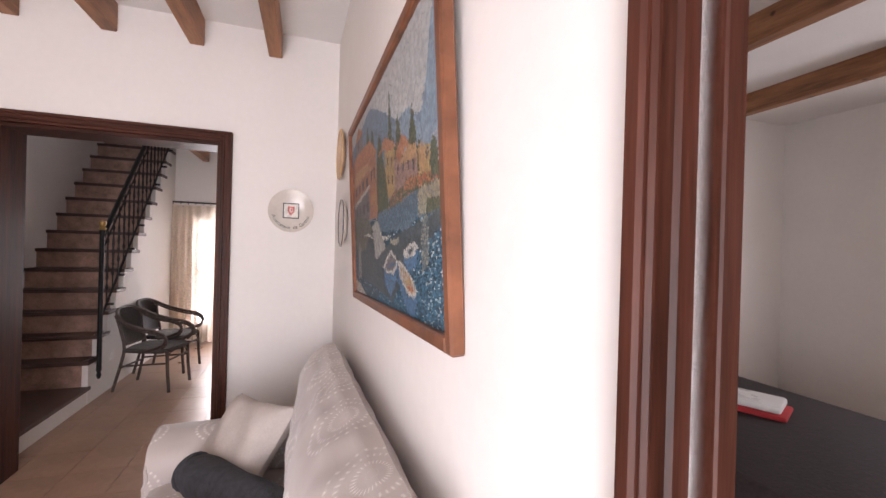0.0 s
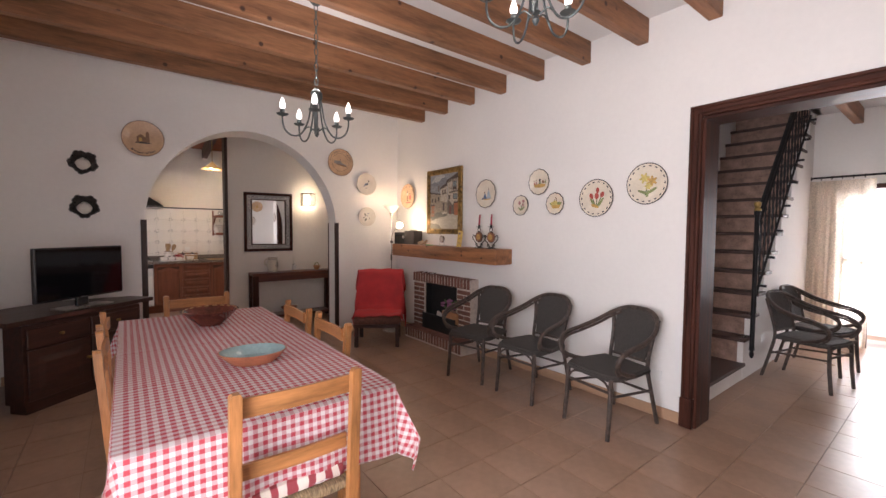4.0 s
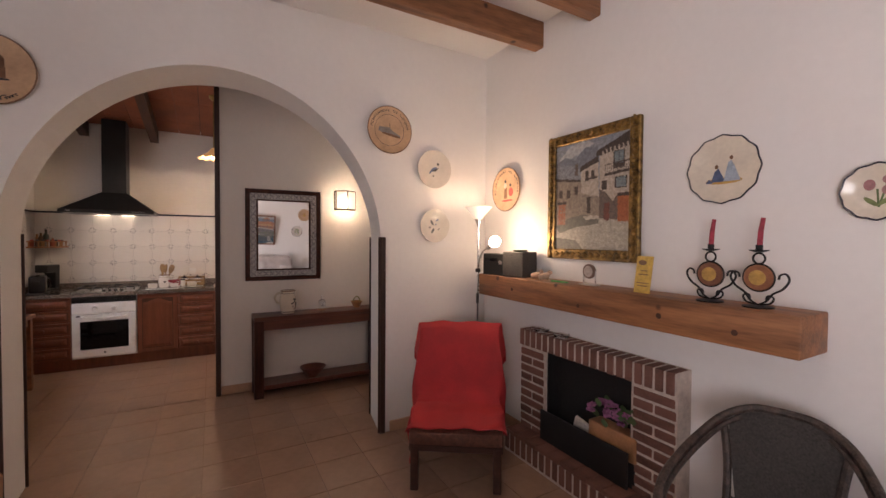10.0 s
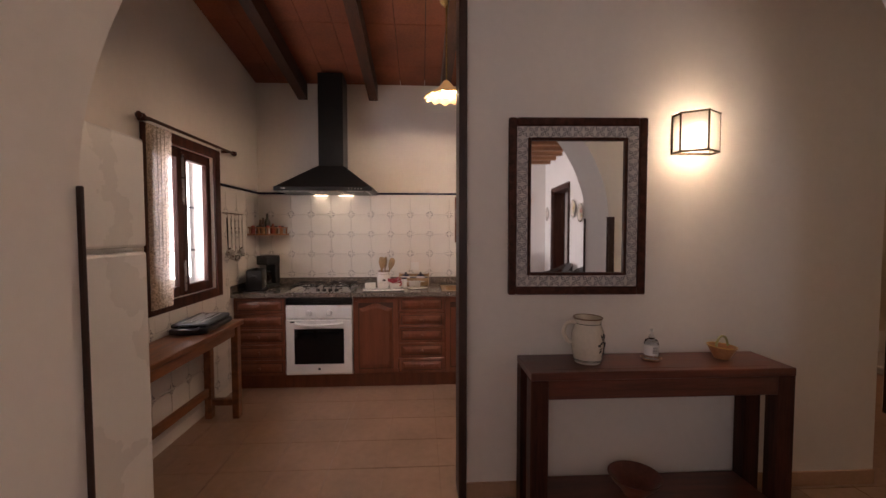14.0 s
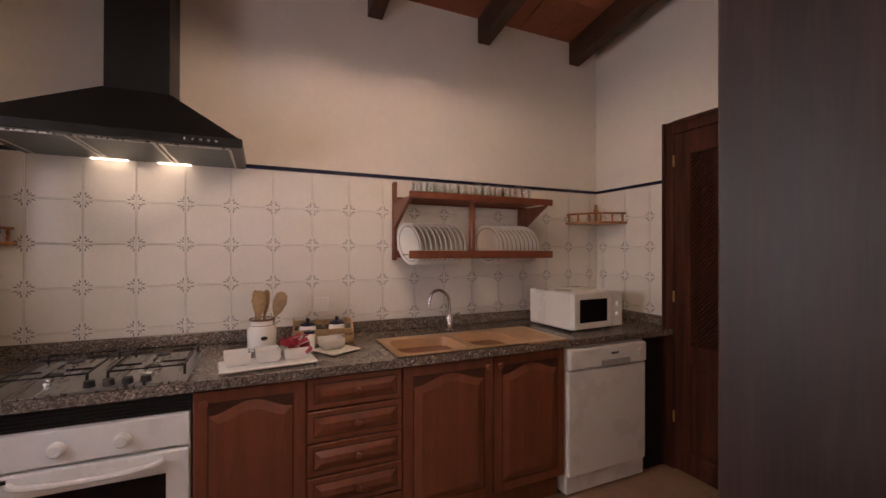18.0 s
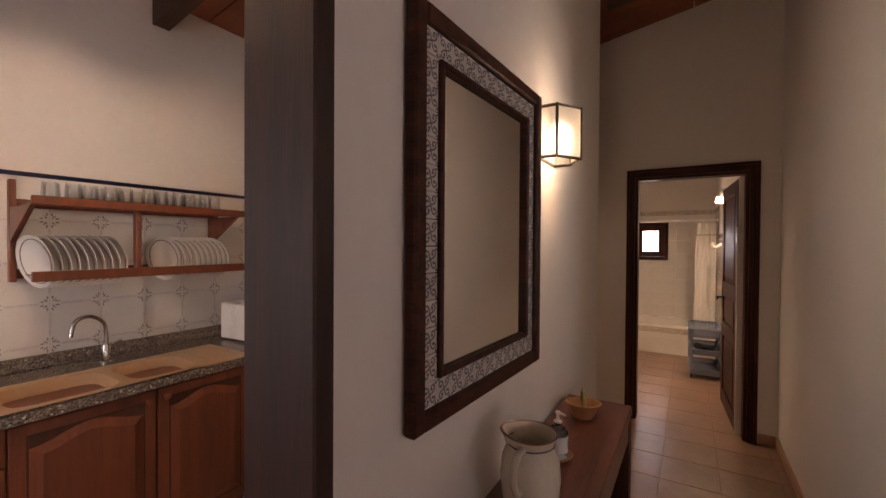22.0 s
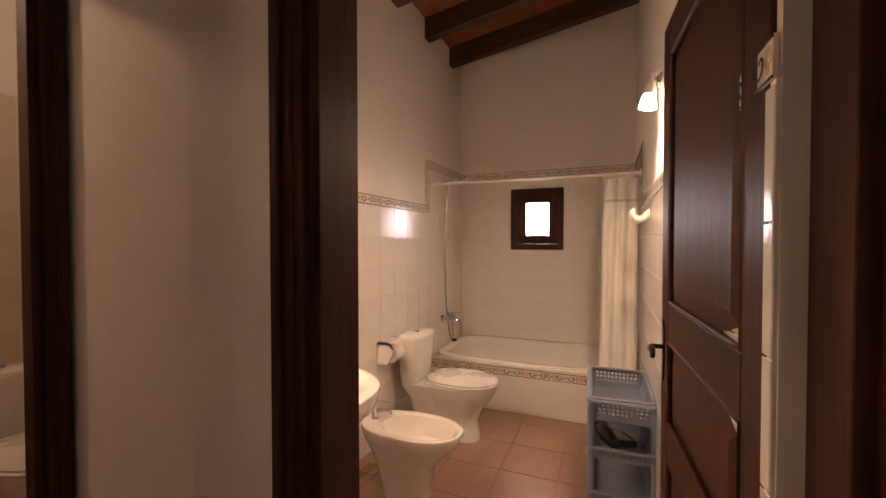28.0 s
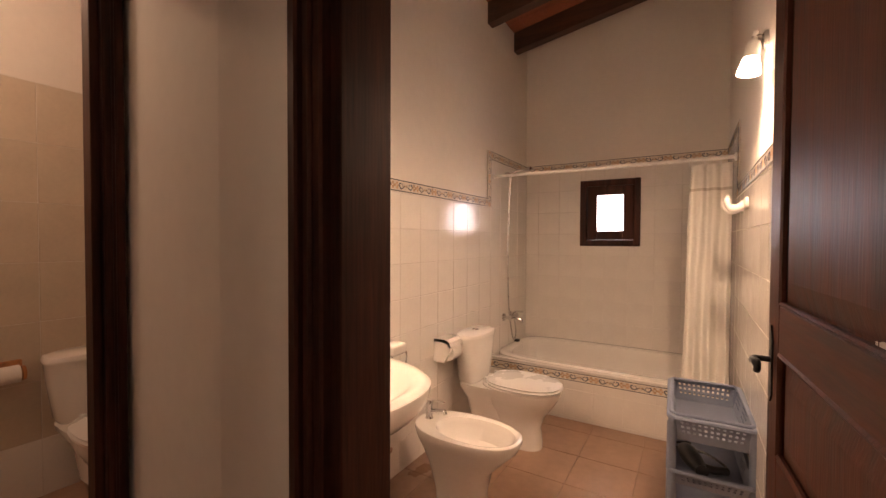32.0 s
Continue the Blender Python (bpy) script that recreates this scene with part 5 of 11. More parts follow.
def candlestick(x, disc, label):
    th = thing("candlestick", label, "candlestick", pose(x, 4.06, M), "candlesticks")
    part("base", lathe([(0, 0), (0.055, 0), (0.055, 0.006), (0.02, 0.01), (0, 0.01)], 20), IRON, th)
    for s in (-1, 1):
        part("scroll", tube(smooth_path([(0, 0, 0.01), (s * 0.03, 0, 0.03), (s * 0.05, 0, 0.06), (s * 0.085, 0, 0.085), (s * 0.105, 0, 0.12), (s * 0.095, 0, 0.145), (s * 0.075, 0, 0.14), (s * 0.07, 0, 0.122)], 4), 0.0045, 6), IRON, th)
        part("foot_curl", tube(smooth_path([(s * 0.01, 0, 0.012), (s * 0.045, 0, 0.022), (s * 0.055, 0, 0.045), (s * 0.035, 0, 0.052), (s * 0.028, 0, 0.035)], 4), 0.004, 6), IRON, th)
    d = part("disc", lathe([(0, -0.012), (0.05, -0.010), (0.056, 0), (0.05, 0.010), (0, 0.012)], 24, m=pose(0, 0, 0.125, 90, 0, 0)), disc, th, smooth=True)
    part("disc_ring", tube([(0.057 * math.cos(t), 0, 0.125 + 0.057 * math.sin(t)) for t in (2 * math.pi * i / 24 for i in range(24))], 0.004, 6, closed=True), IRON, th)
    part("disc_face", flat_patch(ellipse(0, 0, 0.032, 0.032), 0.0125), ochre, th, at=pose(0, 0, 0.125, 90, 0, 0))
    part("ring", tube([(0.022 * math.cos(t), 0, 0.205 + 0.022 * math.sin(t)) for t in (2 * math.pi * i / 20 for i in range(20))], 0.004, 6, closed=True), IRON, th)
    part("drip_pan", lathe([(0, 0.232), (0.012, 0.23), (0.035, 0.238), (0.036, 0.241), (0.013, 0.236), (0.013, 0.262), (0.010, 0.262), (0, 0.245)], 16), IRON, th)
    part("candle", tube([(0, 0, 0.245), (0.004, 0, 0.32), (0.012, 0, 0.375)], [0.0105, 0.010, 0.008], 10), paint((0.42, 0.03, 0.06), 0.5), th, "red candle")
    return th


candlestick(-2.775, paint((0.22, 0.09, 0.05), 0.6), "iron candlestick with a moon disc and red candle")
candlestick(-2.585, paint((0.30, 0.12, 0.06), 0.6), "iron candlestick with a sun disc and red candle")

# floor lamp
lamp = thing("floor_lamp", "silver floor lamp with white bowl shade and lit reading arm", "lamp", pose(-4.455, 3.925, 0))
part("base", lathe([(0, 0), (0.12, 0), (0.125, 0.01), (0.11, 0.022), (0.015, 0.03), (0, 0.03)], 28), STEEL, lamp, smooth=True)
part("pole", tube([(0, 0, 0.025), (0, 0, 1.67)], 0.009, 10), STEEL, lamp, smooth=True)
part("socket_cone", lathe([(0.011, 1.63), (0.014, 1.645), (0.028, 1.685), (0.03, 1.69), (0, 1.69)], 16), STEEL, lamp, smooth=True)
part("bowl_shade", lathe([(0.028, 1.688), (0.075, 1.745), (0.108, 1.785), (0.104, 1.785), (0.07, 1.745), (0.024, 1.692)], 32), glow("warm_white_shade", (1.0, 0.80, 0.58), 0.35, (0.85, 0.78, 0.70)), lamp, smooth=True)
arm = part("reading_arm", tube(smooth_path([(0, 0, 1.28), (0.03, -0.01, 1.36), (0.09, -0.02, 1.43), (0.16, -0.02, 1.465)], 4), 0.006, 8), STEEL, lamp, smooth=True)
part("arm_clamp", box(-0.016, 0.016, -0.016, 0.016, 1.265, 1.295, 0.004), BLACK_PLASTIC, lamp)
part("arm_socket", tube([(0.16, -0.02, 1.462), (0.205, -0.02, 1.49)], [0.016, 0.018], 10), STEEL, arm)
part("glass_shade", lathe([(0.014, 0), (0.032, 0.02), (0.042, 0.05), (0.038, 0.075), (0.0, 0.085)], 16, m=pose(0.20, -0.02, 1.487, 0, 62, 0)), BULB_WARM, arm, "lit white glass shade", smooth=True)
part("cable", tube(smooth_path([(0.014, 0, 1.28), (0.03, -0.02, 1.10), (0.02, -0.015, 0.8), (0.024, -0.01, 0.5), (0.01, 0.02, 0.05)], 4), 0.003, 5), BLACK_PLASTIC, lamp)
part("cable_switch", box(0.014, 0.034, -0.028, -0.01, 1.02, 1.10, 0.003), BLACK_PLASTIC, lamp)

# red lounge chair
lounge = thing("lounge_chair", "low wooden lounge chair draped with a red cloth", "chair", pose(-4.045, 3.49, 0, 0, 0, 56))
WOVEN_BROWN = mat("brown_woven_seat", (0.14, 0.055, 0.035), 0.8, var=0.2, scale=40, bump=0.15)
for s in (-1, 1):
    part("front_leg", box(s * 0.25 - 0.024, s * 0.25 + 0.024, -0.275, -0.23, 0, 0.27, 0.005), WALNUT, lounge)
    part("back_leg", box(s * 0.25 - 0.024, s * 0.25 + 0.024, 0.20, 0.245, 0, 0.30, 0.005), WALNUT, lounge)
part("frame", box(-0.285, 0.285, -0.27, 0.25, 0.24, 0.285, 0.006), WALNUT, lounge)
part("seat_cushion", box(-0.285, 0.285, -0.29, 0.16, 0.285, 0.37, 0.022, 2), WOVEN_BROWN, lounge, smooth=True)
bm = box(-0.275, 0.275, -0.05, 0.05, 0, 0.56, 0.03, 2)
bmesh.ops.transform(bm, matrix=pose(0, 0.19, 0.32, -16, 0, 0), verts=bm.verts)
part("back_cushion", bm, WOVEN_BROWN, lounge, smooth=True)
rnd_off = lambda a, b: 0.006 * math.sin(a * 17 + b * 5) + 0.005 * math.sin(b * 23)


def throw(u, v):
    """Cloth over the back and down the seat; u across, v from behind the back to the seat's front."""
    path = [(0.42, 0.42), (0.395, 0.70), (0.385, 0.865), (0.335, 0.90), (0.275, 0.865), (0.215, 0.68), (0.14, 0.46), (0.09, 0.395), (-0.02, 0.382), (-0.17, 0.378), (-0.265, 0.378)]
    k = v * (len(path) - 1)
    i = min(int(k), len(path) - 2)
    f = k - i
    y = path[i][0] + (path[i + 1][0] - path[i][0]) * f
    z = path[i][1] + (path[i + 1][1] - path[i][1]) * f
    w = 0.30 + 0.16 * (1 - v) ** 0.7
    x = (2 * u - 1) * w
    over = max(0, abs(x) - 0.287)
    sx = 1 if x > 0 else -1
    if over:
        x = sx * (0.292 + 0.25 * over + 0.012 * math.sin(v * 26))
        z -= over * (1.3 if v > 0.3 else 1.9) + 0.02 * (1 + math.sin(v * 19)) * (over > 0.03)
    return (x, y + rnd_off(u, v) - 0.004, z + 0.008 + rnd_off(v, u))


cl = part("red_cloth", sheet(throw, 44, 60), RED_CLOTH, lounge, "bright red cotton throw", smooth=True)
cl.modifiers.new("thickness", "SOLIDIFY").thickness = 0.004
part("hanging_corner", sheet(lambda u, v: (-0.292 - 0.012 * math.sin(v * 6) - 0.006 * math.sin(u * 9), -0.20 + 0.16 * u - 0.01 * v, 0.40 - 0.27 * v * (1 - 0.35 * u)), 8, 14, 0.004), RED_CLOTH, lounge, smooth=True)
part("hanging_corner", sheet(lambda u, v: (0.292 + 0.010 * math.sin(v * 6), -0.22 + 0.30 * u, 0.40 - 0.10 * v * (1 + 0.5 * u)), 8, 10, 0.004), RED_CLOTH, lounge, smooth=True)


# ---- chandeliers ----
def chandelier(at, lift=0.0, turn=48):
    th = thing("chandelier", "grey metal chandelier with five lit candle bulbs hanging from the ceiling", "chandelier", at, "chandeliers")
    part("ceiling_rose", lathe([(0, 0), (0.055, 0), (0.06, -0.015), (0.03, -0.05), (0.012, -0.06), (0, -0.06)], 20, m=pose(0, 0, 3.12)), PEWTER, th, smooth=True)
    for k in range(11 - round(lift / 0.052)):
        z = 3.045 - 0.052 * k
        pts = [(0.013 * math.cos(t), 0, z + 0.030 * math.sin(t)) if k % 2 else (0, 0.013 * math.cos(t), z + 0.030 * math.sin(t)) for t in (2 * math.pi * i / 12 for i in range(12))]
        part("chain_link", tube(pts, 0.0035, 5, closed=True), PEWTER, th)
    part("stem", lathe([(0, 2.12), (0.010, 2.13), (0.018, 2.15), (0.009, 2.17), (0.024, 2.185), (0.010, 2.20), (0.010, 2.36), (0.03, 2.385), (0.042, 2.40), (0.042, 2.44), (0.03, 2.455), (0.012, 2.475), (0, 2.48)], 20, m=pose(0, 0, lift)), PEWTER, th, smooth=True)
    for k in range(5):
        m = pose(0, 0, lift, 0, 0, 72 * k + turn)
        bm = tube([m @ p for p in smooth_path([(0.03, 0, 2.40), (0.045, 0, 2.31), (0.065, 0, 2.22), (0.11, 0, 2.135), (0.165, 0, 2.115), (0.212, 0, 2.14), (0.234, 0, 2.19), (0.236, 0, 2.245)], 4)], 0.006, 8)
        a = part("arm", bm, PEWTER, th, smooth=True)
        part("scroll", tube([m @ p for p in smooth_path([(0.02, 0, 2.17), (0.06, 0, 2.19), (0.10, 0, 2.15), (0.13, 0, 2.12)], 3)], 0.0045, 6), PEWTER, th)
        at_cup = m @ pose(0.236, 0, 2.245)
        part("drip_cup", lathe([(0.008, -0.004), (0.034, 0.004), (0.041, 0.012), (0.038, 0.013), (0.016, 0.006), (0.016, 0.045), (0, 0.045)], 18, m=at_cup), PEWTER, a, smooth=True)
        part("candle_bulb", lathe([(0.012, 0.045), (0.019, 0.06), (0.020, 0.075), (0.013, 0.10), (0.004, 0.122), (0, 0.124)], 14, m=at_cup), CANDLE_BULB, a, "lit flame-shaped bulb", smooth=True)
    return th


chandelier(pose(-2.35, 2.04, 0))
chandelier(pose(-0.71, 2.49, 0), 0.31, 15)

# ---- paintings ----
def canvas(parent, w, h, colour, nu, nv, seed, at):
    """Short strokes of paint on a canvas; colour(u, v, rnd) gives a palette entry."""
    rnd = random.Random(seed)
    bm = bmesh.new()
    mats, slots = [], {}
    faces = []
    for j in range(nv):
        for i in range(nu):
            u, v = (i + rnd.uniform(0.2, 0.8)) / nu, (j + rnd.uniform(0.2, 0.8)) / nv
            c, ang, asp = colour(u, v, rnd)
            key = tuple(c)
            if key not in slots:
                slots[key] = len(mats)
                mats.append(paint(c, 0.5))
            a = radians(ang + rnd.uniform(-18, 18))
            lx, ly = 0.95 * w / nu * asp, 0.75 * h / nv
            px, pz = min(max(u * w, lx * 0.6), w - lx * 0.6), min(max(v * h, ly), h - ly)
            q = [(px + sx * lx * math.cos(a) - sz * ly * math.sin(a), pz + sx * lx * math.sin(a) + sz * ly * math.cos(a)) for sx, sz in ((-1, -0.5), (-0.4, -1), (0.5, -0.9), (1, 0.4), (0.3, 1), (-0.7, 0.8))]
            d = -0.0005 - rnd.random() * 0.0025
            f = bm.faces.new([bm.verts.new((min(max(x, 0), w) - w / 2, d, min(max(z, 0), h))) for x, z in q])
            f.material_index = slots[key]
    me = bpy.data.meshes.new("painted_surface")
    bm.to_mesh(me)
    bm.free()
    for m in mats:
        me.materials.append(m)
    ob = new("painted_surface", me)
    ob.parent = parent
    ob.matrix_basis = at
    return ob


HARBOUR = []


def layer(outline, palette, angle=80, length=1.0, picture=HARBOUR):
    """One painted area of a picture; later areas lie over earlier ones."""
    picture.append((outline, palette, angle, length))


def inside(outline, u, v):
    hit = False
    for (x0, y0), (x1, y1) in zip(outline, outline[1:] + outline[:1]):
        if (y0 > v) != (y1 > v) and u < (x1 - x0) * (v - y0) / (y1 - y0) + x0:
            hit = not hit
    return hit


def rect(x0, x1, y0, y1):
    return [(x0, y0), (x1, y0), (x1, y1), (x0, y1)]


SKY_P = [(0.46, 0.47, 0.47), (0.42, 0.45, 0.46), (0.50, 0.49, 0.47)]
HILL_P = [(0.15, 0.22, 0.30), (0.18, 0.26, 0.35), (0.13, 0.19, 0.27)]
FAR_P = [(0.22, 0.31, 0.40), (0.26, 0.35, 0.43), (0.19, 0.28, 0.37)]
TREE_P = [(0.05, 0.07, 0.035), (0.09, 0.11, 0.045), (0.14, 0.15, 0.06), (0.06, 0.09, 0.06)]
ROOF_P = [(0.44, 0.17, 0.07), (0.50, 0.22, 0.09), (0.40, 0.14, 0.06)]
LIT_P = [(0.52, 0.30, 0.13), (0.48, 0.27, 0.12)]
RED_P = [(0.40, 0.16, 0.08), (0.46, 0.20, 0.10), (0.34, 0.13, 0.08)]
SHADE_P = [(0.17, 0.15, 0.17), (0.22, 0.18, 0.18), (0.13, 0.13, 0.15)]
YELLOW_P = [(0.50, 0.34, 0.11), (0.44, 0.28, 0.10), (0.38, 0.23, 0.10)]
PINK_P = [(0.40, 0.25, 0.18), (0.34, 0.20, 0.16), (0.28, 0.18, 0.18)]
WINDOW_P = [(0.05, 0.05, 0.06), (0.08, 0.09, 0.11)]
QUAY_P = [(0.07, 0.15, 0.22), (0.10, 0.20, 0.28), (0.06, 0.11, 0.15)]
SUNQUAY_P = [(0.42, 0.37, 0.24), (0.36, 0.32, 0.22), (0.24, 0.24, 0.21)]
DEEP_P = [(0.022, 0.04, 0.05), (0.03, 0.055, 0.07), (0.05, 0.08, 0.09)]
HULL_P = [(0.05, 0.17, 0.33), (0.06, 0.21, 0.40), (0.04, 0.13, 0.26)]
CREAM_P = [(0.60, 0.57, 0.50), (0.54, 0.52, 0.47)]
FLOWER_P = [(0.46, 0.10, 0.05), (0.50, 0.20, 0.06), (0.10, 0.12, 0.05)]
STEP_P = [(0.34, 0.33, 0.30), (0.26, 0.27, 0.26), (0.40, 0.38, 0.33)]
layer([(0.0, 0.70), (0.0, 0.90), (0.16, 0.93), (0.30, 0.95), (0.36, 0.97), (0.46, 0.92), (0.57, 0.84), (0.70, 0.74), (0.90, 0.66), (0.90, 0.4), (0.0, 0.4)], HILL_P, 50, 1.3)
layer([(0.68, 0.5), (0.74, 0.74), (0.80, 0.73), (0.87, 0.64), (0.90, 0.5)], FAR_P, 40, 1.3)
layer([(0.87, 0.5), (0.885, 0.66), (0.92, 0.76), (0.955, 0.90), (0.985, 1.0), (1.0, 1.0), (1.0, 0.5)], FAR_P, 60, 1.4)
layer([(0.90, 0.50), (0.94, 0.565), (1.0, 0.585), (1.0, 0.50)], [(0.42, 0.40, 0.42), (0.30, 0.35, 0.42), (0.24, 0.31, 0.39)], 4, 1.4)
for x, w, lo, hi in ((0.33, 0.045, 0.55, 0.90), (0.40, 0.04, 0.55, 0.86), (0.50, 0.05, 0.5, 0.78), (0.63, 0.018, 0.55, 0.90), (0.615, 0.03, 0.5, 0.74), (0.66, 0.022, 0.5, 0.70), (0.705, 0.036, 0.5, 0.755), (0.822, 0.030, 0.45, 0.735), (0.81, 0.036, 0.45, 0.67), (0.945, 0.032, 0.42, 0.565), (0.865, 0.02, 0.45, 0.60)):
    layer([(x - w, lo), (x - w * 0.9, lo + 0.5 * (hi - lo)), (x - w * 0.35, lo + 0.9 * (hi - lo)), (x, hi), (x + w * 0.45, lo + 0.85 * (hi - lo)), (x + w, lo + 0.4 * (hi - lo)), (x + w, lo)], TREE_P, 82, 0.9)
# bell tower and the large red house
layer([(0.09, 0.78), (0.09, 0.92), (0.15, 0.98), (0.23, 0.92), (0.25, 0.78)], SHADE_P)
layer([(0.08, 0.91), (0.15, 0.985), (0.245, 0.91)], ROOF_P, 20)
layer(rect(0.13, 0.16, 0.85, 0.905), WINDOW_P, 90, 0.7)
layer([(0.0, 0.78), (0.06, 0.83), (0.36, 0.80), (0.45, 0.72), (0.45, 0.40), (0.0, 0.44)], RED_P, 86, 0.9)
layer([(0.05, 0.74), (0.06, 0.83), (0.36, 0.815), (0.46, 0.715), (0.30, 0.735)], ROOF_P, 10, 1.2)
layer([(0.0, 0.64), (0.08, 0.735), (0.30, 0.715), (0.37, 0.66)], LIT_P, 25, 1.2)
layer([(0.0, 0.64), (0.33, 0.66), (0.33, 0.42), (0.0, 0.45)], SHADE_P, 86, 0.9)
layer([(0.01, 0.645), (0.34, 0.67), (0.34, 0.57), (0.01, 0.55)], RED_P, 86, 0.9)
for k in range(4):
    layer(rect(0.05 + 0.075 * k, 0.085 + 0.075 * k, 0.59, 0.645), WINDOW_P, 90, 0.6)
    layer(rect(0.05 + 0.075 * k, 0.09 + 0.075 * k, 0.455, 0.51), WINDOW_P, 90, 0.6)
layer([(0.03, 0.525), (0.34, 0.575), (0.34, 0.595), (0.03, 0.55)], CREAM_P, 8, 1.0)
for x in (0.365, 0.405):
    layer(rect(x, x + 0.018, 0.60, 0.66), WINDOW_P, 90, 0.6)
    layer(rect(x, x + 0.018, 0.47, 0.53), YELLOW_P, 90, 0.6)
# yellow and pink houses further on
layer([(0.565, 0.46), (0.565, 0.69), (0.67, 0.64), (0.68, 0.46)], YELLOW_P)
layer([(0.478, 0.675), (0.565, 0.735), (0.70, 0.645), (0.60, 0.655), (0.565, 0.685)], ROOF_P, 20, 1.1)
layer([(0.66, 0.45), (0.66, 0.60), (0.72, 0.58), (0.85, 0.55), (0.85, 0.45)], PINK_P)
layer([(0.68, 0.615), (0.738, 0.668), (0.795, 0.612), (0.70, 0.565)], ROOF_P, 30, 1.1)
layer([(0.715, 0.562), (0.785, 0.605), (0.845, 0.582), (0.85, 0.535)], LIT_P, 25, 1.1)
layer([(0.855, 0.47), (0.858, 0.575), (0.925, 0.545), (0.925, 0.46)], YELLOW_P)
layer([(0.858, 0.575), (0.893, 0.562), (0.893, 0.48), (0.872, 0.48)], LIT_P)
for x, z in ((0.59, 0.60), (0.63, 0.585), (0.59, 0.52), (0.635, 0.51), (0.69, 0.53), (0.735, 0.525), (0.775, 0.515), (0.815, 0.505), (0.90, 0.51)):
    layer(rect(x, x + 0.014, z, z + 0.035), WINDOW_P, 90, 0.5)
# hanging garden and quay
layer([(0.45, 0.42), (0.45, 0.60), (0.49, 0.65), (0.56, 0.60), (0.585, 0.48), (0.60, 0.42)], TREE_P, 60, 0.9)
layer([(0.58, 0.41), (0.60, 0.46), (0.66, 0.475), (0.74, 0.47), (0.86, 0.47), (0.97, 0.44), (0.97, 0.41)], TREE_P + FLOWER_P[:1] + PINK_P[:1], 50, 0.8)
layer([(0.735, 0.455), (0.76, 0.495), (0.93, 0.465), (0.92, 0.435), (0.78, 0.445)], FLOWER_P, 40, 0.8)
layer([(0.43, 0.33), (0.45, 0.42), (0.69, 0.415), (0.78, 0.43), (0.985, 0.43), (0.985, 0.34), (0.826, 0.335), (0.77, 0.31)], QUAY_P, 84, 1.0)
layer([(0.845, 0.345), (0.845, 0.43), (0.985, 0.43), (0.985, 0.345)], SUNQUAY_P, 80, 0.9)
layer([(0.89, 0.345), (0.90, 0.39), (0.98, 0.38), (0.98, 0.345)], TREE_P, 60, 0.8)
layer([(0.44, 0.21), (0.62, 0.29), (0.77, 0.315), (0.985, 0.345), (0.985, 0.305), (0.86, 0.24), (0.74, 0.16), (0.60, 0.02), (0.40, 0.06), (0.12, 0.10), (0.0, 0.26), (0.0, 0.40), (0.36, 0.36)], DEEP_P, 3, 1.5)
layer([(0.855, 0.16), (0.862, 0.33), (0.905, 0.335), (0.90, 0.18)], [(0.26, 0.26, 0.20), (0.12, 0.16, 0.16), (0.06, 0.09, 0.10)], 5, 1.4)
layer([(0.36, 0.375), (0.44, 0.39), (0.545, 0.255), (0.40, 0.20), (0.38, 0.28)], STEP_P, 4, 1.6)
layer([(0.0, 0.30), (0.0, 0.46), (0.12, 0.47), (0.30, 0.42), (0.36, 0.36), (0.24, 0.26), (0.10, 0.24)], TREE_P + SHADE_P, 70, 0.9)
layer([(0.20, 0.335), (0.30, 0.34), (0.40, 0.30), (0.29, 0.325)], CREAM_P, -12, 1.0)
layer([(0.06, 0.09), (0.075, 0.25), (0.10, 0.31), (0.135, 0.26), (0.13, 0.09)], [(0.30, 0.32, 0.30), (0.20, 0.20, 0.18), (0.38, 0.36, 0.34)], 85, 0.8)
layer([(0.0, 0.0), (0.0, 0.075), (0.10, 0.06), (0.22, 0.0)], CREAM_P, 20, 1.0)
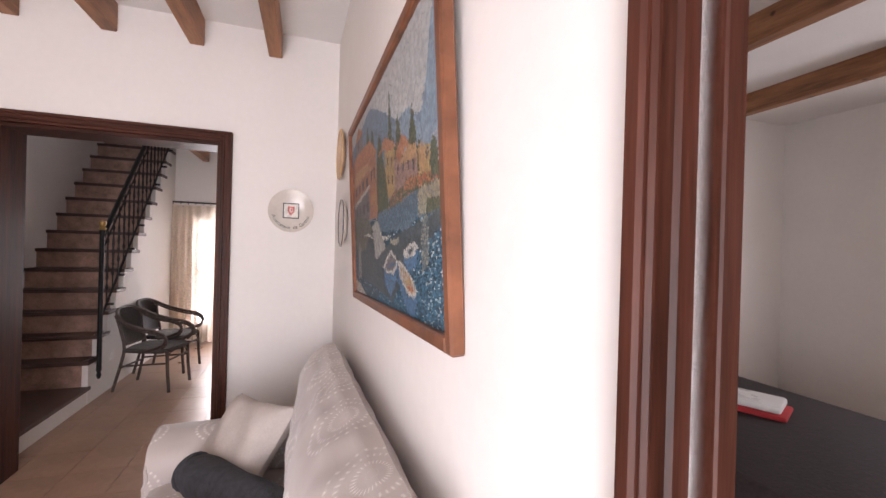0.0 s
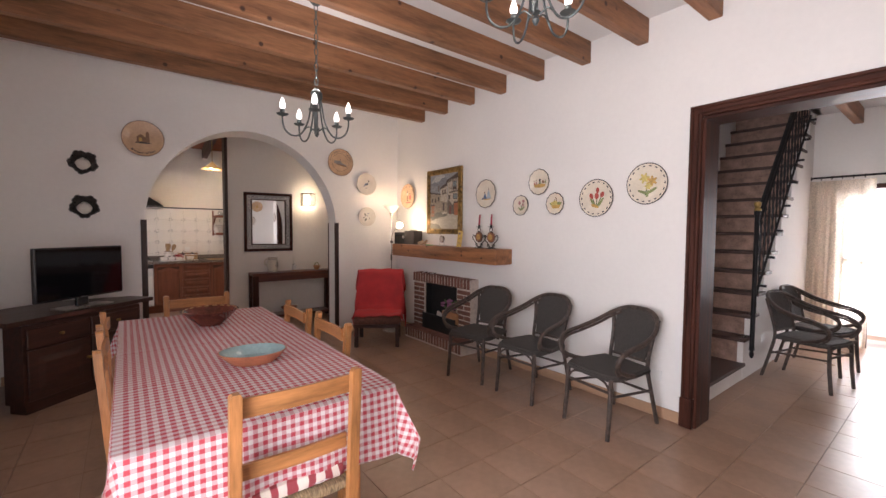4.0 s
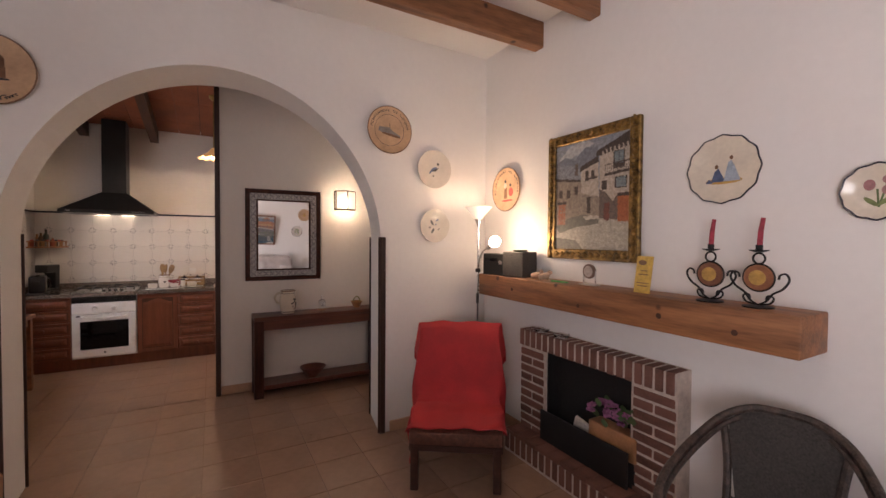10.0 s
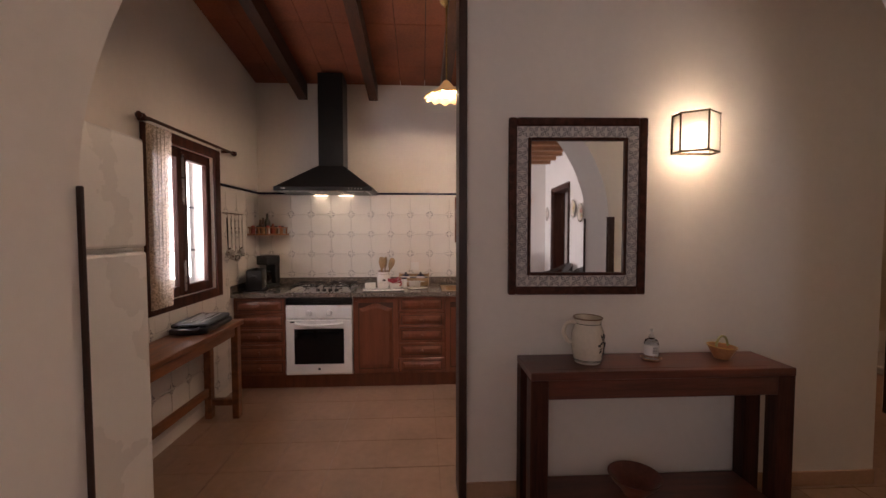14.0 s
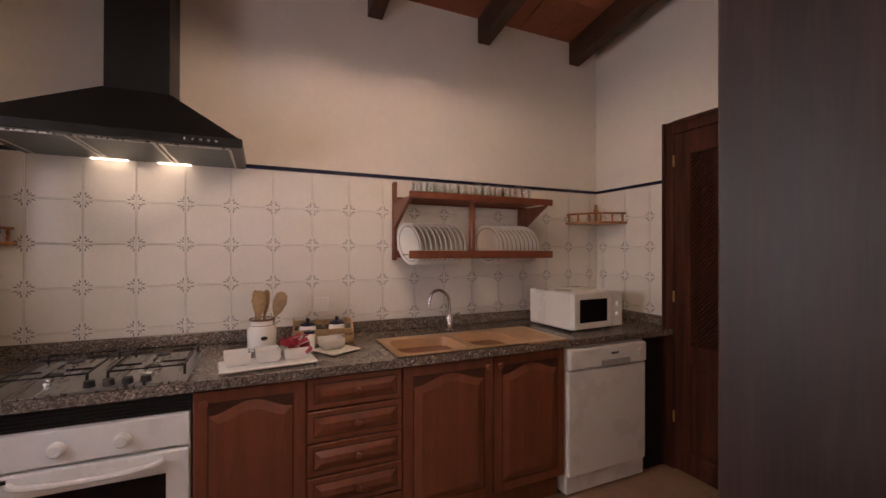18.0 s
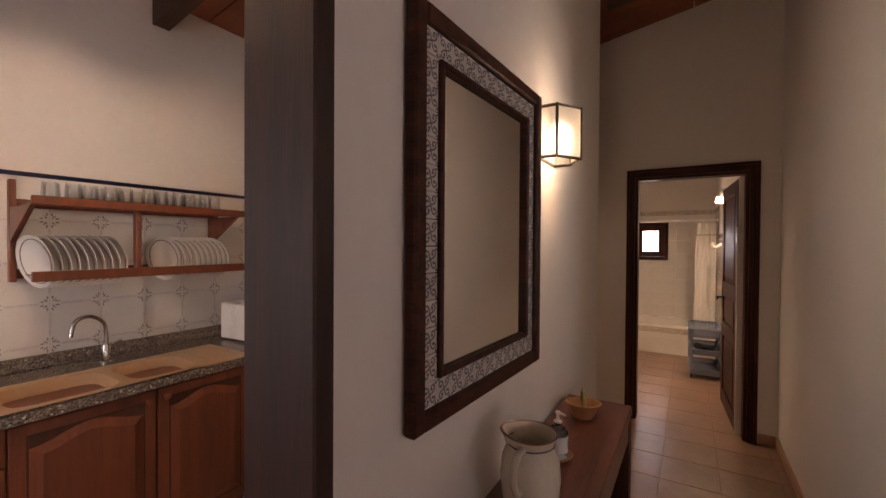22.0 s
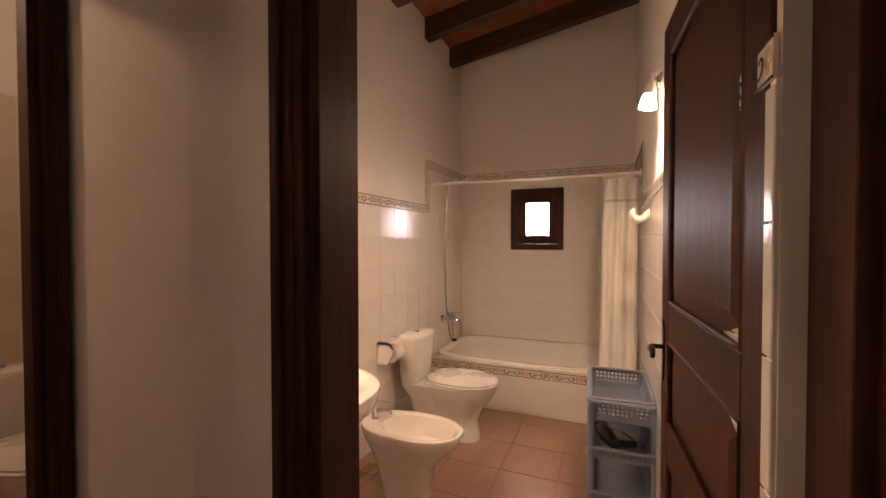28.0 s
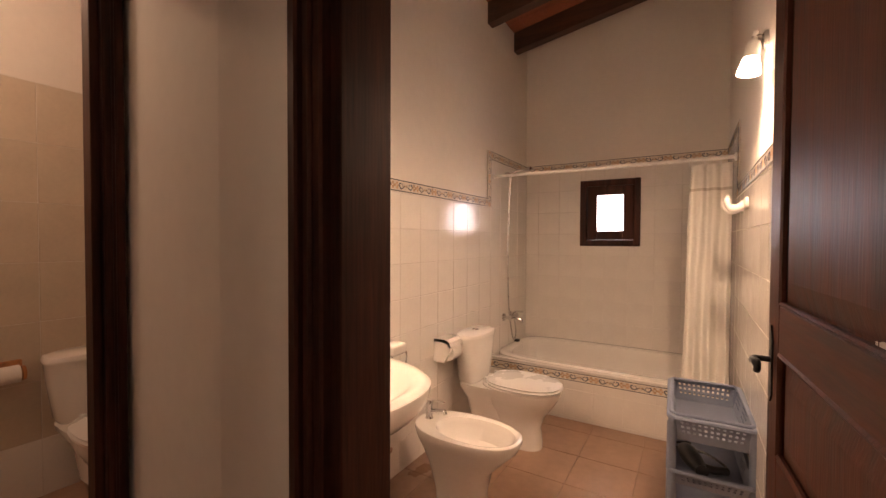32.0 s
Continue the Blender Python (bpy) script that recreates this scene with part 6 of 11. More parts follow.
# moored boats: far dinghy, then three blue ones
layer([(0.46, 0.34), (0.50, 0.295), (0.56, 0.285), (0.62, 0.30), (0.56, 0.305), (0.50, 0.31)], CREAM_P, -15, 0.9)
layer([(0.59, 0.29), (0.61, 0.265), (0.665, 0.258), (0.695, 0.29), (0.64, 0.283)], SUNQUAY_P, 5, 0.9)
for hull, gunwale, well, warm in (
        ([(0.505, 0.165), (0.52, 0.095), (0.58, 0.04), (0.655, 0.12), (0.668, 0.185), (0.60, 0.15)], [(0.503, 0.168), (0.55, 0.215), (0.605, 0.242), (0.65, 0.215), (0.668, 0.182), (0.63, 0.145), (0.55, 0.14)], [(0.525, 0.168), (0.56, 0.205), (0.605, 0.225), (0.645, 0.20), (0.65, 0.183), (0.62, 0.16), (0.56, 0.155)], 0),
        ([(0.664, 0.19), (0.668, 0.11), (0.73, 0.018), (0.795, -0.01), (0.824, 0.095), (0.75, 0.07)], [(0.664, 0.20), (0.70, 0.197), (0.765, 0.155), (0.826, 0.098), (0.80, 0.068), (0.74, 0.075), (0.68, 0.14)], [(0.68, 0.185), (0.70, 0.183), (0.76, 0.143), (0.808, 0.10), (0.79, 0.082), (0.745, 0.09), (0.695, 0.14)], 1),
        ([(0.716, 0.23), (0.724, 0.19), (0.765, 0.158), (0.824, 0.185), (0.832, 0.245), (0.77, 0.21)], [(0.714, 0.228), (0.76, 0.255), (0.81, 0.268), (0.833, 0.245), (0.80, 0.215), (0.74, 0.205)], [(0.745, 0.228), (0.78, 0.245), (0.81, 0.248), (0.80, 0.228), (0.765, 0.218)], 2)):
    layer(hull, HULL_P, 60, 1.0)
    layer(gunwale, CREAM_P, 30, 0.8)
    layer(well, [SHADE_P, [(0.52, 0.40, 0.22), (0.50, 0.20, 0.08), (0.46, 0.45, 0.42)], [(0.26, 0.33, 0.37), (0.20, 0.27, 0.31)]][warm], 20, 0.8)
layer([(0.56, 0.178), (0.64, 0.192), (0.64, 0.180), (0.56, 0.166)], HULL_P, 8, 0.8)
layer([(0.725, 0.125), (0.775, 0.135), (0.785, 0.120), (0.735, 0.108)], YELLOW_P, 8, 0.8)
layer([(0.755, 0.10), (0.785, 0.108), (0.80, 0.095), (0.765, 0.085)], FLOWER_P[:2], 8, 0.8)
layer(ellipse(0.78, 0.232, 0.012, 0.010), DEEP_P, 8, 0.7)


def seascape(u, v, rnd):
    """A lakeside village: hills and sky, houses on a quay, dark water with blue boats."""
    a, b = u + rnd.uniform(-0.004, 0.004), v + rnd.uniform(-0.005, 0.005)
    for outline, palette, angle, length in reversed(HARBOUR):
        if inside(outline, a, b):
            return tuple(0.05 + 0.86 * c for c in rnd.choice(palette)), angle, length
    if v > 0.43 or (v > 0.36 and u > 0.98):
        return rnd.choice(SKY_P), 20, 1.5
    if rnd.random() < 0.05 + 0.10 * (u > 0.85):
        return rnd.choice([(0.40, 0.46, 0.48), (0.22, 0.34, 0.40)]), 4, 1.7
    return rnd.choice([(0.03, 0.085, 0.14), (0.04, 0.13, 0.20), (0.025, 0.06, 0.09), (0.06, 0.18, 0.26)] if u + (0.35 - v) > 0.75 else [(0.025, 0.055, 0.08), (0.03, 0.075, 0.11), (0.045, 0.11, 0.16)]), 3, 1.7


VILLAGE = []


def area_of(outline, palette, angle=80, length=1.0):
    layer(outline, palette, angle, length, VILLAGE)


PALE_STONE = [(0.52, 0.44, 0.36), (0.47, 0.39, 0.31), (0.56, 0.48, 0.40)]
BROWN_STONE = [(0.30, 0.24, 0.18), (0.26, 0.20, 0.15), (0.34, 0.28, 0.22)]
SHADOW_STONE = [(0.15, 0.11, 0.09), (0.18, 0.13, 0.10), (0.12, 0.09, 0.075)]
EAVE = [(0.055, 0.038, 0.030), (0.075, 0.05, 0.04)]
SLATE = [(0.24, 0.25, 0.27), (0.31, 0.32, 0.34), (0.19, 0.20, 0.22)]
SUNLIT = [(0.50, 0.45, 0.36), (0.45, 0.40, 0.32), (0.40, 0.36, 0.29)]
LANE_SHADE = [(0.16, 0.15, 0.12), (0.19, 0.17, 0.13), (0.13, 0.12, 0.10)]
ORANGE = [(0.44, 0.14, 0.05), (0.36, 0.10, 0.04)]
GLASS = [(0.17, 0.22, 0.24), (0.25, 0.30, 0.31)]
CLOUD = [(0.52, 0.51, 0.50), (0.46, 0.46, 0.46)]
STORM = [(0.22, 0.235, 0.26), (0.19, 0.20, 0.23)]
area_of([(0.05, 0.86), (0.20, 0.97), (0.42, 1.0), (0.56, 0.96), (0.40, 0.90), (0.22, 0.86)], CLOUD, 20, 1.4)
area_of([(0.0, 0.84), (0.16, 0.88), (0.28, 0.84), (0.44, 0.94), (0.60, 0.92), (0.62, 0.80), (0.30, 0.74), (0.0, 0.76)], STORM, 20, 1.4)
area_of([(0.0, 0.0), (0.0, 0.33), (0.64, 0.34), (1.0, 0.26), (1.0, 0.0)], SUNLIT, 5, 1.6)
area_of([(0.0, 0.23), (0.0, 0.30), (0.49, 0.33), (0.62, 0.28), (0.63, 0.235), (0.31, 0.205), (0.06, 0.15)], LANE_SHADE, 6, 1.5)
area_of([(0.0, 0.0), (0.0, 0.11), (0.31, 0.085), (0.42, 0.0)], LANE_SHADE, 6, 1.5)
area_of([(0.40, 0.30), (0.62, 0.32), (0.63, 0.28), (0.46, 0.27)], PALE_STONE, 4, 1.3)
area_of([(0.0, 0.21), (0.0, 0.70), (0.40, 0.66), (0.40, 0.32), (0.20, 0.29)], BROWN_STONE, 82)
area_of([(0.0, 0.66), (0.40, 0.625), (0.40, 0.655), (0.0, 0.70)], EAVE, 4)
area_of([(0.0, 0.69), (0.0, 0.82), (0.31, 0.785), (0.40, 0.645)], SLATE, -15, 1.3)
area_of(rect(0.29, 0.335, 0.69, 0.80), SHADOW_STONE)
for x, z in ((0.08, 0.53), (0.20, 0.525), (0.31, 0.55)):
    area_of(rect(x - 0.028, x + 0.028, z - 0.04, z + 0.04), EAVE, 90, 0.7)
area_of(rect(0.045, 0.155, 0.235, 0.43), ORANGE + BROWN_STONE[:1], 90)
area_of(rect(0.03, 0.17, 0.43, 0.455), EAVE, 2)
area_of([(0.38, 0.32), (0.38, 0.74), (0.61, 0.80), (0.635, 0.30)], PALE_STONE, 84)
area_of([(0.38, 0.32), (0.385, 0.52), (0.63, 0.47), (0.635, 0.30)], BROWN_STONE, 84)
area_of([(0.36, 0.72), (0.365, 0.765), (0.61, 0.84), (0.62, 0.785)], EAVE, 20)
for x in (0.46, 0.54):
    area_of(rect(x - 0.022, x + 0.022, 0.64, 0.72), EAVE, 90, 0.7)
area_of([(0.43, 0.625), (0.60, 0.64), (0.60, 0.665), (0.43, 0.65)], EAVE, 6, 0.8)
area_of(rect(0.465, 0.515, 0.33, 0.48), EAVE, 90, 0.8)
area_of([(0.63, 0.28), (0.63, 0.85), (1.0, 0.90), (1.0, 0.26)], PALE_STONE, 84)
area_of([(0.63, 0.28), (0.63, 0.54), (0.72, 0.50), (0.80, 0.42), (0.86, 0.49), (1.0, 0.49), (1.0, 0.25)], SHADOW_STONE, 84)
area_of([(0.57, 0.845), (0.60, 0.885), (1.0, 1.0), (1.0, 0.875), (0.64, 0.835)], EAVE, 30)
for k in range(7):
    area_of([(0.66 + 0.05 * k, 0.828 + 0.006 * k), (0.685 + 0.05 * k, 0.832 + 0.006 * k), (0.672 + 0.05 * k, 0.875 + 0.006 * k), (0.655 + 0.05 * k, 0.87 + 0.006 * k)], PALE_STONE, 84, 0.7)
area_of(rect(0.80, 0.935, 0.70, 0.85), EAVE, 90, 0.8)
area_of(rect(0.815, 0.92, 0.74, 0.845), GLASS, 90, 0.8)
area_of(rect(0.863, 0.872, 0.73, 0.85), EAVE, 90, 0.6)
area_of([(0.69, 0.645), (1.0, 0.66), (1.0, 0.685), (0.69, 0.668)], EAVE, 3)
for k in range(12):
    area_of(rect(0.70 + 0.025 * k, 0.706 + 0.025 * k, 0.66, 0.745), EAVE, 90, 0.6)
area_of([(0.69, 0.735), (1.0, 0.75), (1.0, 0.76), (0.69, 0.745)], EAVE, 3, 0.7)
area_of(rect(0.82, 0.965, 0.53, 0.63), EAVE, 90, 0.8)
area_of(rect(0.835, 0.95, 0.54, 0.622), GLASS, 90, 0.8)
area_of(rect(0.66, 0.725, 0.53, 0.61), EAVE, 90, 0.8)
area_of(rect(0.69, 0.76, 0.26, 0.41), [(0.20, 0.06, 0.04), (0.15, 0.05, 0.035)], 90)
area_of(rect(0.86, 1.0, 0.245, 0.46), ORANGE, 90)
area_of(rect(0.86, 1.0, 0.46, 0.485), EAVE, 2)


def village(u, v, rnd):
    """A village street: slate-roofed house, balconied stone houses, sunlit lane under a cloudy sky."""
    a, b = u + rnd.uniform(-0.004, 0.004), v + rnd.uniform(-0.004, 0.004)
    for outline, palette, angle, length in reversed(VILLAGE):
        if inside(outline, a, b):
            return rnd.choice(palette), angle, length
    return rnd.choice([(0.29, 0.31, 0.34), (0.33, 0.345, 0.37), (0.26, 0.28, 0.31)]), 25, 1.4


def framed(name, label, w, h, fw, at, colour, nu, nv, seed, fm, ornate=False):
    th = thing(name, label, "painting", at)
    part("backing", box(-w / 2 + 0.01, w / 2 - 0.01, 0.0, 0.012, 0.01, h - 0.01), paint((0.25, 0.2, 0.15), 0.8), th)
    for n, r in (("frame_side", (-w / 2, -w / 2 + fw, 0, h)), ("frame_side", (w / 2 - fw, w / 2, 0, h)), ("frame_rail", (-w / 2 + fw, w / 2 - fw, 0, fw)), ("frame_rail", (-w / 2 + fw, w / 2 - fw, h - fw, h))):
        f = part(n, box(r[0], r[1], -0.018, 0.014, r[2], r[3], 0.005), fm, th)
        if ornate:
            bm = bmesh.new()
            along_x = r[1] - r[0] > r[3] - r[2]
            ln = (r[1] - r[0]) if along_x else (r[3] - r[2])
            cnt = int(ln / 0.045)
            for k in range(cnt):
                t = (k + 0.5) / cnt
                x, z = (r[0] + ln * t, (r[2] + r[3]) / 2) if along_x else ((r[0] + r[1]) / 2, r[2] + ln * t)
                lathe([(0.02, -0.004), (0.016, 0.007), (0.008, 0.010), (0, 0.006)], 8, bm=bm, m=pose(x, -0.018, z, 90, 0, 0))
                lathe([(0.007, 0), (0.006, 0.008), (0, 0.010)], 6, bm=bm, m=pose(x + (0.022 if along_x else 0), -0.018, z + (0 if along_x else 0.022), 90, 0, 0))
            part("carving", bm, fm, f, smooth=True)
    canvas(th, w - 2 * fw, h - 2 * fw, colour, nu, nv, seed, pose(0, -0.001, fw))
    return th


GOLD = mat("antique_gold_frame", (0.30, 0.18, 0.055), 0.38, metal=0.75, var=0.45, scale=25, bump=0.1)
REDWOOD = mat("red_brown_frame", (0.20, 0.075, 0.035), 0.45, var=0.25, scale=5, fine=20, bump=0.03)
framed("village_painting", "oil painting of a village street in an ornate gold frame", 0.72, 0.84, 0.068, pose(-3.575, 4.182, 1.40, 0, 0, 0), village, 150, 176, 3, GOLD, True)
framed("harbour_painting", "large harbour painting with blue boats in a thin brown frame", 1.275, 0.79, 0.034, pose(1.478, 2.293, 1.352, 3, -2.0, -88.2), seascape, 270, 176, 7, REDWOOD)
framed("small_landscape", "narrow landscape painting in a worn gold frame on the window wall", 0.50, 0.60, 0.05, pose(-4.25, -0.008, 1.46, 0, 0, 180), lambda u, v, r: ((r.choice([(0.30, 0.20, 0.10), (0.20, 0.12, 0.06), (0.34, 0.28, 0.20)]) if v < 0.6 else r.choice([(0.34, 0.32, 0.28), (0.26, 0.22, 0.16)])), 80, 1.0), 26, 34, 4, GOLD)

# ---- sofa ----
def ring_cloth(name, ground, thread):
    """Cover woven with wide dashed rings, one inside another, laid out along the cloth."""
    m, n, l, p = shader(name)
    def math_node(op, a, b=None):
        q = n.new("ShaderNodeMath")
        q.operation = op
        for k, v in enumerate((a, b)):
            if isinstance(v, (int, float)):
                q.inputs[k].default_value = v
            elif v is not None:
                l.new(v, q.inputs[k])
        return q.outputs[0]
    tc, cells, gap, sep = n.new("ShaderNodeTexCoord"), n.new("ShaderNodeTexVoronoi"), n.new("ShaderNodeVectorMath"), n.new("ShaderNodeSeparateXYZ")
    cells.voronoi_dimensions = "2D"
    cells.inputs["Scale"].default_value, cells.inputs["Randomness"].default_value = 3.2, 0.28
    gap.operation = "SUBTRACT"
    l.new(tc.outputs["UV"], cells.inputs["Vector"])
    l.new(tc.outputs["UV"], gap.inputs[0])
    l.new(cells.outputs["Position"], gap.inputs[1])
    l.new(gap.outputs[0], sep.inputs[0])
    far = math_node("SQRT", math_node("ADD", math_node("MULTIPLY", sep.outputs[0], sep.outputs[0]), math_node("MULTIPLY", sep.outputs[1], sep.outputs[1])))
    angle = math_node("ARCTAN2", sep.outputs[1], sep.outputs[0])
    rings = math_node("SINE", math_node("MULTIPLY", far, 2 * math.pi / 0.034))
    dashes = math_node("SINE", math_node("MULTIPLY", angle, 30.0))
    both = math_node("MULTIPLY", math_node("MAXIMUM", rings, 0.0), math_node("ADD", math_node("MAXIMUM", dashes, 0.0), 0.12))
    shown = math_node("MULTIPLY", both, math_node("MULTIPLY", math_node("LESS_THAN", far, 0.119), math_node("GREATER_THAN", far, 0.014)))
    weave, wear = n.new("ShaderNodeTexNoise"), n.new("ShaderNodeTexNoise")
    weave.inputs["Scale"].default_value, wear.inputs["Scale"].default_value = 240, 7
    l.new(tc.outputs["Object"], weave.inputs["Vector"])
    l.new(tc.outputs["Object"], wear.inputs["Vector"])
    amount = math_node("MULTIPLY", math_node("MULTIPLY", shown, math_node("ADD", weave.outputs["Fac"], 0.35)), math_node("ADD", wear.outputs["Fac"], 0.3))
    mix, shade = n.new("ShaderNodeMix"), n.new("ShaderNodeMix")
    mix.data_type = shade.data_type = "RGBA"
    shade.inputs[6].default_value, shade.inputs[7].default_value = (*[c * 0.9 for c in ground], 1), (*[c * 1.08 for c in ground], 1)
    l.new(wear.outputs["Fac"], shade.inputs[0])
    l.new(amount, mix.inputs[0])
    l.new(shade.outputs[2], mix.inputs[6])
    mix.inputs[7].default_value = (*thread, 1)
    l.new(mix.outputs[2], p.inputs["Base Color"])
    p.inputs["Roughness"].default_value, p.inputs["Sheen Weight"].default_value = 0.6, 0.25
    height, bp = math_node("ADD", math_node("MULTIPLY", weave.outputs["Fac"], 0.35), shown), n.new("ShaderNodeBump")
    bp.inputs["Strength"].default_value, bp.inputs["Distance"].default_value = 0.25, 0.003
    l.new(height, bp.inputs["Height"])
    l.new(bp.outputs[0], p.inputs["Normal"])
    return m


JACQ = ring_cloth("cream_jacquard_rings", (0.47, 0.415, 0.385), (0.84, 0.80, 0.76))


def along(profile):
    """Length run along a profile at each share of its points."""
    total = [0.0]
    for a, b in zip(profile, profile[1:]):
        total.append(total[-1] + math.dist(a, b))
    def at(v):
        k = v * (len(profile) - 1)
        i = min(int(k), len(profile) - 2)
        return total[i] + (total[i + 1] - total[i]) * (k - i)
    return at


sofa = thing("sofa", "cream sofa under a loose ring-patterned jacquard cover", "sofa")
SY0, SY1 = 1.50, 3.56


def wrinkle(p, s=1.0):
    return s * (0.014 * noise.noise(Vector(p) * 4.0) + 0.007 * noise.noise(Vector(p) * 11.0))


BACK_PROFILE = [(1.17, 0.40), (1.19, 0.50), (1.20, 0.62), (1.215, 0.77), (1.235, 0.90), (1.265, 0.99), (1.315, 1.04), (1.37, 1.045), (1.415, 0.99), (1.43, 0.6), (1.43, 0.0)]


def sofa_back(u, v):
    k = v * (len(BACK_PROFILE) - 1)
    i = min(int(k), len(BACK_PROFILE) - 2)
    f = k - i
    x = BACK_PROFILE[i][0] * (1 - f) + BACK_PROFILE[i + 1][0] * f
    z = BACK_PROFILE[i][1] * (1 - f) + BACK_PROFILE[i + 1][1] * f
    y = SY0 + (SY1 - 0.20 - SY0) * u
    x += 0.03 * (SY1 - y) * min(1, max(0, (v - 0.3) / 0.3))
    z += 0.05 * (1 - u) * min(1, max(0, (v - 0.15) / 0.3)) * (v < 0.85)
    belly = math.sin(math.pi * min(1, v / 0.55)) * (0.6 + 0.4 * math.sin(math.pi * u))
    x -= 0.035 * belly
    end = max(0, (u - 0.92) / 0.08)
    z -= 0.10 * end * end * (v > 0.2)
    w = wrinkle((x, y, z))
    fold = 0.006 * math.sin(26 * (y + 0.5 * z) + 3 * noise.noise(Vector((y * 2, z * 2, 0)))) * max(0, noise.noise(Vector((y * 1.7, z * 2.3, 5))) + 0.2)
    return (x - w - fold, y, z + w)


back_run = along(BACK_PROFILE)
part("back_cover", sheet(sofa_back, 90, 50, uv=lambda u, v: (1.86 * u, back_run(v))), JACQ, sofa, smooth=True)


def sofa_seat(u, v):
    prof = [(0.60, 0.02), (0.565, 0.18), (0.545, 0.34), (0.56, 0.405), (0.62, 0.43), (0.80, 0.435), (1.0, 0.43), (1.22, 0.42)]
    k = v * (len(prof) - 1)
    i = min(int(k), len(prof) - 2)
    f = k - i
    x = prof[i][0] * (1 - f) + prof[i + 1][0] * f
    z = prof[i][1] * (1 - f) + prof[i + 1][1] * f
    y = SY0 + (SY1 - 0.36 - SY0) * u
    w = wrinkle((x, y, z), 1.3)
    return (x - w * 0.8, y, z + w + 0.02 * abs(math.sin(2 * math.pi * u)) ** 0.5)


part("seat_cover", sheet(sofa_seat, 80, 40, uv=lambda u, v: (1.70 * u + 0.11, 1.1 * v + 3.0)), JACQ, sofa, smooth=True)


def sofa_arm(u, v):
    cy, hw = SY1 - 0.19, 0.19
    if v < 0.25:
        y, z = cy - hw, 0.1 + (0.49 - 0.1) * v / 0.25
    elif v > 0.75:
        y, z = cy + hw, 0.49 - 0.49 * (v - 0.75) / 0.25
    else:
        b = math.pi * (v - 0.25) / 0.5
        y, z = cy - hw * math.cos(b), 0.49 + 0.125 * math.sin(b)
    x = 0.535 + 0.86 * u
    z += 0.03 * u
    w = wrinkle((x, y, z), 1.2)
    return (x, y - w, z + w)


part("arm_cover", sheet(sofa_arm, 44, 36, uv=lambda u, v: (0.86 * u + 0.07, 1.3 * v + 6.02)), JACQ, sofa, smooth=True)
part("arm_front", sheet(lambda u, v: (0.532 - wrinkle((0.5, u, v * 2), 1.5), SY1 - 0.385 + 0.39 * u, 0.01 + (0.49 + 0.12 * math.sin(math.pi * u)) * v), 14, 18, 0.01), JACQ, sofa, smooth=True)
part("near_side", sheet(lambda u, v: (0.55 + 0.86 * u, SY0 + 0.005, 0.02 + v * (0.42 + 0.55 * max(0, (u - 0.55) / 0.45) ** 0.5)), 16, 12, 0.01), JACQ, sofa, smooth=True)
part("base", box(0.62, 1.38, SY0 + 0.06, SY1 - 0.06, 0.0, 0.34), paint((0.3, 0.25, 0.2), 0.9), sofa)


def pillow(name, label, w, h, d, at, m, cat="cushion"):
    def face(s):
        def fn(u, v):
            a, b = 2 * u - 1, 2 * v - 1
            q = max(0.0, (1 - a ** 4) * (1 - b ** 4)) ** 0.5
            pinch = 1 - 0.10 * (1 - a * a) * abs(b) - 0.0
            pin2 = 1 - 0.10 * (1 - b * b) * abs(a)
            return (a * w / 2 * pin2, s * d / 2 * q + 0.008 * math.sin(7 * a + 3 * b), b * h / 2 * pinch)
        return fn
    bm = sheet(face(1), 22, 22)
    sheet(face(-1), 22, 22, bm=bm)
    bmesh.ops.remove_doubles(bm, verts=bm.verts, dist=1e-4)
    bmesh.ops.recalc_face_normals(bm, faces=bm.faces)
    return solid(name, bm, m, label, cat, smooth=True, at=at)


pillow("cushion", "plump cream cushion leaning in the sofa corner", 0.50, 0.44, 0.17, pose(0.955, 3.135, 0.605, -40, -5, -52), PILLOW_CLOTH)


def rolled(name, at, length, r, label):
    def fn(u, v):
        a = 2 * math.pi * v * 1.0
        rr = r * (1 + 0.06 * math.sin(3 * a + 5 * u) + 0.05 * noise.noise(Vector((u * 5, v * 3, 1)))) * (1 - 0.25 * abs(2 * u - 1) ** 8)
        return ((u - 0.5) * length, rr * math.cos(a), rr * math.sin(a) * 0.92)
    bm = sheet(fn, 30, 28)
    bmesh.ops.remove_doubles(bm, verts=bm.verts, dist=1e-4)
    th = solid(name, bm, GREY_CLOTH, label, "blanket", smooth=True, at=at, group="rolled blankets")
    for s in (-1, 1):
        for k in range(3):
            part("coil", tube([(s * (length / 2 - 0.004 + 0.003 * k), r * (0.8 - 0.26 * k) * math.cos(t), r * (0.74 - 0.24 * k) * math.sin(t)) for t in (2 * math.pi * i / 16 for i in range(16))], 0.011, 6, closed=True), GREY_CLOTH, th, smooth=True)
        part("end_fold", lathe([(r * 0.72, 0), (0, 0.004)], 16, m=pose(s * (length / 2 - 0.012), 0, 0, 0, 90 * s, 0)), GREY_CLOTH, th, smooth=True)
    return th


rolled("rolled_blanket", pose(0.965, 2.81, 0.542, 0, 2, -47), 0.58, 0.098, "charcoal fleece blanket rolled up on the sofa seat")
rolled("rolled_blanket", pose(0.935, 2.30, 0.542, 0, 2, -41), 0.58, 0.098, "second charcoal fleece blanket rolled up on the sofa seat")


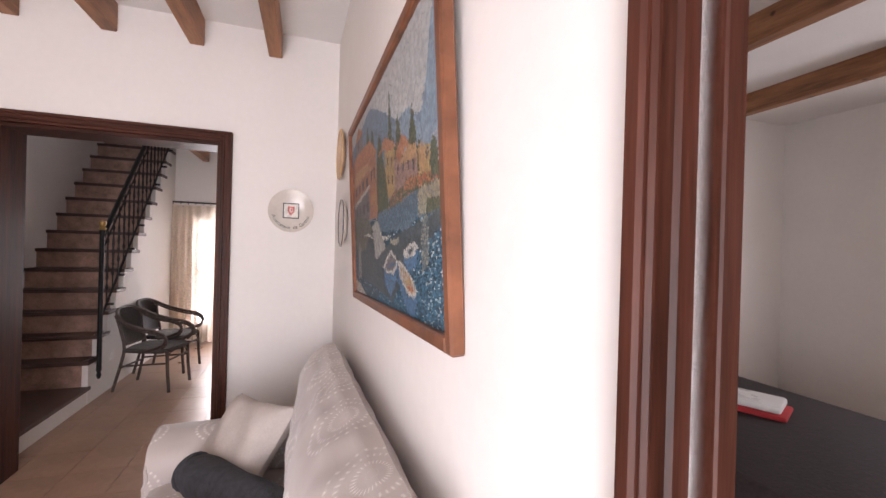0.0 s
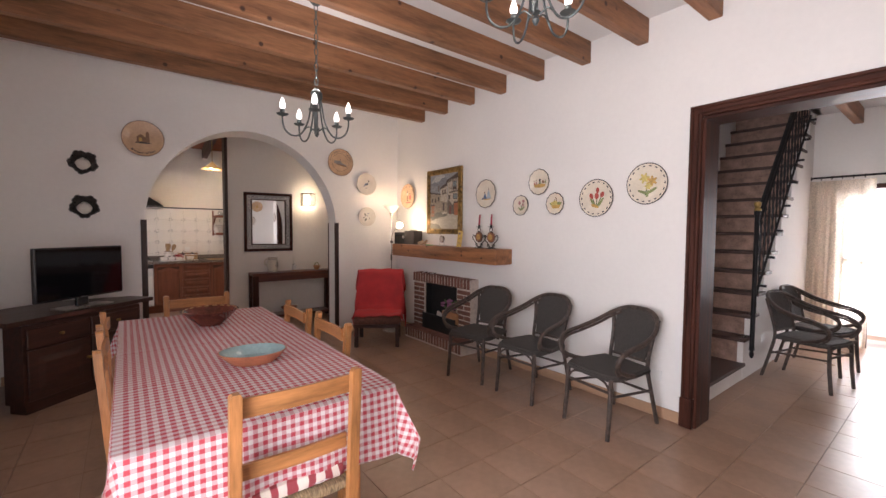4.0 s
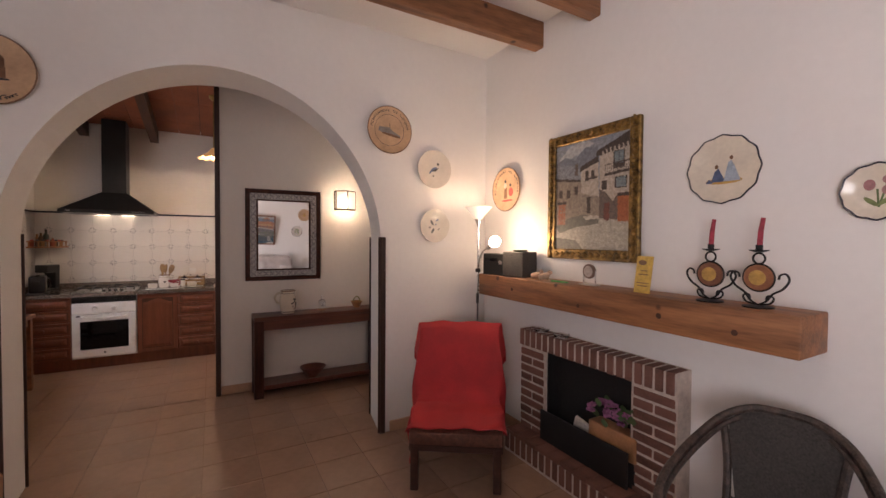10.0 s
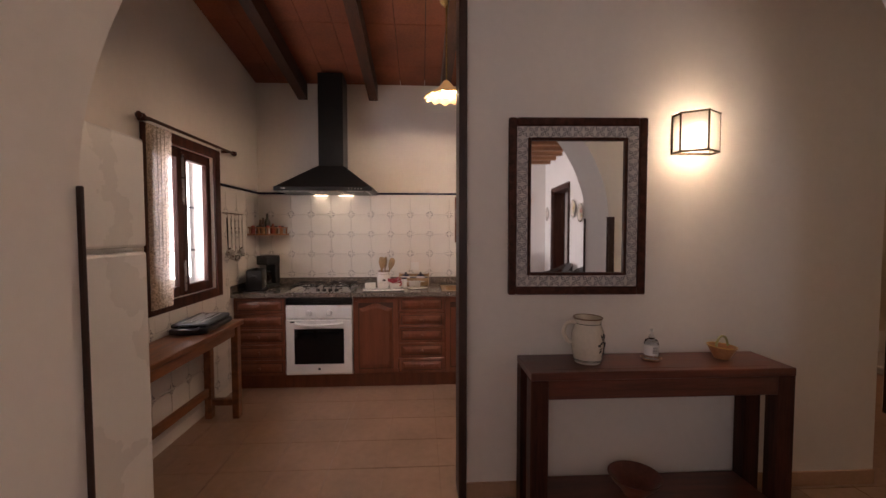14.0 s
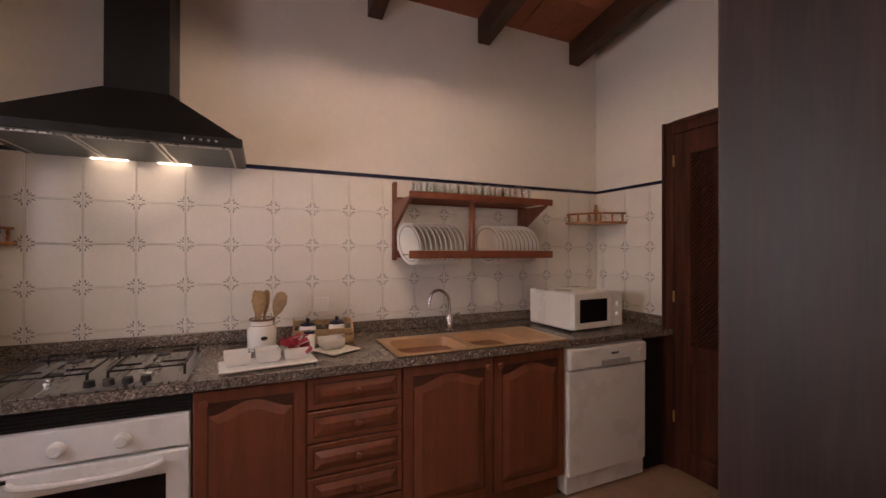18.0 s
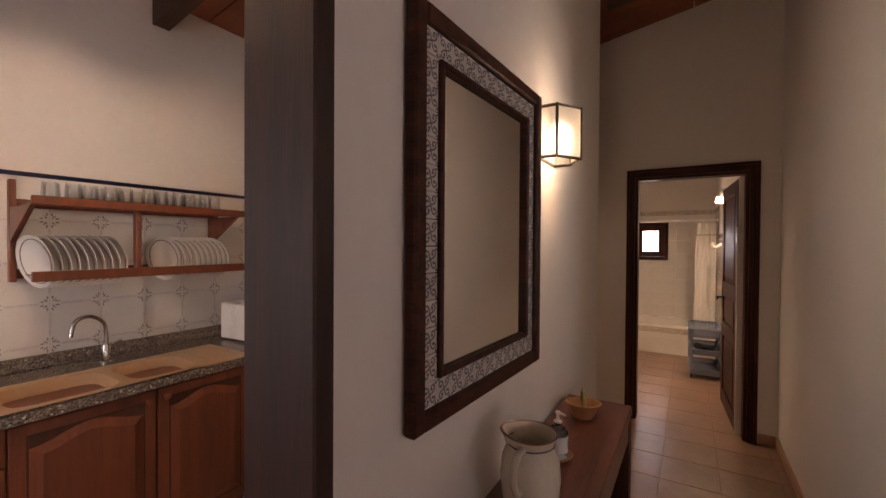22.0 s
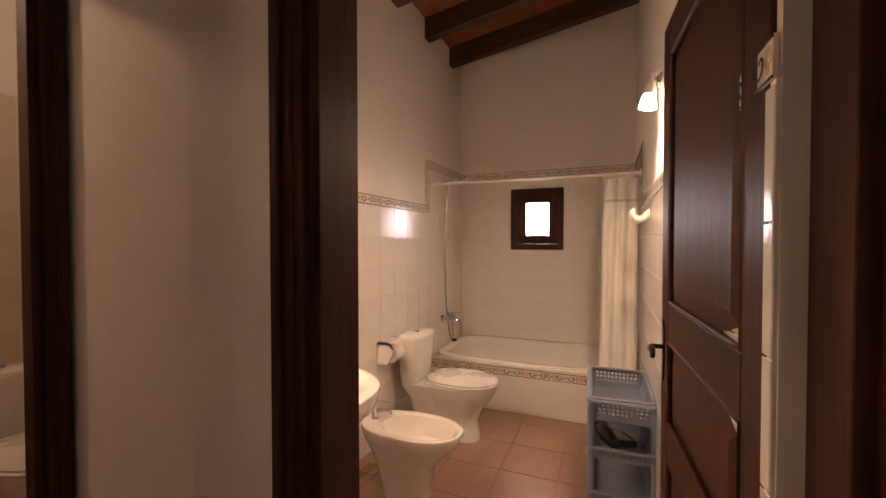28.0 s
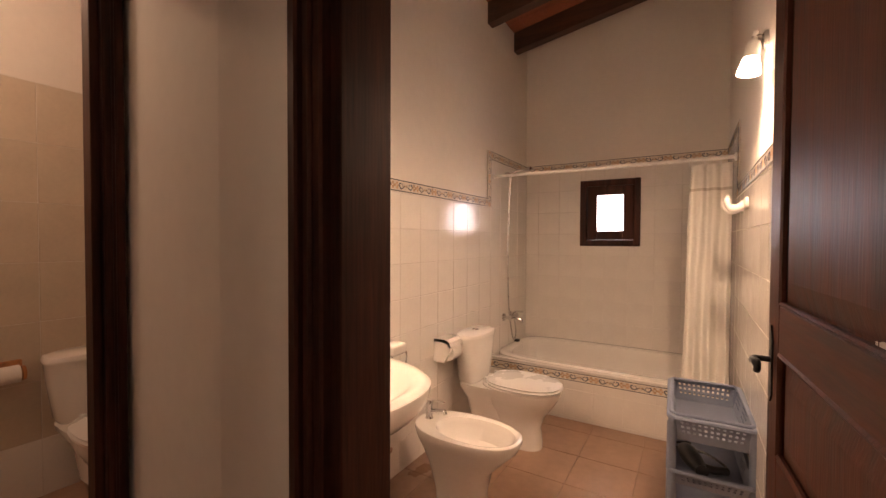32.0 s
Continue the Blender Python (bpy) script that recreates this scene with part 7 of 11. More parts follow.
# ---- sockets and switches ----
def socket(at, label="white wall socket", rocker=False):
    th = thing("wall_switch" if rocker else "wall_socket", label, "switch" if rocker else "socket", at, "sockets")
    part("plate", box(-0.041, 0.041, -0.010, 0, -0.041, 0.041, 0.003), WHITE_ENAMEL, th)
    if rocker:
        part("rocker", box(-0.028, 0.028, -0.014, -0.010, -0.028, 0.028, 0.003), WHITE_ENAMEL, th)
    else:
        part("well", lathe([(0.021, 0), (0.021, 0.002), (0.018, 0.002), (0.018, -0.006), (0, -0.006)], 20, m=pose(0, -0.010, 0, 90, 0, 0)), WHITE_ENAMEL, th)
        for s in (-1, 1):
            part("pin_hole", lathe([(0.0028, 0), (0, 0.0005)], 8, m=pose(s * 0.0095, -0.0042, 0, 90, 0, 0)), BLACK_PLASTIC, th)
    return th


socket(pose(-0.862, 4.199, 0.325), "white double-pin wall socket near the door frame")
socket(pose(-4.50, -0.018, 0.32, 0, 0, 180), "white wall socket beside the television cabinet")

# window on the south wall with lace curtain and rod
win = thing("window_1", "wooden window behind a white lace curtain", "window", kind="structure")
for n, r in (("frame_side", (-3.35, -3.28, 0.95, 2.1)), ("frame_side", (-2.42, -2.35, 0.95, 2.1)), ("frame_rail", (-3.28, -2.42, 0.95, 1.02)), ("frame_rail", (-3.28, -2.42, 2.03, 2.1)), ("mullion", (-2.88, -2.82, 1.02, 2.03))):
    part(n, box(r[0], r[1], -0.15, -0.09, r[2], r[3], 0.004), MAHOGANY, win)
solid("lace_curtain", sheet(lambda u, v: (-3.62 + 1.4 * u, 0.035 + 0.022 * math.sin(u * 52) , 0.80 + 1.42 * v), 90, 6), LACE, "white lace curtain hanging at the window", "curtain", smooth=True)
rod = thing("curtain_rod", "dark wooden curtain rod with turned ends", "curtain rod")
part("rod", tube([(-3.9, 0.06, 2.26), (-1.9, 0.06, 2.26)], 0.014, 10), MAHOGANY_X, rod)
for s, x in ((-1, -3.9), (1, -1.9)):
    part("finial", lathe([(0.014, 0), (0.024, 0.015), (0.014, 0.03), (0.026, 0.05), (0.012, 0.075), (0, 0.08)], 12, m=pose(x, 0.06, 2.26, 0, 90 * s, 0)), MAHOGANY_X, rod)
    part("bracket", box(x - s * 0.12 - 0.01, x - s * 0.12 + 0.01, -0.02, 0.06, 2.245, 2.275, 0.003), MAHOGANY_X, rod)
# unseen patio door behind the camera, added as a way in for daylight
pd = thing("door_5", "unseen wooden patio door, added to let daylight in", "door", kind="structure")
for r in ((-0.5, -0.41, 0, 2.15), (1.01, 1.1, 0, 2.15), (0.25, 0.35, 0, 2.06), (-0.41, 1.01, 2.06, 2.15), (-0.41, 0.25, 0.0, 0.18), (0.35, 1.01, 0.0, 0.18)):
    part("door_stile", box(r[0], r[1], -0.14, -0.09, r[2], r[3], 0.004), MAHOGANY, pd)

# ---- stair room ----
stairs = thing("staircase", "straight tiled staircase with dark wooden nosings and white side wall", "stairs", kind="structure")
GO, RISE, SX0, SX1, SY, SZ = 0.187, 0.208, -1.58, -0.755, 5.677, 0.205
side = [(SY, 0.0)]
for k in range(14):
    y, z = SY + GO * k, SZ + RISE * k
    part("riser", box(SX0, SX1, y, y + 0.03, z if k else 0.16, z + RISE - 0.03, 0.002), STAIR_TILE, stairs)
    part("tread", box(SX0, -0.688, y - 0.03, y + GO + 0.03, z + RISE - 0.036, z + RISE, 0.004), mat("stair_nosing", (0.085, 0.045, 0.035), 0.5, var=0.25, scale=8) if k == 0 else bpy.data.materials["stair_nosing"], stairs)
    side += [(y, z), (y, z + RISE)]
side += [(SY + GO * 14, SZ + RISE * 14), (SY + GO * 14, 0.0)]
outline = [p for i, p in enumerate(side) if i == 0 or p != side[i - 1]]
part("side_wall", extrude(outline, 0.05, "yz", -0.755), PLASTER, stairs)
part("lowest_landing", box(SX0, -0.688, 4.56, SY + 0.02, 0.135, 0.17, 0.004), bpy.data.materials["stair_nosing"], stairs)
part("landing_base", box(SX0, -0.71, 4.58, SY + 0.01, 0.0, 0.135), PLASTER, stairs)
rail = thing("stair_railing", "black wrought-iron stair railing with twisted balusters and brass-capped newel", "railing")
slope = 1.10
NY = 5.80
part("newel", lathe([(0, 0.20), (0.010, 0.205), (0.022, 0.24), (0.014, 0.27), (0.024, 0.29), (0.021, 0.33), (0.021, 1.62), (0.027, 1.63), (0.027, 1.66), (0, 1.66)], 16, m=pose(-0.67, NY, 0)), IRON, rail, smooth=True)
part("newel_cap", lathe([(0.025, 1.66), (0.034, 1.675), (0.020, 1.695), (0.032, 1.72), (0.030, 1.745), (0, 1.755)], 16, m=pose(-0.67, NY, 0)), BRASS, rail, "brass newel cap", smooth=True)
TOPY = 7.72
part("handrail", tube([(-0.665, NY, 1.60), (-0.665, TOPY, 1.60 + slope * (TOPY - NY))], 0.024, 8), IRON, rail)
part("bottom_rail", tube([(-0.665, NY, 0.80), (-0.665, TOPY, 0.80 + slope * (TOPY - NY))], 0.012, 6), IRON, rail)
part("upper_rail", tube([(-0.665, NY, 1.47), (-0.665, TOPY, 1.47 + slope * (TOPY - NY))], 0.009, 6), IRON, rail)
k = 0
y = NY + 0.11
while y < TOPY:
    z0, z1 = 0.80 + slope * (y - NY), 1.60 + slope * (y - NY)
    prof = [(0.0065, z0)]
    for j in range(1, 24):
        q = j / 24
        prof.append((0.0065 + (0.006 * abs(math.sin(q * 24)) if 0.3 < q < 0.7 else 0.012 * max(0, 1 - abs(q - 0.22) * 30) + 0.012 * max(0, 1 - abs(q - 0.78) * 30)), z0 + (z1 - z0) * q))
    prof.append((0.0065, z1))
    part("baluster", lathe(prof, 7, m=pose(-0.665, y, 0)), IRON, rail)
    if k % 2 == 0:
        part("wall_anchor", box(-0.66, -0.60, y - 0.012, y + 0.012, z0 - 0.012, z0 + 0.012), IRON, rail)
    y += 0.125
    k += 1
# terrace door: one leaf open inward, sheer curtain, rod
td = thing("door_6", "brown wooden terrace door frame, open to bright daylight", "door", kind="structure")
for r in ((-0.52, -0.46, 0, 2.06), (0.20, 0.25, 0, 2.06), (-0.46, 0.20, 2.0, 2.06)):
    part("frame", box(r[0], r[1], 8.19, 8.27, r[2], r[3], 0.004), MAHOGANY, td)


def glazed_leaf(name, w, at, label):
    th = thing(name, label, "door", at)
    for r in ((0, 0.085, 0, 2.0), (w - 0.085, w, 0, 2.0), (0.085, w - 0.085, 0.0, 0.30), (0.085, w - 0.085, 1.88, 2.0), (0.085, w - 0.085, 1.05, 1.13)):
        part("stile", box(r[0], r[1], -0.02, 0.02, r[2], r[3], 0.004), MAHOGANY, th)
    for z0, z1 in ((0.30, 1.05), (1.13, 1.88)):
        p = part("pane", box(0.085, w - 0.085, -0.003, 0.003, z0, z1), CLEAR, th)
        p.visible_shadow = False
    part("handle", tube(smooth_path([(w - 0.04, -0.02, 1.02), (w - 0.04, -0.06, 1.02), (w - 0.14, -0.065, 1.02)], 3), 0.009, 8), IRON, th)
    return th


glazed_leaf("terrace_door_leaf", 0.495, pose(0.215, 8.185, 0.006, 0, 0, -45), "open brown wooden door leaf with two glass panes")
glazed_leaf("terrace_door_leaf", 0.33, pose(-0.455, 8.23, 0.006, 0, 0, 0), "closed brown wooden door leaf with two glass panes behind the curtain")
solid("sheer_curtain", sheet(lambda u, v: (-0.79 + 0.67 * u + 0.02 * v * math.sin(u * 8), 8.10 + 0.035 * math.sin(u * 38) * (1.1 - 0.4 * v), 0.03 + 2.09 * v), 80, 8), SHEER, "sheer cream curtain drawn to one side of the terrace door", "curtain", smooth=True)
rod = thing("curtain_rod", "black curtain rod with rings above the terrace door", "curtain rod")
part("rod", tube([(-0.90, 8.10, 2.165), (0.48, 8.10, 2.165)], 0.012, 8), IRON, rod)
for s, x in ((-1, -0.90), (1, 0.48)):
    part("finial", lathe([(0.012, 0), (0.022, 0.012), (0.014, 0.026), (0.022, 0.042), (0, 0.06)], 10, m=pose(x, 8.10, 2.165, 0, 90 * s, 0)), IRON, rod)
    part("bracket", box(x - s * 0.06 - 0.008, x - s * 0.06 + 0.008, 8.10, 8.2, 2.155, 2.175), IRON, rod)
for k in range(7):
    part("ring", tube([(-0.8 + 0.1 * k, 8.10 + 0.02 * math.cos(t), 2.157 + 0.024 * math.sin(t)) for t in (2 * math.pi * i / 12 for i in range(12))], 0.003, 5, closed=True), IRON, rod)
socket(pose(-0.62, 5.93, 0.40, 0, 0, 90), "white wall socket on the stair side wall")
socket(pose(-0.72, 8.199, 1.10), "white light switch beside the terrace door", True)
wall_plate(pose(-0.70, 8.198, 1.62, 90, 0, 0), 0.10, IRON, "small dark round plaque on the wall", [(PEWTER, ellipse(0, 0, 0.3, 0.3))], IRON)
solid("terrace", box(-6, 6, 8.46, 22, -0.079, -0.02), mat("terrace_paving", (0.68, 0.64, 0.58), 0.8, var=0.12, scale=3), "pale paved terrace outside the door", "terrace", "structure")
solid("backdrop", box(-9, 9, 21.8, 22, -0.02, 8), glow("bright_haze", (1.0, 0.985, 0.96), 1.25), "bright hazy daylight beyond the terrace", "backdrop", "structure")

# ---- bedroom seen through its door ----
bed = thing("bed", "low bed with a dark brown cover", "bed")
part("mattress", box(3.15, 4.82, 2.0, 4.0, 0.22, 0.55, 0.06, 3), mat("dark_brown_cover", (0.035, 0.024, 0.024), 0.9, var=0.2, scale=30, bump=0.1), bed, smooth=True)
part("base", box(3.25, 4.72, 2.1, 3.95, 0.0, 0.22), WALNUT, bed)
towel = thing("towels", "folded white towel on a red towel on the bed", "towels", pose(4.10, 2.92, 0.551, 0, 0, 25))
part("red_towel", box(-0.15, 0.15, -0.22, 0.22, 0, 0.035, 0.014, 2), RED_CLOTH, towel, smooth=True)
part("white_towel", box(-0.13, 0.13, -0.19, 0.19, 0.036, 0.09, 0.018, 2), WHITE_ENAMEL, towel, smooth=True)
solid("picture_frame", boxes([(6.42, 6.449, 2.55, 2.95, 1.75, 2.05)], 0.006), MAHOGANY, "small dark wooden picture on the bedroom wall", "picture")

# ---- kitchen: wall tiles ----
KT = 0.206
KZ = 1.811


def tile_motif_mesh():
    """The small ornament that four tiles share at their corners: in each a bud and two leaves."""
    bm = bmesh.new()
    for k in range(4):
        m = pose(0, 0, 0, 0, 0, 90 * k)
        for cx, cy, a, b, rot in ((0.0135, 0.0135, 0.0055, 0.0032, 45), (0.021, 0.0205, 0.0042, 0.0022, 45), (0.031, 0.0095, 0.0075, 0.0024, 22), (0.0095, 0.031, 0.0075, 0.0024, 68), (0.024, 0.0105, 0.0045, 0.0018, -30), (0.0105, 0.024, 0.0045, 0.0018, 120)):
            extrude([tuple((m @ Vector((x, y, 0))).to_2d()) for x, y in ellipse(cx, cy, a, b, rot, 7)], 0.0008, "xy", 0, bm)
    return mesh_of("motif", bm, INK)


def tile_line_mesh(length):
    return mesh_of("painted_line", boxes([(-length / 2, length / 2, 0.003, 0.0042, 0, 0.0006), (-length / 2, length / 2, -0.0042, -0.003, 0, 0.0006)]), paint((0.52, 0.48, 0.45), 0.4))


MOTIF, LINE = tile_motif_mesh(), tile_line_mesh(KT - 0.09)
KTILE = mesh_of("tile", box(-KT / 2 + 0.001, KT / 2 - 0.001, -KT / 2 + 0.001, KT / 2 - 0.001, 0, 0.006, 0.002), WHITE_TILE)


def tiled(name, at, u0, u1, v0, v1, ou, ov, label, motifs=True, hole=None):
    """Wall tiles on the plane of at (local x along, y up, z out), with crossings at (ou, ov) plus whole tiles; cut at the edges."""
    th = thing(name, label, "wall tiles", at, kind="structure")
    beds = [(u0, u1, v0, v1)]
    if hole:
        a, b, c, d = hole
        beds = [q for q in ((u0, a, v0, v1), (b, u1, v0, v1), (a, b, v0, c), (a, b, d, v1)) if q[3] - q[2] > 0.001]
    for q in beds:
        part("joint_bed", box(*q, -0.002, 0.004), TILE_JOINT, th)
    i0, i1 = math.floor((u0 - ou) / KT), math.ceil((u1 - ou) / KT)
    j0, j1 = math.floor((v0 - ov) / KT), math.ceil((v1 - ov) / KT)
    for i in range(i0, i1):
        for j in range(j0, j1):
            a0, a1, b0, b1 = ou + i * KT, ou + (i + 1) * KT, ov + j * KT, ov + (j + 1) * KT
            c0, c1, d0, d1 = max(a0, u0), min(a1, u1), max(b0, v0), min(b1, v1)
            if c1 - c0 < 0.01 or d1 - d0 < 0.01:
                continue
            if hole and c0 < hole[1] and c1 > hole[0] and d0 < hole[3] and d1 > hole[2]:
                h0, h1, g0, g1 = max(c0, hole[0]), min(c1, hole[1]), max(d0, hole[2]), min(d1, hole[3])
                for q in ((c0, h0, d0, d1), (h1, c1, d0, d1), (h0, h1, d0, g0), (h0, h1, g1, d1)):
                    if q[1] - q[0] > 0.008 and q[3] - q[2] > 0.008:
                        part("tile", box(q[0] + 0.001, q[1] - 0.001, q[2] + 0.001, q[3] - 0.001, 0, 0.006, 0.0015), WHITE_TILE, th)
            elif c1 - c0 > KT - 1e-4 and d1 - d0 > KT - 1e-4:
                ob = new("tile", KTILE)
                ob.parent = th
                ob.location = ((a0 + a1) / 2, (b0 + b1) / 2, 0)
                ob.rotation_euler = (random.uniform(-0.004, 0.004), random.uniform(-0.004, 0.004), 0)
            else:
                part("tile", box(c0 + 0.001, c1 - 0.001, d0 + 0.001, d1 - 0.001, 0, 0.006, 0.0015), WHITE_TILE, th)
            if motifs:
                if v0 < b0 and u0 < a0 + 0.001:
                    for mesh, loc, rz in ((MOTIF, (a0, b0), 0), (LINE, (a0 + KT / 2, b0), 0), (LINE, (a0, b0 + KT / 2), 90)):
                        if u0 + 0.03 < loc[0] < u1 - 0.03 and v0 + 0.03 < loc[1] < v1 - 0.03 and not (hole and hole[0] < loc[0] < hole[1] and hole[2] < loc[1] < hole[3]):
                            ob = new(mesh.name.split(".")[0], mesh)
                            ob.parent = th
                            ob.matrix_basis = pose(loc[0], loc[1], 0.0066, 0, 0, rz)
    return th


west_k = pose(-8.438, 0, 0, 90, 0, 90)
tiled("wall_tiles", west_k, 0.222, 3.928, 0.945, KZ, 1.174, KZ - KT * 4, "white kitchen wall tiles with small dark corner motifs")
tiled("wall_tiles", pose(0, 3.928, 0, 90, 0, 0), -8.43, -7.84, 0.945, KZ, -8.44 + 0.08, KZ - KT * 4, "white kitchen wall tiles beside the pantry")
tiled("wall_tiles", pose(0, 0.222, 0, 90, 0, 180), 5.80, 8.43, 0.09, KZ, 8.44 - 0.11, KZ - KT * 4, "white kitchen wall tiles below and beside the window", hole=(6.74, 7.52, 0.97, KZ))
for n, r in (("tile_trim", (-8.44, -8.422, 0.222, 3.928)), ("tile_trim", (-8.422, -7.84, 3.912, 3.93)), ("tile_trim", (-8.422, -7.58, 0.22, 0.238)), ("tile_trim", (-6.68, -5.8, 0.22, 0.238))):
    tagged(part(n, box(*r, KZ, KZ + 0.022, 0.005, 2), COBALT, smooth=True), "dark cobalt trim above the tiles", "trim", "tile trims", "structure")

# ---- kitchen units ----
FRONT = -7.80


def knob(parent, y, z, x=FRONT - 0.0):
    return part("knob", lathe([(0.010, 0), (0.007, 0.010), (0.015, 0.020), (0.013, 0.028), (0, 0.031)], 12, m=pose(x + 0.018, y, z, 0, 90, 0)), CABINET_WOOD, parent, smooth=True)


def front_panel(parent, name, y0, y1, z0, z1, arched=False):
    """A fielded front on the plane x = FRONT, towards +x."""
    f = part(name, box(FRONT, FRONT + 0.018, y0 + 0.003, y1 - 0.003, z0 + 0.003, z1 - 0.003, 0.004), CABINET_WOOD, parent)
    e = 0.055 if z1 - z0 > 0.3 else 0.032
    bm = raised_panel(y0 + e, y1 - e, z0 + e, z1 - e, 0, 0.010, 0.03)
    if arched:
        for v in bm.verts:
            if v.co.z > (z0 + z1) / 2 and z1 - z0 > 0.3:
                v.co.z -= 0.0
        w = (y1 - y0) / 2 - e
        n = 12
        top = [((y0 + y1) / 2 + w * (2 * i / n - 1), z1 - e - 0.045 + 0.045 * math.cos(math.pi * (2 * i / n - 1)) * 0.5 + 0.0225) for i in range(n + 1)]
        bm.free()
        bm = bmesh.new()
        ring = [(y0 + e, z0 + e), (y1 - e, z0 + e)] + [(u, v) for u, v in reversed(top)]
        cy, cz = (y0 + y1) / 2, (z0 + z1) / 2
        inner = [(cy + (u - cy) * 0.80, cz + (v - cz) * 0.88) for u, v in ring]
        a, b = [bm.verts.new((u, 0, v)) for u, v in ring], [bm.verts.new((u, -0.010, v)) for u, v in inner]
        for i in range(len(ring)):
            j = (i + 1) % len(ring)
            bm.faces.new((a[i], a[j], b[j], b[i]))
        bm.faces.new(b)
    bmesh.ops.transform(bm, matrix=pose(FRONT + 0.0185, 0, 0, 0, 0, 90), verts=bm.verts)
    bmesh.ops.recalc_face_normals(bm, faces=bm.faces)
    part("field", bm, CABINET_WOOD, f)
    # flat board in darkened cabinet colour paints the shade round the field
    groove_shade = part("groove_shade", boxes([(FRONT + 0.0178, FRONT + 0.0186, y0 + e - 0.006, y1 - e + 0.006, z0 + e - 0.006, z1 - e + 0.006)]), paint((0.07, 0.022, 0.010), 0.5), f)
    return f


def base_unit(y0, y1, label):
    th = thing("base_cabinet", label, "cabinet", group="kitchen base cabinets")
    part("carcass", box(-8.42, FRONT - 0.001, y0, y1, 0.13, 0.838), CABINET_WOOD, th)
    part("plinth", box(-8.40, FRONT - 0.045, y0, y1, 0.0, 0.13), CABINET_WOOD, th)
    return th


Z0, Z1 = 0.135, 0.836
for y0, y1 in ((0.24, 0.69), (1.70, 2.12)):
    u = base_unit(y0, y1, "stained oak kitchen unit with five drawers")
    h = (Z1 - Z0) / 5
    for k in range(5):
        d = front_panel(u, "drawer", y0, y1, Z0 + h * k, Z0 + h * (k + 1))
        knob(d, (y0 + y1) / 2, Z0 + h * (k + 0.5), FRONT + 0.008)
u = base_unit(1.29, 1.70, "stained oak kitchen unit with one arched panel door")
d = front_panel(u, "door", 1.29, 1.70, Z0, Z1, True)
knob(d, 1.33, 0.79)
u = base_unit(2.12, 3.055, "stained oak sink unit with two arched panel doors")
d = front_panel(u, "door", 2.12, 2.60, Z0, Z1, True)
knob(d, 2.565, 0.79)
d = front_panel(u, "door", 2.60, 3.055, Z0, Z1, True)
knob(d, 2.635, 0.79)
solid("filler_panel", box(-8.40, -7.83, 3.68, 3.925, 0, 0.838), SOOT_AND_SHADE, "dark filler panel between dishwasher and wall", "panel")

oven = thing("oven", "white built-in oven with black glass door under the hob", "oven")
part("body", box(-8.38, FRONT - 0.002, 0.695, 1.285, 0.13, 0.838), WHITE_ENAMEL, oven)
part("plinth", box(-8.38, FRONT - 0.045, 0.69, 1.29, 0, 0.13), CABINET_WOOD, oven)
part("control_panel", box(FRONT, FRONT + 0.02, 0.697, 1.283, 0.645, 0.762, 0.004), WHITE_ENAMEL, oven)
d = part("door", box(FRONT, FRONT + 0.024, 0.697, 1.283, 0.145, 0.635, 0.005), WHITE_ENAMEL, oven)
part("window", box(FRONT + 0.022, FRONT + 0.0262, 0.77, 1.21, 0.235, 0.555, 0.002), BLACK_GLASS, d)
part("handle", tube(smooth_path([(FRONT + 0.022, 0.78, 0.605), (FRONT + 0.05, 0.82, 0.600), (FRONT + 0.055, 0.99, 0.592), (FRONT + 0.05, 1.16, 0.600), (FRONT + 0.022, 1.20, 0.605)], 4), 0.011, 8), WHITE_ENAMEL, d, smooth=True)
part("logo_mark", lathe([(0.012, 0), (0, 0.0006)], 12, m=pose(FRONT + 0.0245, 0.99, 0.19, 0, 90, 0)), PEWTER, d)
part("display", box(FRONT + 0.0235, FRONT + 0.0255, 0.735, 0.775, 0.612, 0.625), BLACK_PLASTIC, d)
for y in (0.90, 1.08):
    part("dial", lathe([(0.026, 0), (0.024, 0.018), (0.018, 0.024), (0, 0.025)], 20, m=pose(FRONT + 0.02, y, 0.70, 0, 90, 0)), WHITE_ENAMEL, oven, smooth=True)
v = part("vent", box(FRONT - 0.001, FRONT + 0.006, 0.695, 1.285, 0.768, 0.838), BLACK_PLASTIC, oven)
for k in range(5):
    part("louvre", box(FRONT + 0.006, FRONT + 0.011, 0.70, 1.28, 0.772 + 0.013 * k, 0.778 + 0.013 * k), BLACK_PLASTIC, v)

dw = thing("dishwasher", "white freestanding dishwasher under the worktop", "dishwasher")
part("body", box(-8.38, -7.79, 3.065, 3.665, 0.02, 0.835, 0.004), WHITE_ENAMEL, dw)
d = part("door", box(-7.79, -7.765, 3.07, 3.66, 0.12, 0.70, 0.006), WHITE_ENAMEL, dw)
c = part("control_panel", box(-7.79, -7.755, 3.07, 3.66, 0.705, 0.825, 0.012, 2), WHITE_ENAMEL, dw)
# raised grey patch, the recess's shade put into its colour
part("handle_recess_shade", box(-7.757, -7.752, 3.30, 3.52, 0.715, 0.745, 0.004), paint((0.45, 0.44, 0.43), 0.5), c)
part("dial", lathe([(0.024, 0), (0.022, 0.014), (0, 0.016)], 18, m=pose(-7.755, 3.60, 0.77, 0, 90, 0)), WHITE_ENAMEL, c, smooth=True)
part("brand_mark", box(-7.7555, -7.7545, 3.37, 3.43, 0.775, 0.787), PEWTER, c)
part("kick_plate", box(-7.80, -7.785, 3.07, 3.66, 0.02, 0.115), WHITE_ENAMEL, dw)

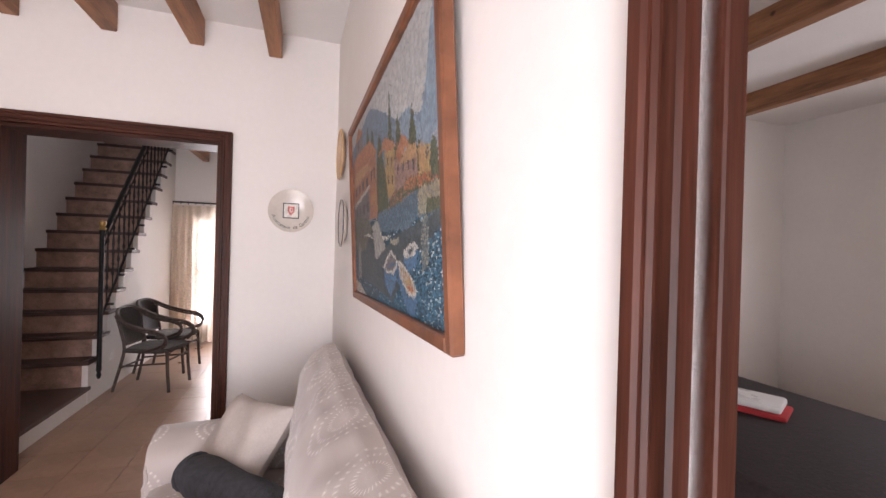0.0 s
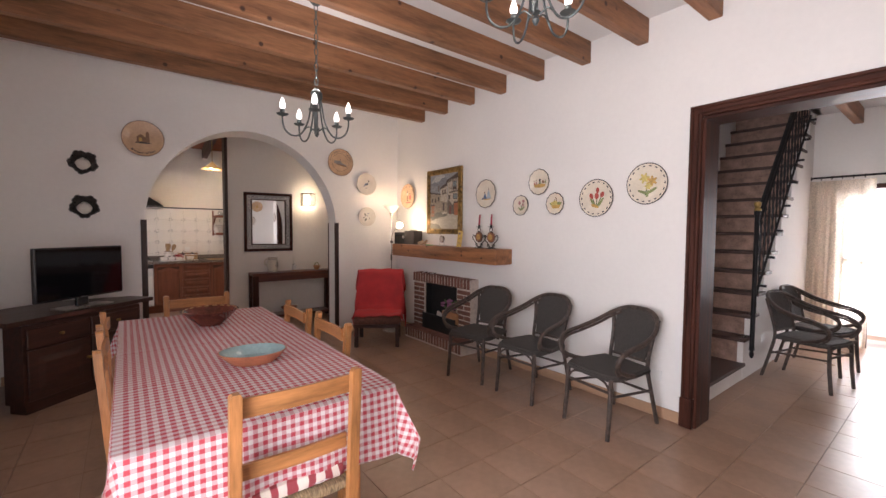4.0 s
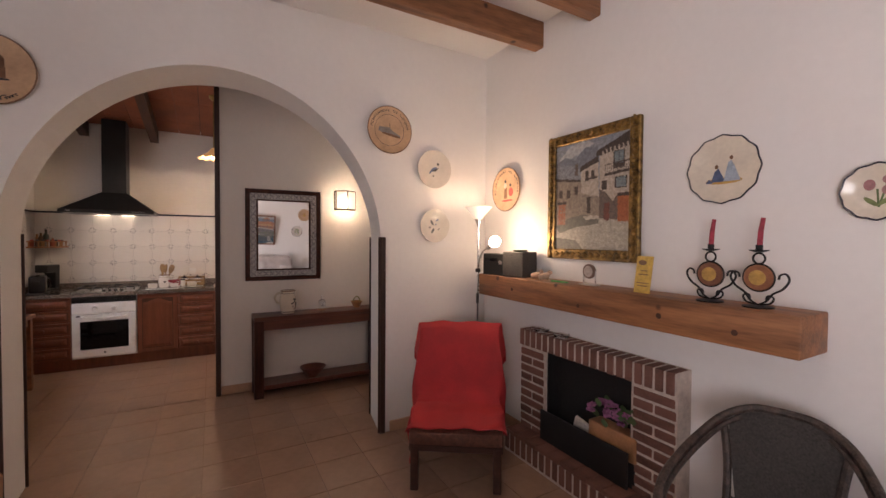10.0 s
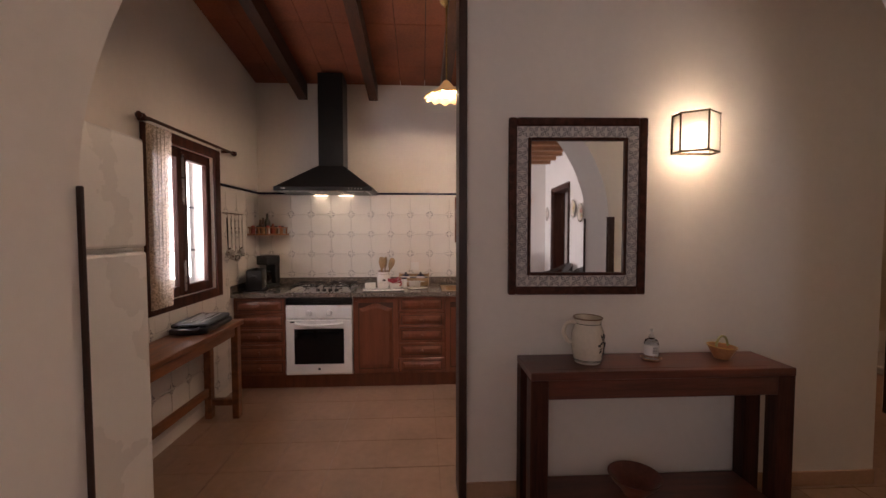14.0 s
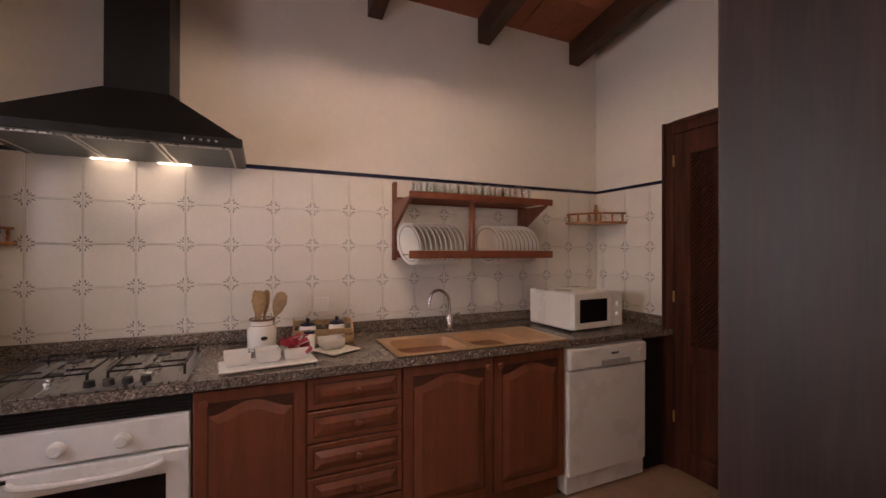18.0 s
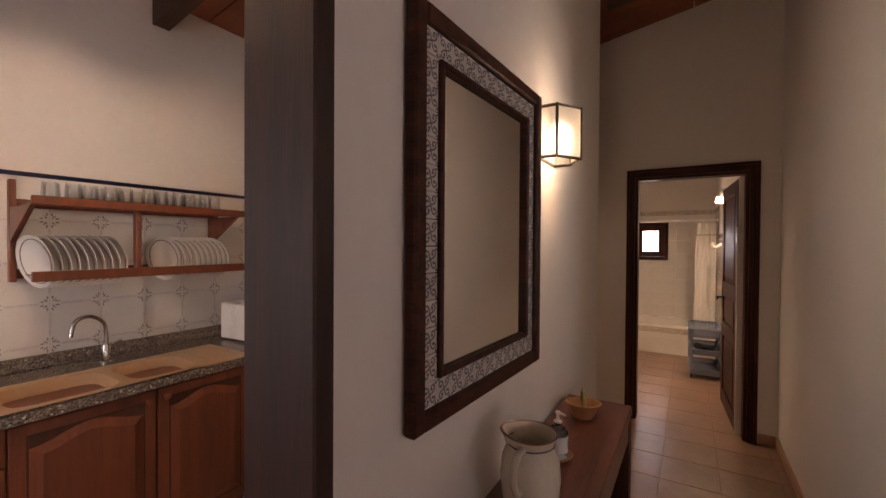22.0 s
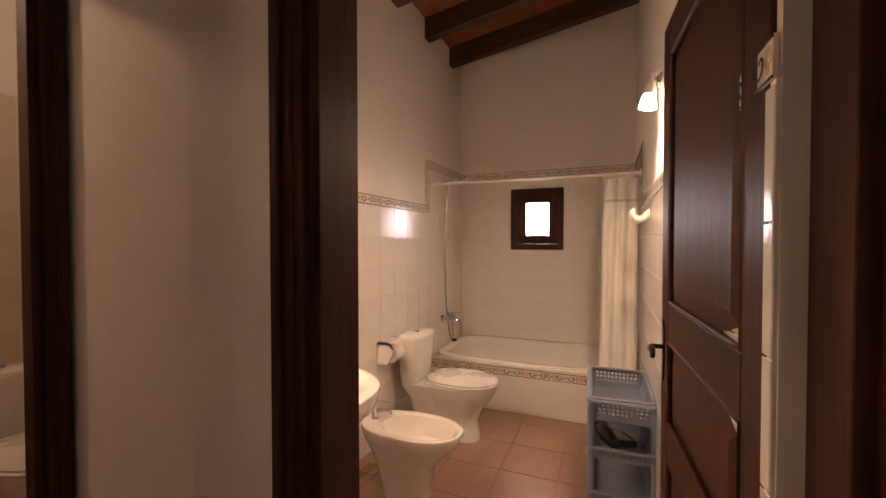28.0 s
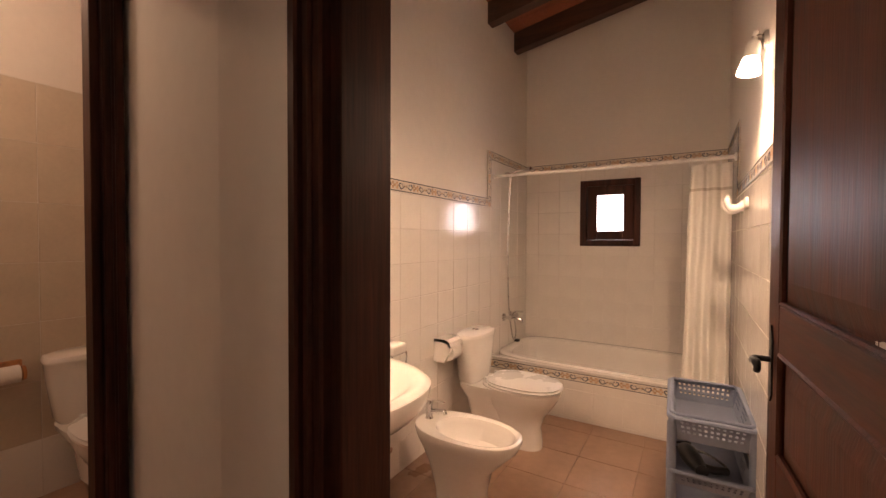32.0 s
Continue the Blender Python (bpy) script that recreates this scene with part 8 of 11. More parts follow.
top = thing("worktop", "speckled brown granite worktop with upstand", "worktop")
for r in ((-8.435, -7.76, 0.225, 2.10), (-8.435, -7.76, 3.06, 3.925), (-8.435, -8.17, 2.10, 3.06), (-7.80, -7.76, 2.10, 3.06)):
    part("slab", box(*r, 0.842, 0.88), GRANITE, top)
part("upstand", boxes([(-8.435, -8.415, 0.245, 3.905, 0.881, 0.946), (-8.435, -7.76, 0.226, 0.245, 0.881, 0.946), (-8.435, -7.83, 3.906, 3.926, 0.881, 0.946)], 0.003), GRANITE, top)

# hob
hob = thing("gas_hob", "steel gas hob with four burners and black pan supports", "hob", pose(-8.02, 0.985, 0.8805))
part("plate", box(-0.25, 0.25, -0.29, 0.29, 0, 0.008, 0.003), STEEL, hob)
for x in (-0.12, 0.08):
    for y in (-0.15, 0.15):
        b = part("burner", lathe([(0.045, 0.008), (0.045, 0.016), (0.032, 0.020), (0.032, 0.027), (0, 0.029)], 20, m=pose(x, y, 0)), STEEL, hob, smooth=True)
        part("burner_cap", lathe([(0.028, 0.029), (0.026, 0.034), (0, 0.035)], 18, m=pose(x, y, 0)), BLACK_PLASTIC, b)
for y in (-0.15, 0.15):
    g = part("pan_support", tube([(-0.21, y - 0.12, 0.045), (0.16, y - 0.12, 0.045), (0.16, y + 0.12, 0.045), (-0.21, y + 0.12, 0.045)], 0.005, 6, closed=True), IRON, hob)
    for a in (-0.12, 0.08):
        for p, q in (((a, y - 0.12), (a, y - 0.035)), ((a, y + 0.12), (a, y + 0.035)), ((a - 0.085, y), (a - 0.035, y)), ((a + 0.08, y), (a + 0.035, y))):
            part("support_finger", tube([(*p, 0.045), (*q, 0.045)], 0.0045, 6), IRON, g)
    for px, py in ((-0.21, y - 0.12), (0.16, y - 0.12), (0.16, y + 0.12), (-0.21, y + 0.12)):
        part("support_foot", tube([(px, py, 0.045), (px, py, 0.008)], 0.005, 6), IRON, g)
for k in range(4):
    part("dial", lathe([(0.018, 0.008), (0.016, 0.03), (0, 0.032)], 14, m=pose(0.205, -0.01 + 0.055 * k, 0)), BLACK_PLASTIC, hob, smooth=True)

# hood
hood = thing("cooker_hood", "black pyramid cooker hood with square chimney and lit lamps", "hood")
part("lip", box(-8.438, -7.94, 0.55, 1.45, 1.805, 1.845, 0.004), HOOD_BLACK, hood)
bm = bmesh.new()
lo = [bm.verts.new(p) for p in ((-8.438, 0.56, 1.845), (-7.95, 0.56, 1.845), (-7.95, 1.44, 1.845), (-8.438, 1.44, 1.845))]
hi = [bm.verts.new(p) for p in ((-8.438, 0.90, 2.07), (-8.18, 0.90, 2.07), (-8.18, 1.15, 2.07), (-8.438, 1.15, 2.07))]
for i in range(4):
    bm.faces.new((lo[i], lo[(i + 1) % 4], hi[(i + 1) % 4], hi[i]))
part("canopy", bm, HOOD_BLACK, hood)
part("chimney", box(-8.438, -8.185, 0.905, 1.145, 2.065, 2.97, 0.003), HOOD_BLACK, hood)
for k in range(3):
    part("filter", box(-8.40, -7.97, 0.60 + 0.275 * k, 0.60 + 0.275 * k + 0.25, 1.801, 1.8055), PEWTER, hood, "grey mesh filter")
    fy = 0.60 + 0.275 * k
    part("filter_frame", boxes([(-8.40, -7.97, fy - 0.006, fy + 0.004, 1.799, 1.8055), (-8.40, -7.97, fy + 0.246, fy + 0.256, 1.799, 1.8055), (-7.978, -7.966, fy, fy + 0.25, 1.799, 1.8055)]), STEEL, hood)
for y in (0.87, 1.13):
    part("lamp", box(-8.415, -8.395, y - 0.07, y + 0.07, 1.797, 1.8005), glow("hood_bulb", (1.0, 0.82, 0.55), 7) if y < 1 else bpy.data.materials["hood_bulb"], hood)
for k in range(5):
    part("button", lathe([(0.006, 0), (0.005, 0.004), (0, 0.005)], 8, m=pose(-7.94, 1.24 + 0.028 * k, 1.825, 0, 90, 0)), STEEL, hood)
part("brand_mark", box(-7.9395, -7.9385, 0.62, 0.66, 1.822, 1.832), STEEL, hood)

# ---- sink ----
sink = thing("kitchen_sink", "beige composite sink with two bowls and drainer", "sink")
part("drainer", box(-8.19, -7.775, 2.815, 3.07, 0.872, 0.887, 0.004, 2), BEIGE_SINK, sink)
part("divider", box(-8.13, -7.81, 2.492, 2.528, 0.865, 0.884, 0.006, 2), BEIGE_SINK, sink, smooth=True)


def soft_box(y0, y1, z, m=0.0, n=40, e=5):
    out = []
    for i in range(n):
        t = 2 * math.pi * i / n
        c, s = math.cos(t), math.sin(t)
        out.append((-7.97 + (0.16 - m) * math.copysign(abs(c) ** (2 / e), c), (y0 + y1) / 2 + ((y1 - y0) / 2 - m) * math.copysign(abs(s) ** (2 / e), s), z))
    return out


for y0, y1, o0, o1 in ((2.13, 2.495, 2.095, 2.51), (2.525, 2.825, 2.51, 2.83)):
    bm = bmesh.new()
    outer = [(-7.97 + max(-0.215, min(0.195, (x + 7.97) * 3)), max(o0, min(o1, (y0 + y1) / 2 + (y - (y0 + y1) / 2) * 3)), 0.886) for x, y, z in soft_box(y0, y1, 0)]
    rings = [[bm.verts.new(q) for q in r] for r in (outer, soft_box(y0, y1, 0.888, -0.004), soft_box(y0, y1, 0.884, 0.006), soft_box(y0, y1, 0.86, 0.014), soft_box(y0, y1, 0.77, 0.03), soft_box(y0, y1, 0.742, 0.055), soft_box(y0, y1, 0.736, 0.10))]
    for r0, r1 in zip(rings, rings[1:]):
        for i in range(40):
            bm.faces.new((r0[i], r0[(i + 1) % 40], r1[(i + 1) % 40], r1[i]))
    bm.faces.new(rings[-1])
    part("bowl", bm, BEIGE_SINK, sink, smooth=True)
    part("drain", lathe([(0.035, 0.7375), (0.03, 0.741), (0, 0.739)], 16, m=pose(-7.97, (y0 + y1) / 2, 0)), CHROME, sink)
for k in range(5):
    part("drainer_rib", box(-8.15, -7.83, 2.86 + 0.035 * k, 2.872 + 0.035 * k, 0.886, 0.890, 0.0015), BEIGE_SINK, sink)
tap = thing("kitchen_tap", "chrome swan-neck kitchen tap", "tap", pose(-8.27, 2.58, 0.8805))
part("body", lathe([(0, 0), (0.028, 0), (0.028, 0.006), (0.021, 0.012), (0.021, 0.09), (0.016, 0.10), (0, 0.10)], 18), CHROME, tap, smooth=True)
part("spout", tube(smooth_path([(0, 0, 0.09), (0, 0, 0.16), (0.006, -0.015, 0.215), (0.025, -0.075, 0.252), (0.042, -0.135, 0.235), (0.048, -0.155, 0.165)], 5), 0.010, 10), CHROME, tap, smooth=True)
part("lever", tube([(0.0, 0.015, 0.085), (0.02, 0.06, 0.11)], [0.008, 0.006], 8), CHROME, tap, smooth=True)

# ---- plate rack ----
rack = thing("plate_rack", "dark wooden wall rack holding dinner plates and glasses", "plate rack")
for y, x, z0, z1 in ((2.275, -8.438, 1.31, 1.79), (2.675, -8.175, 1.33, 1.665), (3.20, -8.438, 1.31, 1.66)):
    part("upright", box(x, x + 0.038, y - 0.012, y + 0.012, z0, z1, 0.003), CABINET_WOOD, rack)
for y in (2.275, 3.20):
    part("bracket", extrude([(-8.40, 1.66), (-8.12, 1.66), (-8.40, 1.50)], 0.02, "xz", y - 0.01), CABINET_WOOD, rack)
for z, h in ((1.66, 0.04), (1.325, 0.045)):
    part("front_rail", box(-8.135, -8.115, 2.27, 3.245, z, z + h, 0.003), CABINET_WOOD, rack)
    part("back_rail", box(-8.43, -8.41, 2.27, 3.245, z, z + h, 0.003), CABINET_WOOD, rack)
for k in range(30):
    y = 2.30 + 0.0315 * k
    part("top_bar", box(-8.41, -8.135, y - 0.005, y + 0.005, 1.672, 1.682), CABINET_WOOD, rack)
for k in range(26):
    y = 2.31 + 0.036 * k
    part("lower_bar", tube([(-8.41, y, 1.345), (-8.135, y, 1.345)], 0.004, 5), CABINET_WOOD, rack)
DINNER = lathe([(0, 0.004), (0.075, 0.004), (0.085, 0.010), (0.118, 0.020), (0.125, 0.022), (0.124, 0.019), (0.085, 0.005), (0.07, 0.0), (0, 0.0)], 28)
DINNER_MESH = mesh_of("dinner_plate", DINNER, PORCELAIN, True)
RING_MESH = mesh_of("rim_line", tube([(0.104 * math.cos(t), 0.104 * math.sin(t), 0.0165) for t in (2 * math.pi * i / 28 for i in range(28))], 0.0022, 4, closed=True), paint((0.16, 0.11, 0.10), 0.4))
for base, cnt in ((2.335, 10), (2.865, 10)):
    for k in range(cnt):
        ob = tagged(new("dinner_plate", DINNER_MESH), "white dinner plate with a thin dark rim standing in the rack", "plate", "dinner plates")
        ob.matrix_basis = pose(-8.275, base + 0.0315 * k, 1.412, 90, 0, 0) @ pose(0, 0, 0, 9 + random.uniform(-2, 2), 14, 0)
        rm = new("rim_line", RING_MESH)
        rm.parent = ob
GLASS_MESH = mesh_of("tumbler", lathe([(0.030, 0.0), (0.036, 0.09), (0.034, 0.093), (0.0335, 0.09), (0.028, 0.006), (0, 0.008), (0, 0.0)], 18, m=pose(0, 0, 0)), TUMBLER, True)
for k in range(11):
    ob = tagged(new("drinking_glass", GLASS_MESH), "clear glass tumbler upside down on the rack", "glass", "tumblers")
    ob.matrix_basis = pose(-8.27 + 0.03 * (k % 2), 2.37 + 0.075 * k + (0.02 if k > 4 else 0), 1.783 if k < 5 else 1.79, 180, 0, 0)
for k in range(9):
    ob = tagged(new("drinking_glass", GLASS_MESH), "clear glass tumbler upside down on the rack", "glass", "tumblers")
    ob.matrix_basis = pose(-8.36, 2.40 + 0.088 * k, 1.785, 180, 0, 0)

# ---- corner shelves ----
def corner_shelf(at, label):
    th = thing("corner_shelf", label, "shelf", at, "corner shelves")
    quarter = [(0.0, 0.0)] + [(0.30 * math.cos(radians(a)), 0.30 * math.sin(radians(a))) for a in range(0, 91, 9)]
    part("board", extrude(quarter, 0.016, "xy", 0), HONEY, th)
    part("gallery_rail", tube([(0.285 * math.cos(radians(a)), 0.285 * math.sin(radians(a)), 0.075) for a in range(0, 91, 6)], 0.007, 6), HONEY, th)
    for a in range(4, 90, 16):
        part("spindle", lathe([(0.005, 0.016), (0.009, 0.03), (0.005, 0.042), (0.009, 0.055), (0.005, 0.07)], 8, m=pose(0.285 * math.cos(radians(a)), 0.285 * math.sin(radians(a)), 0)), HONEY, th)
    part("back_post", lathe([(0.012, 0), (0.012, 0.10), (0.018, 0.12), (0.008, 0.135), (0.014, 0.155), (0, 0.165)], 10, m=pose(0.02, 0.02, 0)), HONEY, th)
    return th


corner_shelf(pose(-8.43, 0.232, 1.39), "wooden corner shelf with turned gallery holding bottles")
corner_shelf(pose(-8.43, 3.918, 1.565, 0, 0, -90), "small empty wooden corner shelf with turned gallery")
for x, y, h, r, col, lab in ((-8.30, 0.36, 0.20, 0.028, (0.03, 0.035, 0.02), "dark green glass bottle on the corner shelf"), (-8.22, 0.33, 0.13, 0.024, (0.10, 0.06, 0.03), "brown sauce bottle on the corner shelf"),
                        (-8.26, 0.43, 0.10, 0.022, (0.40, 0.10, 0.06), "red spice jar on the corner shelf"), (-8.33, 0.45, 0.09, 0.02, (0.6, 0.55, 0.5), "white spice jar on the corner shelf"), (-8.36, 0.30, 0.16, 0.026, (0.16, 0.08, 0.04), "amber bottle on the corner shelf")):
    solid("bottle", lathe([(0, 0), (r, 0), (r, h * 0.6), (r * 0.85, h * 0.68), (r * 0.4, h * 0.78), (r * 0.4, h), (0, h)], 16), paint(col, 0.2), lab, "bottle", smooth=True, at=pose(x, y, 1.407), group="shelf bottles")

for k in range(8):
    a = radians(8 + 10.5 * k)
    jar_col = ((0.30, 0.07, 0.04), (0.10, 0.05, 0.03), (0.42, 0.22, 0.10), (0.55, 0.50, 0.46))[k % 4]
    sj = thing("spice_jar", "small glass spice jar with coloured contents on the corner shelf", "jar", pose(-8.43 + 0.245 * math.cos(a), 0.232 + 0.245 * math.sin(a), 1.407), "spice jars")
    part("jar_body", lathe([(0, 0), (0.019, 0), (0.020, 0.006), (0.020, 0.055), (0.015, 0.062), (0, 0.062)], 12), paint(jar_col, 0.2), sj, smooth=True)
    part("lid", lathe([(0.017, 0.060), (0.017, 0.078), (0, 0.079)], 12), BLACK_PLASTIC if k % 3 else paint((0.45, 0.06, 0.05), 0.4), sj, smooth=True)

# ---- small things on the worktop ----
C = 0.8805
cof = thing("coffee_machine", "black drip coffee machine with glass jug", "coffee machine", pose(-8.25, 0.385, C, 0, 0, 62) @ Matrix.Diagonal((0.80, 0.80, 0.95, 1)))
part("base", box(-0.09, 0.09, -0.12, 0.10, 0, 0.03, 0.008), BLACK_PLASTIC, cof)
part("column", box(-0.085, 0.085, 0.03, 0.10, 0.03, 0.26, 0.008), BLACK_PLASTIC, cof)
part("head", box(-0.09, 0.09, -0.11, 0.10, 0.23, 0.325, 0.012, 2), BLACK_PLASTIC, cof)
jug = part("jug", lathe([(0, 0.035), (0.055, 0.035), (0.066, 0.06), (0.066, 0.11), (0.05, 0.145), (0.052, 0.15)], 22, m=pose(0, -0.04, 0)), glass("smoky_glass", (0.35, 0.33, 0.32)), cof, smooth=True)
part("jug_lid", lathe([(0.052, 0.15), (0.04, 0.165), (0, 0.168)], 18, m=pose(0, -0.04, 0)), BLACK_PLASTIC, jug)
toast = thing("toaster", "black slim toaster standing on the worktop", "toaster", pose(-7.98, 0.37, C, 0, 0, 12))
part("body", box(-0.13, 0.13, -0.07, 0.07, 0.012, 0.20, 0.02, 2), BLACK_PLASTIC, toast, smooth=True)
part("slot", box(-0.10, 0.10, -0.015, 0.015, 0.196, 0.2015), SOOT_AND_SHADE, toast)
part("lever", box(0.128, 0.145, -0.02, 0.02, 0.13, 0.15, 0.003), BLACK_PLASTIC, toast)
part("tray", box(-0.14, 0.14, -0.09, 0.09, 0, 0.012, 0.003), BLACK_PLASTIC, toast)
part("sticker", box(-0.06, -0.01, 0.0698, 0.0708, 0.05, 0.09), WHITE_ENAMEL, toast)

jar = thing("utensil_jar", "cream stoneware jar with wooden cooking spoons", "jar", pose(-8.21, 1.53, C))
part("jar_body", lathe([(0, 0), (0.058, 0), (0.066, 0.012), (0.068, 0.10), (0.055, 0.125), (0.055, 0.145), (0.060, 0.15), (0.050, 0.15), (0.048, 0.13), (0.058, 0.10), (0.056, 0.02), (0, 0.015)], 28), PORCELAIN, jar, smooth=True)
part("dark_rim", tube([(0.056 * math.cos(t), 0.056 * math.sin(t), 0.149) for t in (2 * math.pi * i / 24 for i in range(24))], 0.005, 6, closed=True), brown, jar)
for z in (0.016, 0.122):
    part("band", tube([((0.069 if z < 0.1 else 0.057) * math.cos(t), (0.069 if z < 0.1 else 0.057) * math.sin(t), z) for t in (2 * math.pi * i / 24 for i in range(24))], 0.0015, 4, closed=True), brown, jar)
part("flower_motif", flat_patch(ellipse(0, 0, 0.016, 0.010) , 0.0), black, jar, at=pose(0.0675, 0.01, 0.065, 90, 0, 98))
SPOON = mat("pale_spoon_wood", (0.42, 0.27, 0.14), 0.7, var=0.2, scale=12)
for k, (dx, dy, lean, rz) in enumerate(((0.012, -0.012, 4, 0), (-0.012, 0.0, 5, 90), (0.0, -0.022, 6, 200), (0.01, 0.02, 17, 80))):
    m = pose(dx, dy, 0.03, 0, lean, rz)
    s = part("spoon", tube([m @ Vector((0, 0, 0)), m @ Vector((0, 0, 0.18))], 0.006, 6), SPOON, jar)
    part("spoon_bowl", lathe([(0, -0.075), (0.026, -0.03), (0.036, 0.012), (0.029, 0.048), (0.014, 0.060), (0, 0.064)], 14, squash=0.3, m=m @ pose(0, 0, 0.20, 0, 0, 90 + 25 * k)), SPOON, s, smooth=True)

crate = thing("wooden_crate", "small slatted wooden crate holding two lidded jars", "crate", pose(-8.25, 1.83, C, 0, 0, 84))
for y in (-0.05, 0.05):
    for z in (0.012, 0.05 if y < 0 else 0.085):
        part("slat", box(-0.15, 0.15, y - 0.004, y + 0.004, z, z + 0.028, 0.002), SPOON, crate)
part("floor_board", box(-0.15, 0.15, -0.05, 0.05, 0.002, 0.010), SPOON, crate)
for x in (-0.15, 0.15):
    part("end_board", extrude([(-0.055, 0), (0.055, 0), (0.055, 0.125), (-0.055, 0.06)], 0.008, "yz", x - 0.004), SPOON, crate)
for x in (-0.08, 0.07):
    j = thing("lidded_jar", "small white jar with dark blue lid and lettering", "jar", pose(-8.25 + 0.0, 1.83 + x, C + 0.0105), "lidded jars")
    part("jar_body", lathe([(0, 0), (0.04, 0), (0.042, 0.01), (0.042, 0.075), (0.036, 0.085), (0, 0.085)], 22), PORCELAIN, j, smooth=True)
    part("lid", lathe([(0.040, 0.085), (0.040, 0.092), (0.025, 0.102), (0.008, 0.106), (0.012, 0.118), (0, 0.126)], 20), COBALT, j, "dark blue glazed lid", smooth=True)
    for q in range(4):
        part("letter_bar", box(-0.001, 0.001, -0.018 + 0.010 * q, -0.012 + 0.010 * q, 0.05, 0.062), black, j, at=pose(0.0425, 0, 0))
shaker = solid("salt_pot", lathe([(0, 0), (0.027, 0), (0.027, 0.08), (0.025, 0.085), (0, 0.086)], 18), PORCELAIN, "white salt pot with blue top", "pot", smooth=True, at=pose(-8.08, 1.74, C))
part("salt_lid", lathe([(0.0265, 0.085), (0.0255, 0.098), (0, 0.10)], 18), COBALT, shaker)


def square_bowl(x, y, z, s, label):
    bm = bmesh.new()
    prof = [(0.75, 0.0), (0.95, 0.012), (1.0, 0.052), (0.93, 0.052), (0.85, 0.012), (0.0, 0.008)]
    rings = [[bm.verts.new((sx * s * k, sy * s * k, h)) for sx, sy in ((-1, -1), (1, -1), (1, 1), (-1, 1))] for k, h in prof[:-1]]
    for a, b in zip(rings, rings[1:]):
        for i in range(4):
            bm.faces.new((a[i], a[(i + 1) % 4], b[(i + 1) % 4], b[i]))
    bm.faces.new(rings[0][::-1])
    bm.faces.new(rings[-1])
    bmesh.ops.bevel(bm, geom=list(bm.edges), offset=0.003, segments=2, affect="EDGES")
    return solid("square_bowl", bm, PORCELAIN, label, "bowl", smooth=True, at=pose(x, y, z, 0, 0, 6), group="square bowls")


tray = solid("serving_tray", boxes([(-0.09, 0.09, -0.19, 0.19, 0.006, 0.016), (-0.06, 0.06, -0.15, 0.15, 0, 0.006)], 0.004), PORCELAIN, "long white porcelain serving tray on the worktop", "tray", at=pose(-7.90, 1.555, C, 0, 0, 6))
for k, lab in enumerate(("small square white porcelain bowl, empty", "small square white porcelain bowl with sweetener", "square white porcelain bowl full of red sachets")):
    square_bowl(-7.895 - 0.012 * k, 1.435 + 0.115 * k, C + 0.0165, 0.05 if k < 2 else 0.055, lab)
for k in range(16):
    rr = random.Random(k)
    solid("sachet", box(-0.016, 0.016, -0.028, 0.028, -0.002, 0.002, 0.001), paint((0.36, 0.03, 0.05), 0.45) if k % 4 else paint((0.62, 0.58, 0.55), 0.5), "red paper sachet in the bowl", "sachet", at=pose(-7.92 + rr.uniform(-0.045, 0.045), 1.665 + rr.uniform(-0.045, 0.05), C + 0.07 + rr.uniform(-0.008, 0.035), rr.uniform(-50, 50), rr.uniform(-60, 60), rr.uniform(0, 360)), group="sachets")
solid("corner_plate", boxes([(-0.085, 0.085, -0.085, 0.085, 0.004, 0.011)], 0.004), PORCELAIN, "flat square white plate", "plate", at=pose(-8.03, 1.86, C, 0, 0, 30))
square_bowl(-8.05, 1.84, C + 0.0115, 0.055, "square white porcelain bowl on a flat plate")

mw = thing("microwave", "white microwave oven with dark window", "microwave", pose(-8.11, 3.415, C, 0, 0, 4))
part("case", box(-0.19, 0.18, -0.215, 0.215, 0.012, 0.235, 0.006), WHITE_ENAMEL, mw)
d = part("door", box(0.18, 0.205, -0.213, 0.11, 0.016, 0.232, 0.005), WHITE_ENAMEL, mw)
part("window", box(0.2035, 0.2065, -0.165, 0.07, 0.055, 0.195, 0.002), BLACK_GLASS, d)
c = part("control_panel", box(0.18, 0.202, 0.113, 0.213, 0.016, 0.232, 0.004), WHITE_ENAMEL, mw)
for z in (0.09, 0.155):
    part("dial", lathe([(0.016, 0), (0.014, 0.014), (0, 0.016)], 16, m=pose(0.202, 0.165, z, 0, 90, 0)), WHITE_ENAMEL, c, smooth=True)
for s in (-0.16, 0.16):
    part("foot", box(-0.15, 0.15, s - 0.015, s + 0.015, 0, 0.012), BLACK_PLASTIC, mw)
socket(pose(-8.43, 1.84, 1.06, 0, 0, 90), "white wall socket in the kitchen tiles")

# ---- pantry doors ----
pantry = thing("pantry_doors", "tall dark double pantry doors with wooden lattice above panels", "pantry doors")
for n, r in (("frame_side", (-7.83, -7.755, 0, 2.185)), ("frame_side", (-6.465, -6.385, 0, 2.185)), ("frame_head", (-7.755, -6.465, 2.105, 2.185))):
    part(n, box(r[0], r[1], 3.895, 3.93, r[2], r[3], 0.004), MAHOGANY, pantry)
    part("frame_bead", box(r[0], r[1] if n == "frame_head" else r[0] + 0.02, 3.882, 3.896, r[3] - 0.02 if n == "frame_head" else r[2], r[3], 0.003), MAHOGANY, pantry)
# thin black sheet stands in for the shade behind the lattice
part("recess_shade", box(-7.75, -6.47, 3.922, 3.929, 0.01, 2.10), SOOT_AND_SHADE, pantry)
lattice = bmesh.new()
